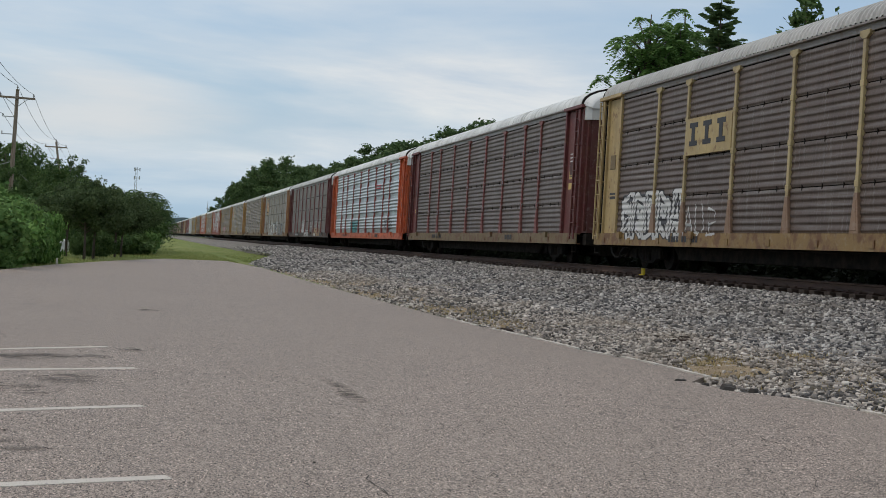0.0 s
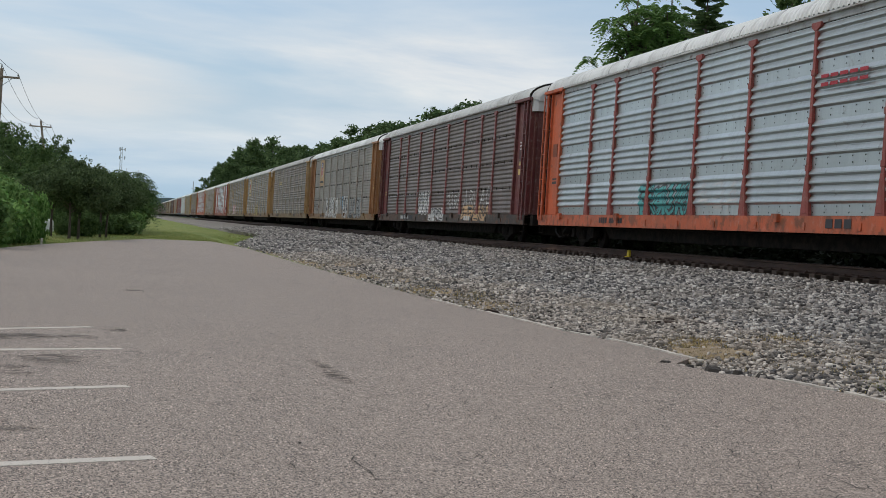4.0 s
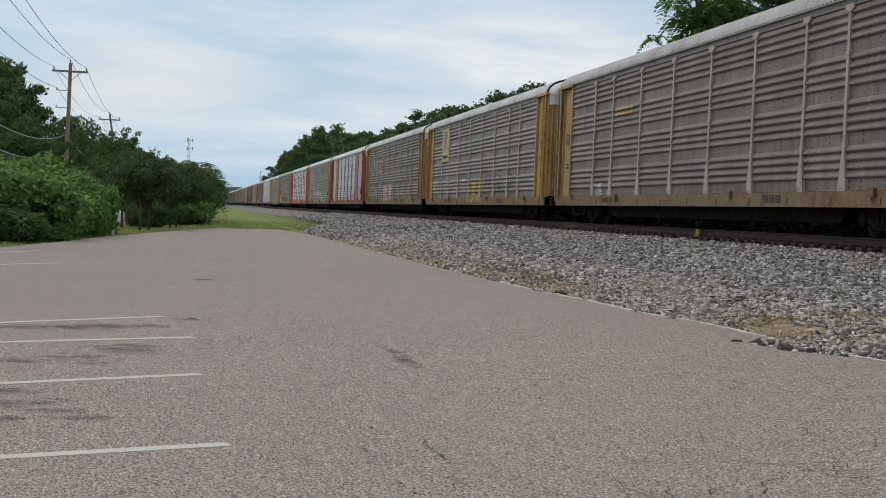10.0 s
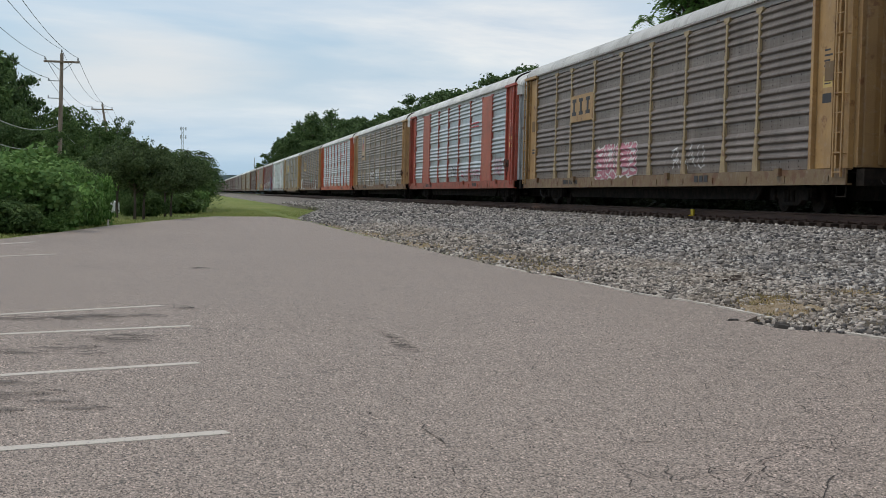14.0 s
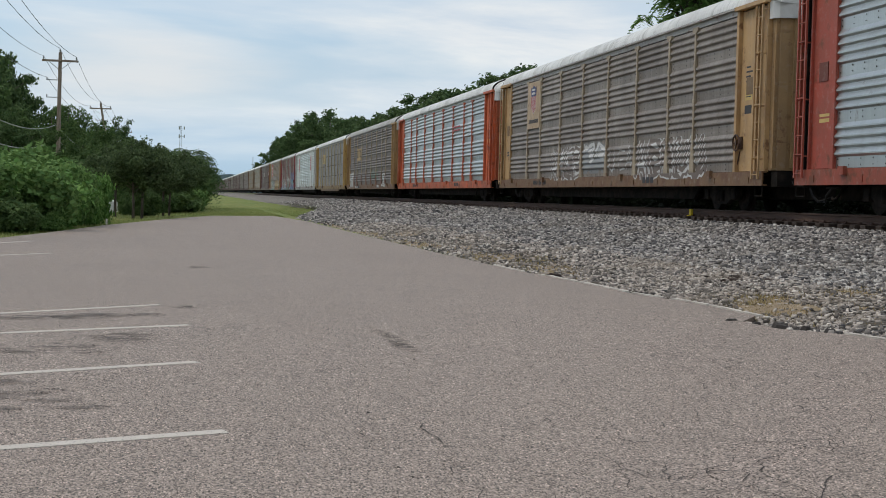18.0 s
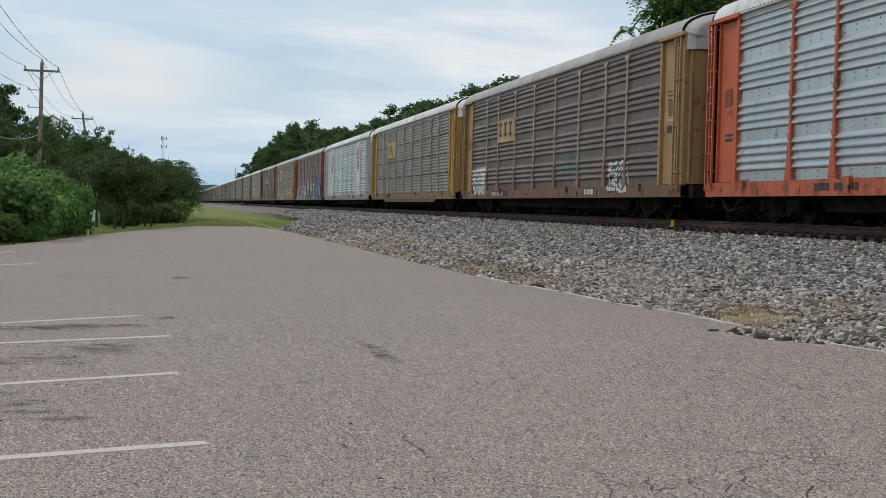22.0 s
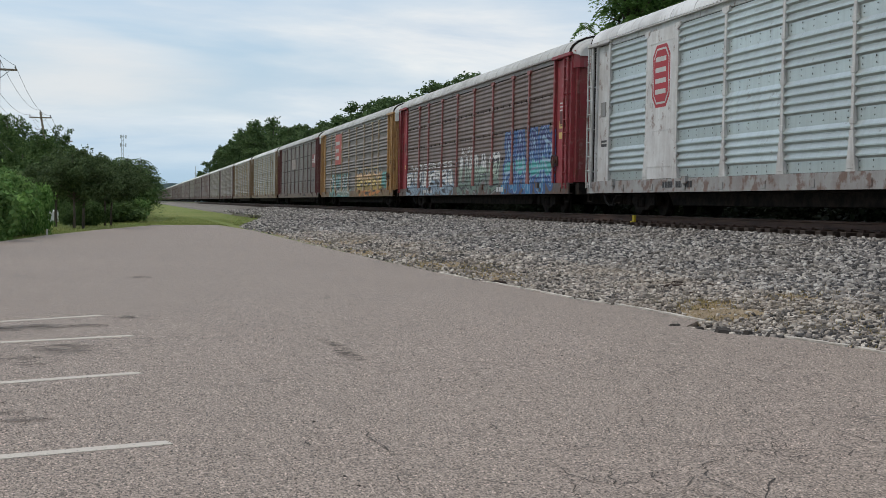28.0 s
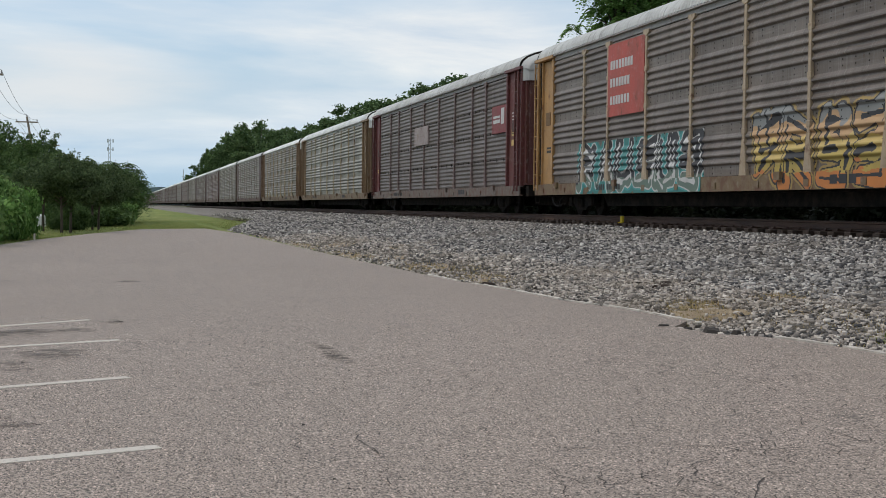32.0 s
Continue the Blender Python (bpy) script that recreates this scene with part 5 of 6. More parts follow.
def bolster_mesh():
    b = Build()
    b.box(-1.0, 1.0, -0.2, 0.2, 0.30, 0.55)
    b.box(-0.3, 0.3, -0.3, 0.3, 0.5, 0.62)
    return b.mesh("truck_bolster", STEEL_DARK)


def far_truck_mesh():
    b = Build()
    for sx in (-1.02, 1.02):
        b.prism([(-1.05, 0.34), (-1.05, 0.56), (1.05, 0.56), (1.05, 0.34), (0.4, 0.16), (-0.4, 0.16)], 0, sx - 0.07, sx + 0.07)
    for dy in (-0.87, 0.87):
        for sx in (-0.74, 0.74):
            b.prism([(dy + 0.37 * math.cos(k * 0.5236), 0.365 + 0.37 * math.sin(k * 0.5236)) for k in range(12)], 0, sx - 0.06, sx + 0.06)
    b.box(-1.0, 1.0, -0.2, 0.2, 0.30, 0.55)
    return b.mesh("truck", STEEL_DARK)


def mirrored(me):
    """The same part for the other end of the car."""
    m2 = me.copy()
    m2.transform(Matrix.Diagonal((1, -1, 1, 1)))
    m2.flip_normals()
    return m2


def dress(car, n, c):
    """Emblems, marks and graffiti of one car."""
    if "plate" in c:
        bay, lift, col, kind = c["plate"]
        a, b = BAYS[8 - bay]
        a, b = a + 0.07, b - 0.07
        if kind == "shield":
            z0, z1 = Z0 + 2.05 * TIER, Z0 + 4 * TIER - 0.05
            pl = part("name_plate", cached(("plate", n), lambda: plate_mesh(a, b, z0, z1)), car, color=col)
            part("emblem", shield_mesh((a + b) / 2, z0 + 0.62 * (z1 - z0), 0.78, 1.02), pl, label="striped red, white and blue shield emblem")
            bars([(b - 0.22 - 0.13 * k - 0.09, b - 0.22 - 0.13 * k, z0 + 0.2, z0 + 0.34) for k in range(11)], "black", pl, -1.503)
        elif kind == "letters":
            z0, z1 = Z0 + 2.02 * TIER, Z0 + 2.98 * TIER
            pl = part("name_plate", cached(("plate", n), lambda: plate_mesh(a, b, z0, z1)), car, color=col)
            w = (b - a) / 3.4
            for k in range(3):
                yy = b - 0.2 - k * w * 1.05
                o = Build()
                o.box(-1.508, -1.503, yy - 0.62 * w, yy, z0 + 0.22, z0 + 0.34)
                o.box(-1.508, -1.503, yy - 0.62 * w, yy, z0 + 0.66, z0 + 0.78)
                o.box(-1.509, -1.503, yy - 0.42 * w, yy - 0.16 * w, z0 + 0.25, z0 + 0.75)
                part("marking", o.mesh("marking", SPRAY["black"]), pl, label="dark block of a company mark")
        elif kind == "ribbon":
            z0, z1 = Z0 + 2.3 * TIER, Z0 + 3.25 * TIER
            pl = part("name_plate", cached(("plate", n), lambda: plate_mesh(a, b, z0, z1)), car, color=col)
            o = Build()
            path = [(b - 0.4 - 0.075 * k, z0 + 0.46 + 0.27 * math.sin(k * 0.62)) for k in range(20)]
            for (y0, za), (y1, zb) in zip(path, path[1:]):
                d = Vector((y1 - y0, zb - za)).normalized() * 0.06
                o.prism([(y0 - d.x - d.y, za - d.y + d.x), (y1 + d.x - d.y, zb + d.y + d.x), (y1 + d.x + d.y, zb + d.y - d.x), (y0 - d.x + d.y, za - d.y - d.x)], 0, -1.508, -1.503)
            part("marking", o.mesh("marking", SPRAY["black"]), pl, label="black ribbon-like company mark")
            bars([(a + 0.1, a + 0.9, z0 + 0.06, z0 + 0.11)], "black", pl, -1.503)
        else:
            z0, z1 = Z0 + 1.85 * TIER, Z0 + 3.92 * TIER
            a2 = a
            pl = part("name_plate", cached(("plate", n), lambda: plate_mesh(a2, b, z0, z1)), car, color=col)
            for k, m in enumerate((8, 7, 7)):
                bars([(b - 0.2 - 0.21 * i - 0.15, b - 0.2 - 0.21 * i, z0 + 1.25 - 0.47 * k, z0 + 1.48 - 0.47 * k) for i in range(m)], "white", pl, -1.503)
    if "mark" in c:
        bay, col = c["mark"]
        a, b = BAYS[8 - bay]
        bars([(b - 0.35 - 0.36 * k - 0.28, b - 0.35 - 0.36 * k, Z0 + 2.66 * TIER + dz, Z0 + 2.66 * TIER + dz + 0.07) for k in range(5) for dz in (0, 0.16)], col, car, -1.499, "faded %s company mark" % col)
    if c.get("white_bays"):
        for bay in c["white_bays"]:
            a, b = BAYS[8 - bay]
            yc, zc = (a + b) / 2, Z0 + 2.75 * TIER
            o = Build()
            oct_ = [(-0.36, -0.85), (0.36, -0.85), (0.62, -0.55), (0.62, 0.55), (0.36, 0.85), (-0.36, 0.85), (-0.62, 0.55), (-0.62, -0.55)]
            o.prism([(yc + p[0] * 0.92, zc + p[1] * 0.92) for p in oct_], 0, -1.492, -1.485, 0)
            o.prism([(yc + p[0] * 0.82, zc + p[1] * 0.82) for p in oct_], 0, -1.496, -1.486, 1)
            o.prism([(yc + p[0] * 0.76, zc + p[1] * 0.76) for p in oct_], 0, -1.500, -1.486, 0)
            for k in range(4):
                o.box(-1.504, -1.490, yc - 0.33, yc + 0.36, zc + 0.36 - 0.27 * k, zc + 0.48 - 0.27 * k, 1)
            part("emblem", o.mesh("emblem", SPRAY["red"], SPRAY["white"]), car, label="red eight-sided emblem with pale bars")
        bars([(-12.2 - 0.2 * k, -12.05 - 0.2 * k, 2.55, 2.8) for k in range(3)], "navy", car, -1.398)
    if c.get("small"):
        part("name_plate", plate_mesh(0.5, 3.2, Z0 + 1.95, Z0 + 2.75), car, color=(0.36, 0.30, 0.29))
        a, b = -11.7, -9.9
        pl = part("name_plate", plate_mesh(a, b, Z0 + 1.85, Z0 + 2.8), car, color=(0.24, 0.03, 0.04))
        bars([(a + 0.75, b - 0.2, Z0 + 2.2, Z0 + 2.32), (a + 0.75, b - 0.2, Z0 + 2.38, Z0 + 2.46), (a + 0.2, a + 0.6, Z0 + 2.15, Z0 + 2.7)], "white", pl, -1.503)
    pale = sum(c["sill"]) < 0.62
    if pale:
        bars([(4.95, 7.75, 0.68, 0.89), (-6.1, -4.95, 0.68, 0.89)], "black", car, -1.502)
    bars(number_bars(7.65, 4) + number_bars(6.8, 6), "white" if pale else "black", car, -1.507)
    if not c.get("deep"):
        bars([(-5.1 - 0.34 * k - 0.26, -5.1 - 0.34 * k, 0.70, 0.87) for k in range(3)], "white" if pale else "black", car, -1.507)
    bars([(12.1, 12.55, 1.9, 1.98), (12.1, 12.55, 2.02, 2.08), (-12.5, -12.1, 2.3, 2.5)], "gold" if sum(c["end"]) < 0.7 else "black", car, -1.398)
    if not c.get("white_bays"):
        o = Build()
        o.box(-1.404, -1.398, -12.52, -12.12, 2.62, 2.86)
        pl = part("placard", o.mesh("placard", SPRAY["gold"]), car, label="small yellow notice plate")
        bars([(-12.46, -12.18, 2.69, 2.715), (-12.46, -12.18, 2.76, 2.785)], "black", pl, -1.403)
    bars([(-12.50 + 0.1 * (k % 2), -12.14, 3.05 + 0.11 * k, 3.09 + 0.11 * k) for k in range(4)], "white" if sum(c["end"]) < 0.62 else "black", car, -1.399)
    for s0, s1, z0, z1, letters, cols, seed in c["spray"]:
        thin = len(cols) == 1
        for me in graffiti_mesh(y_of(s1), y_of(s0), z0, z1, letters, cols, seed, thin, c["tiers"]):
            part("graffiti", me, car, label="sprayed %s graffiti letter" % (cols[0][-1] if isinstance(cols[0], tuple) else cols[0]).replace("_", " "))


TRAIN, WHEELS = [], []
for n, c in enumerate(CARS):
    make_car(n, c)
# These are the taller racks: everything over the trucks is 2.8 per cent higher than drawn
TALL, done = 1.028, set()
for n, car in TRAIN:
    for ob in car.children_recursive:
        if ob.name.split(".")[0] in ("truck_bolster", "side_frame", "wheelset", "truck"):
            continue
        ob.location.z *= TALL
        if ob.data.name not in done:
            done.add(ob.data.name)
            ob.data.transform(Matrix.Diagonal((1, 1, TALL, 1)))


# ---- trees and bushes ----
def leaf_cloud(name, blobs, count, leaf, material, seed, flat=0.25, aspect=0.55):
    """Leaves strewn through the outer shell of some clumps (x, y, z, radius, height ratio), with loose sprigs outside and gaps between."""
    r = np.random.default_rng(seed)
    bl = np.array(blobs, float)
    wgt = bl[:, 3] ** 2
    pick = r.choice(len(bl), int(count * 1.4), p=wgt / wgt.sum())
    d = r.normal(size=(len(pick), 3))
    d /= np.linalg.norm(d, axis=1)[:, None]
    rad = 0.40 + 0.60 * r.random(len(pick)) ** 0.6
    rad = np.where(r.random(len(pick)) < 0.10, rad * 1.28, rad)
    lump = 1 + 0.24 * np.sin(d[:, 0] * 5 + pick) * np.cos(d[:, 2] * 6 + 2 * pick) + 0.14 * np.sin(d[:, 1] * 13 + pick * 3)
    p = bl[pick, :3] + d * (rad * lump * bl[pick, 3])[:, None] * np.stack([np.ones(len(pick)), np.ones(len(pick)), bl[pick, 4]], 1)
    size = float(np.median(bl[:, 3])) * 1.1
    gap = np.sin(p[:, 0] * 2.6 / size + seed) * np.sin(p[:, 1] * 2.9 / size) * np.sin(p[:, 2] * 3.3 / size + 1)
    keep = (gap < 0.25 + 0.35 * r.random(len(pick))) & (p[:, 2] > 0.05)
    p, d = p[keep][:count], d[keep][:count]
    n = len(p)
    out = d + 0.9 * r.normal(size=(n, 3)) + np.array([0, 0, flat])
    out /= np.linalg.norm(out, axis=1)[:, None]
    u = np.cross(out, r.normal(size=(n, 3)))
    u /= np.linalg.norm(u, axis=1)[:, None]
    w = np.cross(out, u)
    s = leaf * (0.6 + 0.8 * r.random((n, 1)))
    v = np.stack([p - u * s, p + w * s * aspect + out * s * 0.12, p + u * s, p - w * s * aspect + out * s * 0.12], 1).reshape(-1, 3)
    f = np.arange(4 * n).reshape(n, 4)
    return soup(name, v, f, material)


def tree_mesh_parts(height, spread, seed, material, leaf=0.20, count=7000, trunk_h=0.3, limbs=15, aspect=0.55, clump=0.17):
    """A broad tree: tapered trunk, limbs, and clumps of leaves along the outer half of each limb."""
    r = random.Random(seed)
    tr = Build()
    h0 = height * trunk_h
    k = height / 12
    lean = (r.uniform(-0.3, 0.3) * k, r.uniform(-0.3, 0.3) * k)
    tr.tube([(0, 0, -0.3), (0.03 * k, 0, h0 * 0.5), (0.3 * lean[0], 0.3 * lean[1], h0), (lean[0], lean[1], height * 0.62), (1.4 * lean[0], lean[1], height * 0.90)],
            [0.24 * k, 0.19 * k, 0.17 * k, 0.09 * k, 0.02 * k], 8)
    bl = []
    for i in range(limbs):
        lev = (i + r.random()) / limbs
        a = i * 2.4 + r.random() * 0.9
        root_z = h0 * 0.85 + (height * 0.70 - h0) * lev
        reach = spread * math.sqrt(max(0.16, 1 - ((lev - 0.35) / 0.78) ** 2)) * r.uniform(0.70, 1.05)
        tip = Vector((reach * math.cos(a), reach * math.sin(a), min(height * 0.96, root_z + height * r.uniform(0.10, 0.26))))
        root = Vector((lean[0] * lev, lean[1] * lev, root_z))
        mid = root.lerp(tip, 0.5) + Vector((0, 0, 0.03 * height))
        tr.tube([tuple(root), tuple(mid), tuple(tip)], [0.08 * k * (1.2 - lev), 0.05 * k * (1.2 - lev), 0.015 * k], 5)
        for u, size in ((0.5, 1.25), (0.76, 1.1), (0.98, 0.9)):
            c = root.lerp(tip, u)
            for _ in range(2):
                bl.append((c.x + r.uniform(-1, 1) * 0.14 * spread, c.y + r.uniform(-1, 1) * 0.14 * spread, c.z + r.uniform(-0.04, 0.05) * height, spread * clump * size * r.uniform(0.7, 1.25), r.uniform(0.6, 0.85)))
    for _ in range(4):
        bl.append((1.3 * lean[0] + r.uniform(-0.2, 0.2) * spread, lean[1] + r.uniform(-0.2, 0.2) * spread, height * r.uniform(0.84, 0.96), spread * clump * r.uniform(0.6, 1.0), 0.9))
    bl.append((lean[0] * 0.6, lean[1] * 0.6, h0 + (height - h0) * 0.52, spread * 0.52, 0.8 * (height - h0) / (2 * spread) + 0.3))
    return tr.mesh("trunk", BARK, smooth=True), leaf_cloud("crown", bl, count, leaf, material, seed, aspect=aspect)


def frond_tree_parts(height, spread, seed, material, frond=0.95, leaflet=0.13, limbs=14, trunk_h=0.4, per=13):
    """An open tree whose shoots end in sprays of long feathered leaves that arch and droop."""
    r = random.Random(seed)
    tr = Build()
    k = height / 12
    h0 = height * trunk_h
    tr.tube([(0, 0, -0.3), (0.1 * k, 0, h0), (-0.1 * k, 0.1 * k, height * 0.75), (0, 0, height * 0.95)], [0.2 * k, 0.15 * k, 0.08 * k, 0.02 * k], 7)
    verts = []
    for i in range(limbs):
        lev = (i + r.random()) / limbs
        a = i * 2.4 + r.random()
        root = Vector((0, 0, h0 + (height * 0.80 - h0) * lev))
        reach = spread * r.uniform(0.55, 1.0) * (1.0 - 0.55 * lev ** 2)
        tip = root + Vector((reach * math.cos(a), reach * math.sin(a), height * r.uniform(0.08, 0.20)))
        tr.tube([tuple(root), tuple(root.lerp(tip, 0.5) + Vector((0, 0, 0.03 * height))), tuple(tip)], [0.06 * k, 0.04 * k, 0.015 * k], 5)
        for u in (0.3, 0.65, 1.0):
            c = root.lerp(tip, u) + Vector((r.uniform(-1, 1), r.uniform(-1, 1), r.uniform(-0.5, 0.5))) * 0.16 * spread
            for q in range(per):
                b = q * 2.4 + r.random()
                rise, size = r.uniform(-0.7, 1.1), frond * r.uniform(0.65, 1.15)
                way = Vector((math.cos(b), math.sin(b), 0))
                side = Vector((-math.sin(b), math.cos(b), 0))
                for m in range(1, 9):
                    g = m / 8
                    at = c + way * size * g + Vector((0, 0, size * (rise * g - (0.75 + 0.6 * max(rise, 0)) * g * g)))
                    long = leaflet * (1.15 - 0.5 * g) * r.uniform(0.85, 1.2)
                    for sg in (-1, 1):
                        e = at + side * sg * long * 1.5 + way * long * 0.6 - Vector((0, 0, long * r.uniform(0.3, 1.0)))
                        half = way * long * 0.33 + Vector((0, 0, 0.02))
                        m1 = at.lerp(e, 0.45)
                        verts += [tuple(at), tuple(m1 - half), tuple(e), tuple(m1 + half)]
    v = np.array(verts)
    return tr.mesh("trunk", BARK, smooth=True), soup("crown", v, np.arange(len(v)).reshape(-1, 4), material)


def make_tree(trunk_me, crown_me, at, label, group, turn=0.0, size=1.0, name="tree", category="tree"):
    t = empty(name, at, label, category, group)
    t.rotation_euler = (0, 0, turn)
    t.scale = (size, size, size)
    part("trunk", trunk_me, t)
    part("crown", crown_me, t)
    return t


BROAD = [tree_mesh_parts(12, 4.4, 11, LEAF_MID, 0.16, 14000, 0.20, 16), tree_mesh_parts(12, 4.0, 12, LEAF_DARK, 0.15, 13000, 0.22, 15), tree_mesh_parts(12, 5.0, 13, LEAF_MID, 0.17, 14000, 0.16, 18),
         tree_mesh_parts(12, 3.6, 14, LEAF_DARK, 0.15, 12000, 0.24, 14)]
vr = random.Random(3)


def sky_tree(az, el, dist, kind, label, group, widen=1.0):
    """A broad tree whose top stands el degrees over the eye, az degrees right of the track's line."""
    x, y = dist * math.sin(radians(az)), dist * math.cos(radians(az))
    h = 1.2 + dist * math.tan(radians(el))
    tm, cm = BROAD[kind % 4]
    t = make_tree(tm, cm, (x, y, -0.06), label, group, vr.random() * 6.28, h / 12)
    t.scale = (h / 12 * widen, h / 12 * widen, h / 12)
    return t


# Wood behind the train: outline by direction and height of the tops
OUTLINE = [(2.69, 0.8), (3.21, 1.97), (3.8, 2.51), (4.25, 2.7), (4.57, 3.17), (5.14, 3.59), (5.81, 3.65), (6.33, 3.35), (6.79, 3.45), (7.3, 3.38), (7.97, 3.67), (8.65, 3.87), (9.1, 4.06), (9.66, 4.08), (10.18, 4.57), (10.78, 4.71),
           (11.49, 4.72), (12.17, 4.82), (12.71, 5.23), (13.28, 5.59), (13.96, 5.78), (14.59, 5.71), (15.2, 5.2), (16.5, 5.24), (18.0, 6.0)]
az = 3.15
while az < 18.0:
    x = 23 + 8 * vr.random()
    d = x / math.sin(radians(az))
    el = float(np.interp(az, [o[0] for o in OUTLINE], [o[1] for o in OUTLINE])) * (0.95 + 0.09 * vr.random())
    sky_tree(az, el, d, 1 + 2 * vr.randrange(2), "leafy broad green tree in the wood behind the tracks", "wood behind the tracks", (0.7 if az < 4 else 1.1 if az < 9 else 1.35) + 0.3 * vr.random())
    az += max(0.22, math.degrees(4.4 / d))
for az, el in OUTLINE[2:22]:
    sky_tree(az, el * (1.0 + 0.05 * vr.random()), 22.5 / math.sin(radians(az)), 1 + 2 * vr.randrange(2), "tall leafy green tree in the wood behind the tracks", "wood behind the tracks", 0.7 if az < 5 else 1.15 if az < 9 else 1.35)

# Tall trees near the tracks: two with large drooping leaves, one spruce
tm, cm = frond_tree_parts(14.6, 2.7, 21, LEAF_BUSH, 0.85, 0.19, 32, 0.42, 9)
make_tree(tm, cm, (24.5, 63.5, -0.06), "tall open-crowned green tree with long drooping feathered leaves", "tall trees by the tracks", 0.6)
make_tree(tm, cm, (26.6, 64.2, -0.06), "tall open-crowned green tree with long drooping feathered leaves", "tall trees by the tracks", 2.9, 1.03)
tm, cm = tree_mesh_parts(14.5, 2.9, 22, LEAF_MID, 0.17, 15000, 0.3, 24, 0.55, 0.21)
make_tree(tm, cm, (27.9, 53.1, -0.06), "tall leafy green tree behind the train", "tall trees by the tracks", 2.1)


def spruce_parts(h, seed):
    r = np.random.default_rng(seed)
    tr = Build()
    tr.tube([(0, 0, -0.3), (0, 0, h * 0.5), (0, 0, h)], [0.2, 0.12, 0.02], 7)
    v = []
    for k in range(260):
        u = k / 260
        z = min(h * 0.985, h * (0.12 + 0.86 * u) + 0.35 * r.normal())
        reach = ((h - z) * 0.36 + 0.25) * (0.35 + 0.8 * r.random())
        a = k * 2.399 + r.random() * 0.6
        droop = -0.25 + 0.75 * r.random() - 0.35 * u
        root = np.array([0, 0, z])
        tip = np.array([math.cos(a) * reach, math.sin(a) * reach, z - droop * reach])
        side = np.array([-math.sin(a), math.cos(a), 0])
        if k % 3 == 0:
            tr.tube([(0, 0, z), tuple(tip)], [0.03, 0.008], 4)
        for q in range(10):
            c = root + (tip - root) * (0.15 + 0.85 * q / 9)
            for sgn in (-1, 1):
                e = c + side * sgn * (0.22 + 0.16 * r.random()) * (1.2 - q / 10) + np.array([math.cos(a), math.sin(a), 0.3 * r.random() - 0.25]) * 0.25
                o = np.array([0.03 * r.normal(), 0.03 * r.normal(), 0.06])
                v += [c - o * 0.5, c + o, e + o * 0.4, e - o * 0.6]
    v = np.array(v)
    return tr.mesh("trunk", BARK), soup("crown", v, np.arange(len(v)).reshape(-1, 4), LEAF_DARK)


tm, cm = spruce_parts(13.7, 5)
make_tree(tm, cm, (25.3, 56.8, -0.06), "tall dark green spruce behind the train", "tall trees by the tracks")

# Brush along the far side of the railway; its leaf colour holds the train's shade
BUSH = []
for k in range(3):
    r_ = random.Random(40 + k)
    bl = [(r_.uniform(-1.3, 1.3), r_.uniform(-1.3, 1.3), r_.uniform(0.35, 1.7), r_.uniform(0.40, 0.75), 0.9) for _ in range(15)] + [(0, 0, 0.6, 1.2, 0.6)]
    BUSH.append(leaf_cloud("bush", bl, 13000, 0.085, (LEAF_BUSH, LEAF_BRIGHT, LEAF_MID)[k], 50 + k, 0.3, 0.6))


def make_bush(k, at, size, label, group):
    b = tagged(new("bush", BUSH[k]), label, "bush", group)
    b.location, b.scale, b.rotation_euler = at, (size[0], size[0], size[1]), (0, 0, vr.random() * 6.28)
    return b


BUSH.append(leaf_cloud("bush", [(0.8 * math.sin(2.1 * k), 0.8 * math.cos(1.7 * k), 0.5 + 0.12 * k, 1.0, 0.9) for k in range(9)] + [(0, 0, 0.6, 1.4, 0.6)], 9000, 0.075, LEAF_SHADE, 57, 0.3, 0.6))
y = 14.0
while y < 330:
    make_bush(3, (20.6 + 1.2 * vr.random(), y, -0.05), (1.2 + 0.3 * vr.random() + y / 250, 0.9 + 0.35 * vr.random() + y / 300), "dense brush along the far side of the railway, leaves shade-dark", "brush behind the railway")
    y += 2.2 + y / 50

# Left of the car park: bushes at its edge
for x, y, s, h, k in ((-8.86, 39.6, 1.6, 0.92, 0), (-6.57, 38, 1.25, 0.90, 2), (-5.46, 39.8, 1.15, 1.00, 0), (-4.94, 41.5, 0.85, 1.08, 1), (-5.62, 42.9, 1.2, 1.16, 1), (-4.25, 44.6, 0.60, 0.98, 0), (-7.29, 45.4, 1.5, 1.15, 0),
                      (-3.74, 45.7, 0.40, 0.80, 1), (-5.57, 47.3, 0.9, 1.22, 0), (-3.35, 46.8, 0.42, 0.98, 1), (-4.02, 42.7, 0.36, 0.42, 1), (-4.17, 38.8, 0.42, 0.40, 0), (-4.79, 36.9, 0.5, 0.46, 2), (-6.05, 49.2, 1.3, 1.35, 0)):
    make_bush(k, (x, y, -0.05), (s, 0.90 * h), "thick leafy green bush at the edge of the car park", "bushes by the car park")

# Ornamental trees on the grass
tm, cm = tree_mesh_parts(3.9, 1.75, 31, LEAF_OLIVE, 0.06, 14000, 0.36, 16, 0.55, 0.20)
tm2, cm2 = tree_mesh_parts(4.0, 1.65, 32, LEAF_OLIVE, 0.06, 13000, 0.37, 16, 0.55, 0.20)
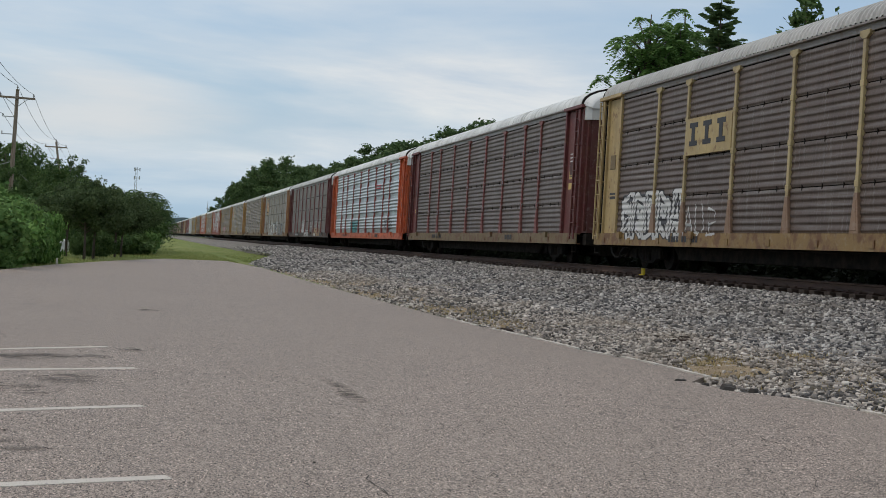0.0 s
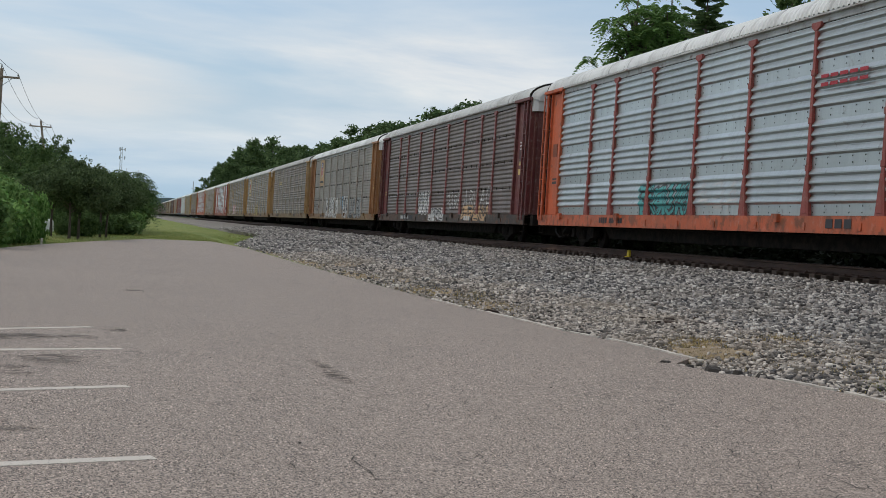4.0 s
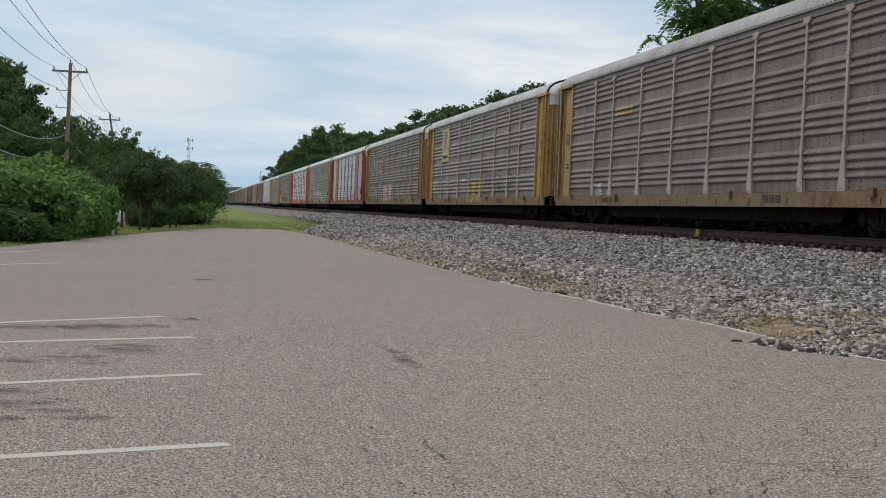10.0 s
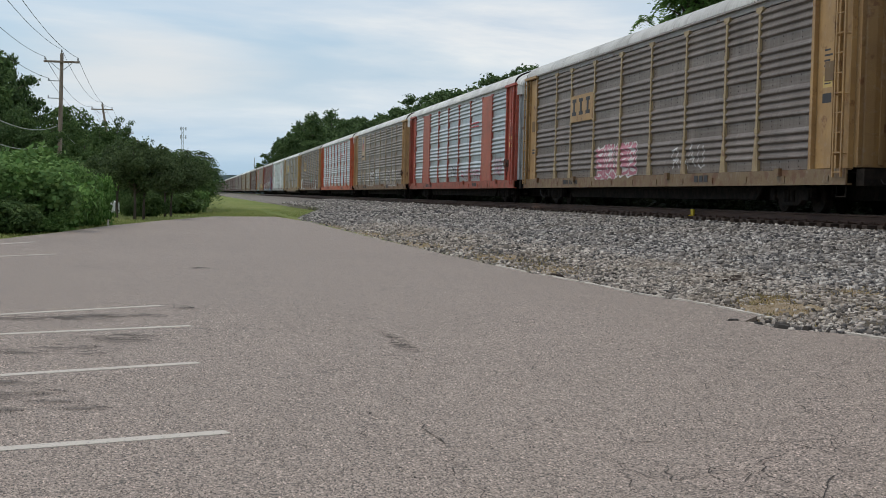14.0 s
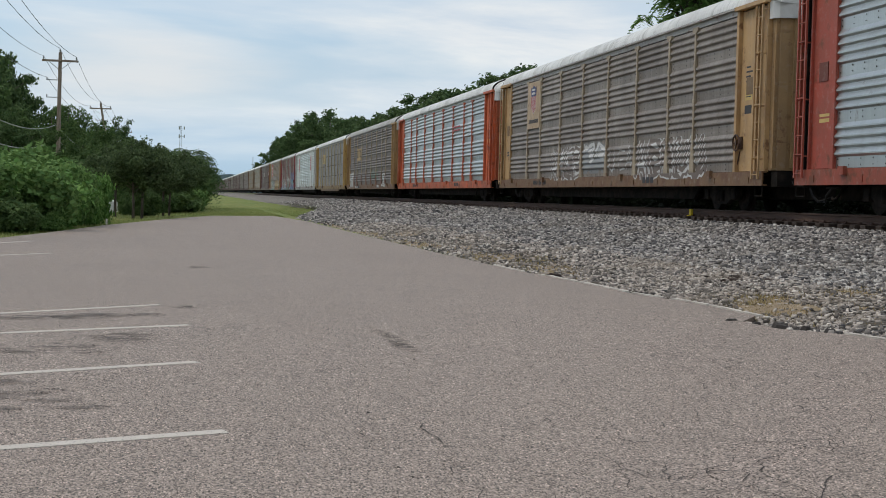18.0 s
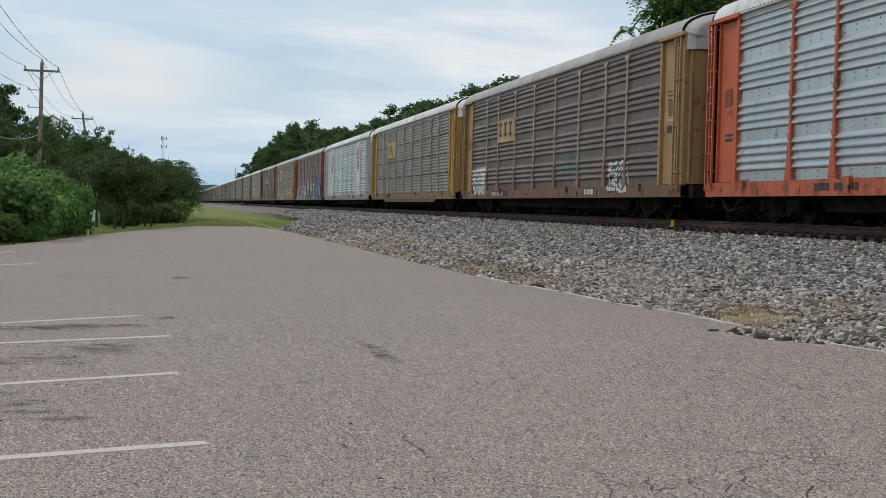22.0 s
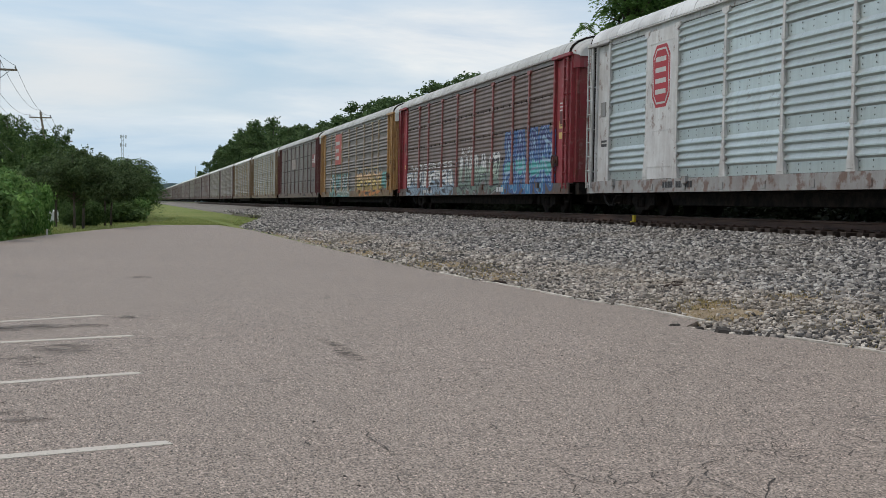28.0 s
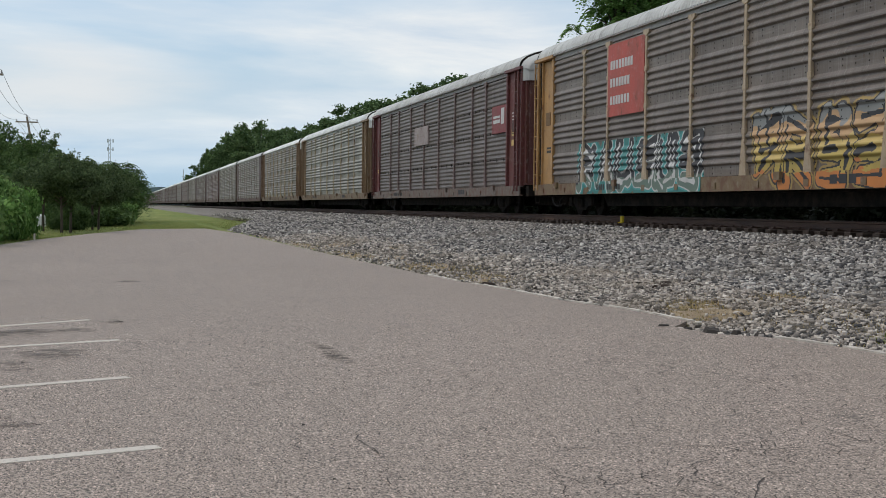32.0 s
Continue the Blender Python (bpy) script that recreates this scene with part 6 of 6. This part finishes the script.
for m, x, y, a, s in (((tm, cm), -2.40, 57.7, 0.3, 0.88), ((tm2, cm2), -2.05, 58.3, 1.7, 0.86), ((tm2, cm2), -1.30, 65.2, 0.9, 0.80), ((tm, cm), -1.02, 65.8, 2.2, 0.82), ((tm2, cm2), -0.43, 77.7, 4.0, 0.86), ((tm2, cm2), -3.35, 61.5, 3.0, 0.88)):
    make_tree(*m, (x, y, -0.06), "small dark ornamental tree on the grass", "ornamental trees on the grass", a, s)
for x, y, s, h, k in ((-2.55, 63.6, 0.42, 0.62, 2), (-1.95, 64.2, 0.45, 0.6, 2), (-3.25, 73.2, 0.55, 0.75, 2), (-2.5, 73.8, 0.75, 0.8, 2), (-1.8, 72, 0.6, 0.7, 2), (-0.69, 81.1, 0.8, 1.35, 0), (-1.65, 84.9, 1.5, 1.5, 2), (-2.07, 83, 1.4, 1.4, 2), (-2.31, 88.8, 1.6, 1.8, 2), (-0.45, 93.6, 0.8, 1.2, 0), (-1.36, 75.3, 1.1, 0.8, 2), (-1.11, 79.1, 1.0, 0.95, 2), (-2.53, 95.5, 1.8, 2.2, 2), (-0.86, 102.3, 1.2, 2.0, 2),
                      (-3.69, 81.1, 1.2, 1.3, 2), (-5.71, 79.1, 2.0, 2.0, 2)):
    make_bush(k, (x, y, -0.05), (s, 0.85 * h), "dark green shrub in the hedge beyond the grass", "hedge beyond the grass")

tm, cm = frond_tree_parts(4.4, 1.5, 33, LEAF_DARK, 1.0, 0.10, 12, 0.2, 11)
for x, y, a, s in ((0.45, 92.0, 0.4, 1.0), (0.95, 96.0, 2.0, 0.85), (-0.35, 90.0, 1.1, 1.0)):
    make_tree(tm, cm, (x, y, -0.06), "tall arching green shrub at the end of the hedge", "hedge beyond the grass", a, s, "shrub", "shrub")

# Wood on the left
for az, el, d, k, w in ((-8.94, 6.01, 108, 0, 1.0), (-8.3, 5.97, 104, 1, 0.9), (-7.6, 5.7, 108, 3, 0.8), (-7.0, 4.4, 112, 1, 0.7), (-5.78, 3.4, 118, 2, 1.0), (-5.05, 3.64, 140, 0, 0.9), (-4.41, 3.15, 135, 1, 1.0), (-3.82, 2.81, 130, 2, 1.0),
                        (-3.14, 3.2, 165, 1, 0.85), (-2.45, 2.25, 150, 0, 1.0), (-1.87, 2.0, 150, 1, 1.0), (-1.28, 1.95, 140, 0, 0.9), (-0.99, 1.65, 135, 3, 0.9), (-0.5, 1.6, 125, 1, 0.7), (-0.06, 1.45, 120, 3, 0.5), (-8.24, 4.3, 90, 2, 0.9), (-7.25, 3.2, 84, 1, 1.1),
                        (-6.17, 2.62, 88, 0, 1.1), (-5.1, 2.42, 100, 1, 1.1), (-4.41, 2.13, 98, 2, 1.1), (-3.63, 2.04, 100, 0, 1.1), (-2.85, 1.94, 108, 1, 1.0), (-2.06, 1.94, 108, 2, 1.0), (-1.08, 1.84, 112, 0, 0.9)):
    sky_tree(az, el, d, k, "large dark leafy tree in the wood beyond the car park", "wood beyond the car park", w)

# Unseen trees added along and behind the car park to dim the train's lower sides
for k in range(15):
    x, y = -19.0 - 3.0 * vr.random(), 26.0 - 5.6 * k
    make_tree(*BROAD[k % 4], (x, y, -0.06), "large leafy tree in the wood along the car park", "wood beyond the car park", vr.random() * 6.28, 1.0 + 0.2 * vr.random())

# Far wooded hills, with aerial haze mixed into their leaf colour
b = Build()
hx_ = [(-2600 + 65 * i) for i in range(81)]
for row in range(5):
    for i, x in enumerate(hx_):
        hgt = 24 + 4 * math.sin(x / 310.0 + 1.0) + 2.5 * math.sin(x / 97.0) + 1.2 * math.sin(x / 29.0)
        b.v.append((x, 1900 + 130 * row, -2 + hgt * (0, 0.45, 0.8, 1.0, 0.9)[row] + 3 * math.sin(x * 0.9 + row * 2.1)))
for row in range(4):
    for i in range(80):
        a = row * 81 + i
        b.f.append((a, a + 1, a + 82, a + 81))
        b.m.append(0)
tagged(new("far_hills", b.mesh("far_hills", LEAF_FAR)), "distant wooded hills, coloured haze-blue, at the end of the line", "hills", kind="structure")
# ---- utility poles and wires ----
def pole(at, h, lean=(0, 0), arm=2.4, label="tall wooden utility pole with a crossarm and wires"):
    p = empty("utility_pole", at, label, "utility pole", "utility poles")
    b = Build()
    b.tube([(0, 0, -0.4), (lean[0] * 0.5, lean[1] * 0.5, h * 0.5), (lean[0], lean[1], h - 0.25)], [0.16, 0.145, 0.115], 10)
    part("post", b.mesh("post", POLE_WOOD), p)
    b = Build()
    b.box(lean[0] - arm / 2, lean[0] + arm / 2, lean[1] - 0.20, lean[1] - 0.08, h - 0.92, h - 0.78)
    part("crossarm", b.mesh("crossarm", POLE_WOOD, bevel=0.01), p)
    for sx in (-1, 1):
        b = Build()
        b.tube([(lean[0] + sx * 0.75, lean[1] - 0.2, h - 0.9), (lean[0] + sx * 0.08, lean[1] - 0.15, h - 1.45)], 0.022, 5)
        part("brace", b.mesh("brace", GALV), p)
    for dx, z in ((-arm / 2 + 0.1, h - 0.78), (arm / 2 - 0.1, h - 0.78), (0.0, h - 0.25)):
        b = Build()
        b.tube([(lean[0] + dx, lean[1] - 0.14, z), (lean[0] + dx, lean[1] - 0.14, z + 0.12), (lean[0] + dx, lean[1] - 0.14, z + 0.24)], [0.03, 0.06, 0.035], 8)
        part("insulator", b.mesh("insulator", PORCELAIN), p)
    for z in (h - 2.2, h - 3.4):
        b = Build()
        b.box(lean[0] * 0.8 - 0.9, lean[0] * 0.8 + 0.02, -0.03, 0.03, z, z + 0.06)
        b.tube([(lean[0] * 0.8 - 0.85, 0, z), (lean[0] * 0.8 - 0.85, 0, z + 0.22)], 0.045, 6)
        part("bracket", b.mesh("bracket", GALV), p)
    return p


POLES = [((-8.0, 34.0, 0), 10.8, (0, 0)), ((-9.15, 95.6, 0), 10.8, (0.1, 0)), ((-8.5, 155.7, 0), 11.1, (-1.75, 0)), ((-11.0, 224.7, 0), 11.4, (0.1, 0))]
for k, (at, h, lean) in enumerate(POLES):
    pole(at, h, lean, label="leaning wooden utility pole with a crossarm and wires" if k == 2 else "tall wooden utility pole with a crossarm and wires")


def wire(a, b, sag, r, label, material=WIRE):
    w = Build()
    pts = []
    for k in range(17):
        u = k / 16
        q = Vector(a).lerp(Vector(b), u)
        q.z -= sag * 4 * u * (1 - u)
        pts.append(tuple(q))
    w.tube(pts, r, 5)
    return tagged(new("overhead_wire", w.mesh("overhead_wire", material)), label, "wire", "overhead wires")


for (a0, h0, l0), (a1, h1, l1) in zip(POLES, POLES[1:]):
    for dx, dz in ((-1.1, -0.55), (1.1, -0.55), (0, 0.0)):
        wire((a0[0] + l0[0] + dx, a0[1] - 0.14, h0 + dz), (a1[0] + l1[0] + dx, a1[1] - 0.14, h1 + dz), 1.0, 0.014, "thin black overhead power wire")
    wire((a0[0] + l0[0] * 0.8 - 0.85, a0[1], h0 - 2.0), (a1[0] + l1[0] * 0.8 - 0.85, a1[1], h1 - 2.0), 0.9, 0.014, "thin black overhead power wire")
    wire((a0[0] - 0.2, a0[1], h0 - 5.2), (a1[0] - 0.2, a1[1], h1 - 5.3), 1.3, 0.03, "thick grey telephone cable between the poles", PALE_WIRE)
    wire((a0[0] - 0.2, a0[1], h0 - 6.0), (a1[0] - 0.2, a1[1], h1 - 6.3), 1.5, 0.03, "thick grey telephone cable between the poles", PALE_WIRE)

# Radio tower and a far mast
tw = empty("radio_tower", (-7.2, 899.0, 0), "far grey lattice radio tower with antennas", "tower")
b = Build()
for k in range(4):
    a = k * 1.5708 + 0.785
    b.tube([(1.6 * math.cos(a), 1.6 * math.sin(a), 0), (0.7 * math.cos(a), 0.7 * math.sin(a), 44)], 0.14, 5)
for j in range(16):
    z0, z1 = j * 2.75, (j + 1) * 2.75
    for k in range(4):
        a0_, a1_ = k * 1.5708 + 0.785, (k + 1) * 1.5708 + 0.785
        r0, r1 = 1.6 - 0.9 * z0 / 44, 1.6 - 0.9 * z1 / 44
        b.tube([(r0 * math.cos(a0_), r0 * math.sin(a0_), z0), (r1 * math.cos(a1_), r1 * math.sin(a1_), z1)], 0.06, 4)
part("lattice", b.mesh("lattice", GALV), tw)
for z in (36.0, 41.5):
    b = Build()
    for k in range(3):
        a = k * 2.094
        b.box(2.2 * math.cos(a) - 0.35, 2.2 * math.cos(a) + 0.35, 2.2 * math.sin(a) - 0.35, 2.2 * math.sin(a) + 0.35, z, z + 2.2)
        b.tube([(0, 0, z + 1), (2.2 * math.cos(a), 2.2 * math.sin(a), z + 1)], 0.12, 4)
    part("antenna_ring", b.mesh("antenna_ring", GALV), tw)
mast = empty("signal_mast", (31.5, 699.0, 0), "far thin grey mast with a short crossbar", "mast")
b = Build()
b.tube([(0, 0, 0), (0, 0, 19.5)], [0.25, 0.15], 6)
part("shaft", b.mesh("shaft", GALV), mast)
b = Build()
b.box(-0.9, 0.9, -0.1, 0.1, 15.5, 15.8)
part("crossbar", b.mesh("crossbar", GALV), mast)

# Parked white car beyond the bushes
wc = empty("parked_car", (-5.75, 66.5, -0.30), "white car parked beyond the bushes", "car")
b = Build()
b.prism([(-2.2, 0.35), (-2.2, 0.85), (-1.2, 0.98), (-0.7, 1.42), (0.9, 1.45), (1.7, 1.0), (2.2, 0.9), (2.25, 0.35)], 1, -0.85, 0.85)
part("body", b.mesh("body", WHITE_BODY, bevel=0.05), wc)
b = Build()
b.prism([(-1.05, 1.0), (-0.65, 1.36), (0.85, 1.38), (1.5, 1.02)], 1, -0.865, 0.865)
part("window", b.mesh("window", GLASS_DARK), wc)
b = Build()
b.prism([(0.33 * math.cos(k * 0.3927), 0.33 * math.sin(k * 0.3927)) for k in range(16)], 1, -0.1, 0.1)
wheel_me = b.mesh("wheel", RUBBER, bevel=0.02)
for x in (-1.35, 1.35):
    for y in (-0.8, 0.8):
        part("wheel", wheel_me, wc, (x, y, 0.33))

# White post by the bush
b = Build()
b.box(-0.03, 0.03, -0.03, 0.03, -0.1, 0.24)
ob = tagged(new("marker_post", b.mesh("marker_post", LINE_PAINT, bevel=0.01)), "short white marker post in the grass", "post")
ob.location = (-2.75, 45.5, -0.05)

# ---- details on the ground ----
def blob_patch(name, at, rx, ry, material, z, label, category, seed, n=40, kind="structure", lift=0.02, turn=0.0):
    """An uneven low patch lying on the ground."""
    b = Build()
    r = random.Random(seed)
    ph = [r.uniform(0, 6.28) for _ in range(6)]
    rings = 5
    b.v.append((0, 0, lift + (float(bed_z(at[0])) if lift else 0.0)))
    for q in range(1, rings + 1):
        for k in range(n):
            a = 6.2832 * k / n
            w = 1 + 0.22 * math.sin(2 * a + ph[0]) + 0.16 * math.sin(5 * a + ph[1]) + 0.13 * math.sin(9 * a + ph[2]) + 0.09 * math.sin(17 * a + ph[3])
            u = q / rings
            b.v.append((rx * w * u * math.cos(a), ry * w * u * math.sin(a), lift * (1 - u ** 2) + (0.004 if q < rings else -0.01) + (float(bed_z(at[0] + rx * w * u * math.cos(a))) if lift else 0.0)))
    for k in range(n):
        b.add([], [])
        b.f.append((0, 1 + k, 1 + (k + 1) % n))
        b.m.append(0)
        for q in range(rings - 1):
            i0 = 1 + q * n
            b.f.append((i0 + k, i0 + n + k, i0 + n + (k + 1) % n, i0 + (k + 1) % n))
            b.m.append(0)
    ob = tagged(new(name, b.mesh(name, material, smooth=True)), label, category, kind=kind)
    ob.location, ob.rotation_euler = (*at, z), (0, 0, turn)
    return ob


for i, (x, y, rx, ry) in enumerate(PATCHES):
    blob_patch("soil_patch", (x, y), rx, ry, SOIL, 0.0, "dry sandy soil patch at the edge of the gravel", "soil", 60 + i, lift=0.038 if i < 1 else 0.018)


def tufts(name, spots, count, h, material, seed, label, category):
    r = np.random.default_rng(seed)
    sp = np.array(spots)
    k = r.integers(0, len(sp), count)
    x = sp[k, 0] + r.normal(size=count) * sp[k, 2]
    y = sp[k, 1] + r.normal(size=count) * sp[k, 3]
    off = np.ones(len(x), bool)
    for (x0, y0), (x1, y1) in zip(LOT, LOT[1:] + LOT[:1]):
        cross = ((y0 > y) != (y1 > y)) & (x < (x1 - x0) * (y - y0) / (y1 - y0 + 1e-9) + x0)
        off ^= cross
    x, y, count = x[off], y[off], int(off.sum())
    z = np.where(x > 4.8, bed_z(x), -0.06)
    a = r.random(count) * 6.28
    hh = h * (0.4 + 0.9 * r.random(count))
    bend = hh * (0.3 + 0.8 * r.random(count))
    wv = 0.004 + 0.03 * h + 0.00012 * y
    dx, dy = np.cos(a), np.sin(a)
    base = np.stack([x, y, z], 1)
    side = np.stack([-dy, dx, 0 * a], 1) * wv[:, None]
    top = base + np.stack([dx * bend, dy * bend, hh], 1)
    v = np.stack([base - side, base + side, top + side * 0.2, top - side * 0.2], 1).reshape(-1, 3)
    return tagged(new(name, soup(name, v, np.arange(4 * count).reshape(-1, 4), material)), label, category, kind="stuff")


tufts("dry_grass", [(6.42, 13.9, 0.2, 0.4), (6.75, 14.9, 0.2, 0.3), (7.9, 14.6, 0.4, 0.4), (6.1, 22, 0.3, 1.2), (6.0, 26.8, 0.3, 1.5), (6.5, 24.4, 0.3, 0.8), (5.8, 33.4, 0.3, 2), (5.6, 42, 0.3, 3), (7.3, 12.2, 0.4, 0.7), (7.0, 11, 0.3, 0.5), (5.4, 52, 0.3, 4)],
      9000, 0.045, STRAW, 4, "tufts of dry straw-coloured grass", "dry grass")
tufts("grass", [(-2.0, 62, 1.6, 8), (1.5, 76, 2.5, 4), (5.0, 84, 2.5, 8), (2.0, 95, 3, 12), (6.5, 75, 1.2, 8), (-4.0, 50, 1.0, 4), (0, 72, 2, 3), (3.5, 71, 1.5, 3), (-2.4, 50, 0.8, 4), (-4.8, 38.5, 0.5, 2.5)], 20000, 0.055, BLADE, 5, "green and yellowing mown grass", "grass")

tufts("grass", [(6.75, 10.4, 0.14, 0.22), (6.7, 9.6, 0.12, 0.3)], 900, 0.05, BLADE, 6, "small clump of yellowing grass at the gravel edge", "grass")

# Broken asphalt and wood at the gravel's edge
def chunk(at, size, material, label, category, seed, turn=0.0):
    r = random.Random(seed)
    b = Build()
    n = 9
    o = [(size[0] / 2 * (0.6 + 0.55 * r.random()) * math.cos(6.2832 * k / n), size[1] / 2 * (0.6 + 0.55 * r.random()) * math.sin(6.2832 * k / n)) for k in range(n)]
    b.v = [(x, y, -0.02) for x, y in o] + [(x * 0.72, y * 0.72, size[2] * r.uniform(0.35, 1.0)) for x, y in o] + [(0, 0, size[2] * r.uniform(0.7, 1.1))]
    b.f = [(k, (k + 1) % n, n + (k + 1) % n, n + k) for k in range(n)] + [(n + k, n + (k + 1) % n, 2 * n) for k in range(n)] + [tuple(range(n))[::-1]]
    b.m = [0] * len(b.f)
    ob = tagged(new("rubble", b.mesh("rubble", material)), label, category, "rubble at the gravel edge")
    ob.location, ob.rotation_euler = (*at, float(bed_z(at[0])) if at[0] > 6.05 else 0.0), (0.08 * r.random(), 0.1 * r.random(), turn)
    return ob


for i, (x, y, sx, sy, sz) in enumerate(((5.72, 12.1, 0.20, 0.22, 0.05), (5.50, 12.8, 0.22, 0.12, 0.02), (5.64, 12.5, 0.12, 0.10, 0.02), (5.92, 12.0, 0.11, 0.12, 0.03), (6.05, 11.75, 0.16, 0.12, 0.03), (6.45, 11.3, 0.12, 0.14, 0.04), (6.9, 11.7, 0.14, 0.12, 0.05), (6.2, 12.5, 0.12, 0.12, 0.03), (6.6, 12.4, 0.12, 0.14, 0.04))):
    chunk((x, y), (sx, sy, sz), CRACK, "dark broken lump of asphalt at the gravel edge", "rubble", 80 + i, 0.5 * i)
for i, (x, y, sx, sy, sz, tn) in enumerate(((7.42, 18.1, 0.42, 0.14, 0.05, 0.1), (7.6, 17.6, 0.34, 0.14, 0.06, 0.3), (7.40, 17.2, 0.46, 0.16, 0.06, -0.2), (7.3, 16.6, 0.40, 0.12, 0.05, 0.2), (7.2, 16.1, 0.24, 0.14, 0.04, -0.2), (7.68, 16.7, 0.22, 0.12, 0.07, -0.5), (5.7, 20.3, 0.3, 0.12, 0.03, 0.2), (7.0, 17.7, 0.30, 0.10, 0.04, 0.3), (7.95, 17.5, 0.2, 0.1, 0.06, 0.2))):
    chunk((x, y), (sx, sy, sz), TIE_WOOD, "dark rotten piece of old tie on the gravel", "wood scrap", 90 + i, tn)

# Oil stains and cracks on the asphalt
for i, (x, y, rx, ry, tn) in enumerate(((-1.0, 12.7, 0.32, 0.22, 0), (-0.8, 12.9, 0.2, 0.16, 0), (-1.5, 12.6, 0.4, 0.2, 0), (-0.7, 9.95, 0.12, 0.12, 0), (-0.9, 10.3, 0.2, 0.16, 0), (-0.5, 10.9, 0.25, 0.3, 0.3), (-0.79, 8.02, 0.09, 0.08, 0.2), (-0.72, 7.7, 0.11, 0.09, 0),
                                        (-1.0, 7.9, 0.16, 0.15, 0), (-0.95, 7.35, 0.08, 0.08, 0), (1.66, 11.3, 0.06, 0.5, 0.10), (1.68, 10.4, 0.06, 0.4, 0.1), (-1.2, 8.4, 0.2, 0.12, 0), (-0.6, 7.45, 0.14, 0.08, 0), (-1.2, 10.0, 0.2, 0.12, 0), (-0.4, 12.95, 0.16, 0.12, 0), (-0.07, 13.8, 0.10, 0.12, 0), (0.13, 21.0, 0.12, 0.2, 0))):
    blob_patch("oil_stain", (x, y), rx * 1.5, ry * 1.5, OIL, 0.003, "dark oil stain on the asphalt", "stain", 120 + i, lift=0.0, turn=tn)


def crack(pts, w, seed):
    r = random.Random(seed)
    fine = []
    for (x0, y0), (x1, y1) in zip(pts, pts[1:]):
        n = max(3, int(math.hypot(x1 - x0, y1 - y0) / 0.09))
        for k in range(n):
            u = k / n
            fine.append((x0 + (x1 - x0) * u + r.uniform(-0.022, 0.022), y0 + (y1 - y0) * u + r.uniform(-0.022, 0.022)))
    b = Build()
    for (x0, y0), (x1, y1) in zip(fine, fine[1:]):
        d = Vector((x1 - x0, y1 - y0))
        if d.length < 1e-4:
            continue
        q = Vector((-d.y, d.x)).normalized() * w * r.uniform(0.25, 1.0)
        b.add([(x0 - q.x, y0 - q.y, 0.005), (x0 + q.x, y0 + q.y, 0.005), (x1 + q.x, y1 + q.y, 0.005), (x1 - q.x, y1 - q.y, 0.005)], [(0, 1, 2, 3)])
    return tagged(new("asphalt_crack", b.mesh("asphalt_crack", CRACK)), "thin open crack in the asphalt", "crack", "asphalt cracks", "structure")


# a web of cracks where the asphalt has aged most
cr = random.Random(77)
NODES = {(i, j): (0.9 + 0.24 * i + cr.uniform(-0.09, 0.09), 3.4 + 0.42 * j + cr.uniform(-0.16, 0.16)) for i in range(19) for j in range(16)}
for (i, j), a in NODES.items():
    for di, dj in ((1, 0), (0, 1), (1, 1)):
        b_ = NODES.get((i + di, j + dj))
        if b_ and a[0] < 0.62 * a[1] and cr.random() < (0.62 if a[0] > 0.34 * a[1] else 0.20) * (1.0 if a[1] < 6.5 else 0.55) * (0.35 if di and dj else 1.0):
            crack([a, ((a[0] + b_[0]) / 2 + cr.uniform(-0.05, 0.05), (a[1] + b_[1]) / 2 + cr.uniform(-0.05, 0.05)), b_], 0.0026 + 0.0026 * cr.random() ** 2, 200 + 20 * i + j)
for i in range(18):
    x, y = cr.uniform(0.6, 4.2), cr.uniform(6, 12)
    pts, a = [(x, y)], cr.uniform(-0.5, 0.5)
    for _ in range(cr.randint(2, 5)):
        a += cr.uniform(-0.7, 0.7)
        x, y = x + 0.26 * math.cos(a), y + 0.26 * math.sin(a)
        pts.append((x, y))
    crack(pts, 0.0022, 400 + i)
crack([(0.2, 21.5), (0.5, 18), (0.75, 16.2), (0.95, 14.4), (1.1, 12.6), (1.35, 11.0)], 0.003, 300)
# small dark pebbles lying about
for i, (x, y) in enumerate(((0.92, 5.73), (0.95, 5.53), (1.63, 9.54), (1.55, 20.5), (0.75, 11.5), (2.6, 12.9), (0.98, 7.2), (3.4, 10.2))):
    chunk((x, y), (0.022, 0.03, 0.007), CRACK, "small dark clod on the asphalt", "clod", 500 + i)


# ---- the train runs ----
# seconds, and by how many metres the train lags behind an even pace
DRIFT = ((0.0, 0.12), (5.5, 0.18), (11.0, 0.21), (16.5, 0.12), (22.0, -0.02), (27.0, -0.10), (32.0, -0.28))


def motions():
    for n, car in TRAIN:
        y0 = 24.15 + PITCH * n
        walk(car, [(t, pose(TRACK_X, y0 - SPEED * t + d, RAIL_Z)) for t, d in DRIFT])
    # wheels roll while their car passes the car park
    for n, wheelset, along, dy in WHEELS:
        t0 = (24.15 + PITCH * n + along - 75) / SPEED
        f0, f1 = max(0, int(t0 * FPS)), min(int(32 * FPS), int((t0 + 62 / SPEED) * FPS))
        if f1 <= f0:
            continue
        step = math.degrees(SPEED / FPS / 0.385)
        rows = [(k / FPS, pose(0, dy, 0.365, step * (k - f0))) for k in range(f0, f1 + 1)]
        if f0 > 0:
            rows.insert(0, (0.0, rows[0][1]))
        if f1 < 32 * FPS:
            rows.append((32.0, rows[-1][1]))
        walk(wheelset, rows)


motions()
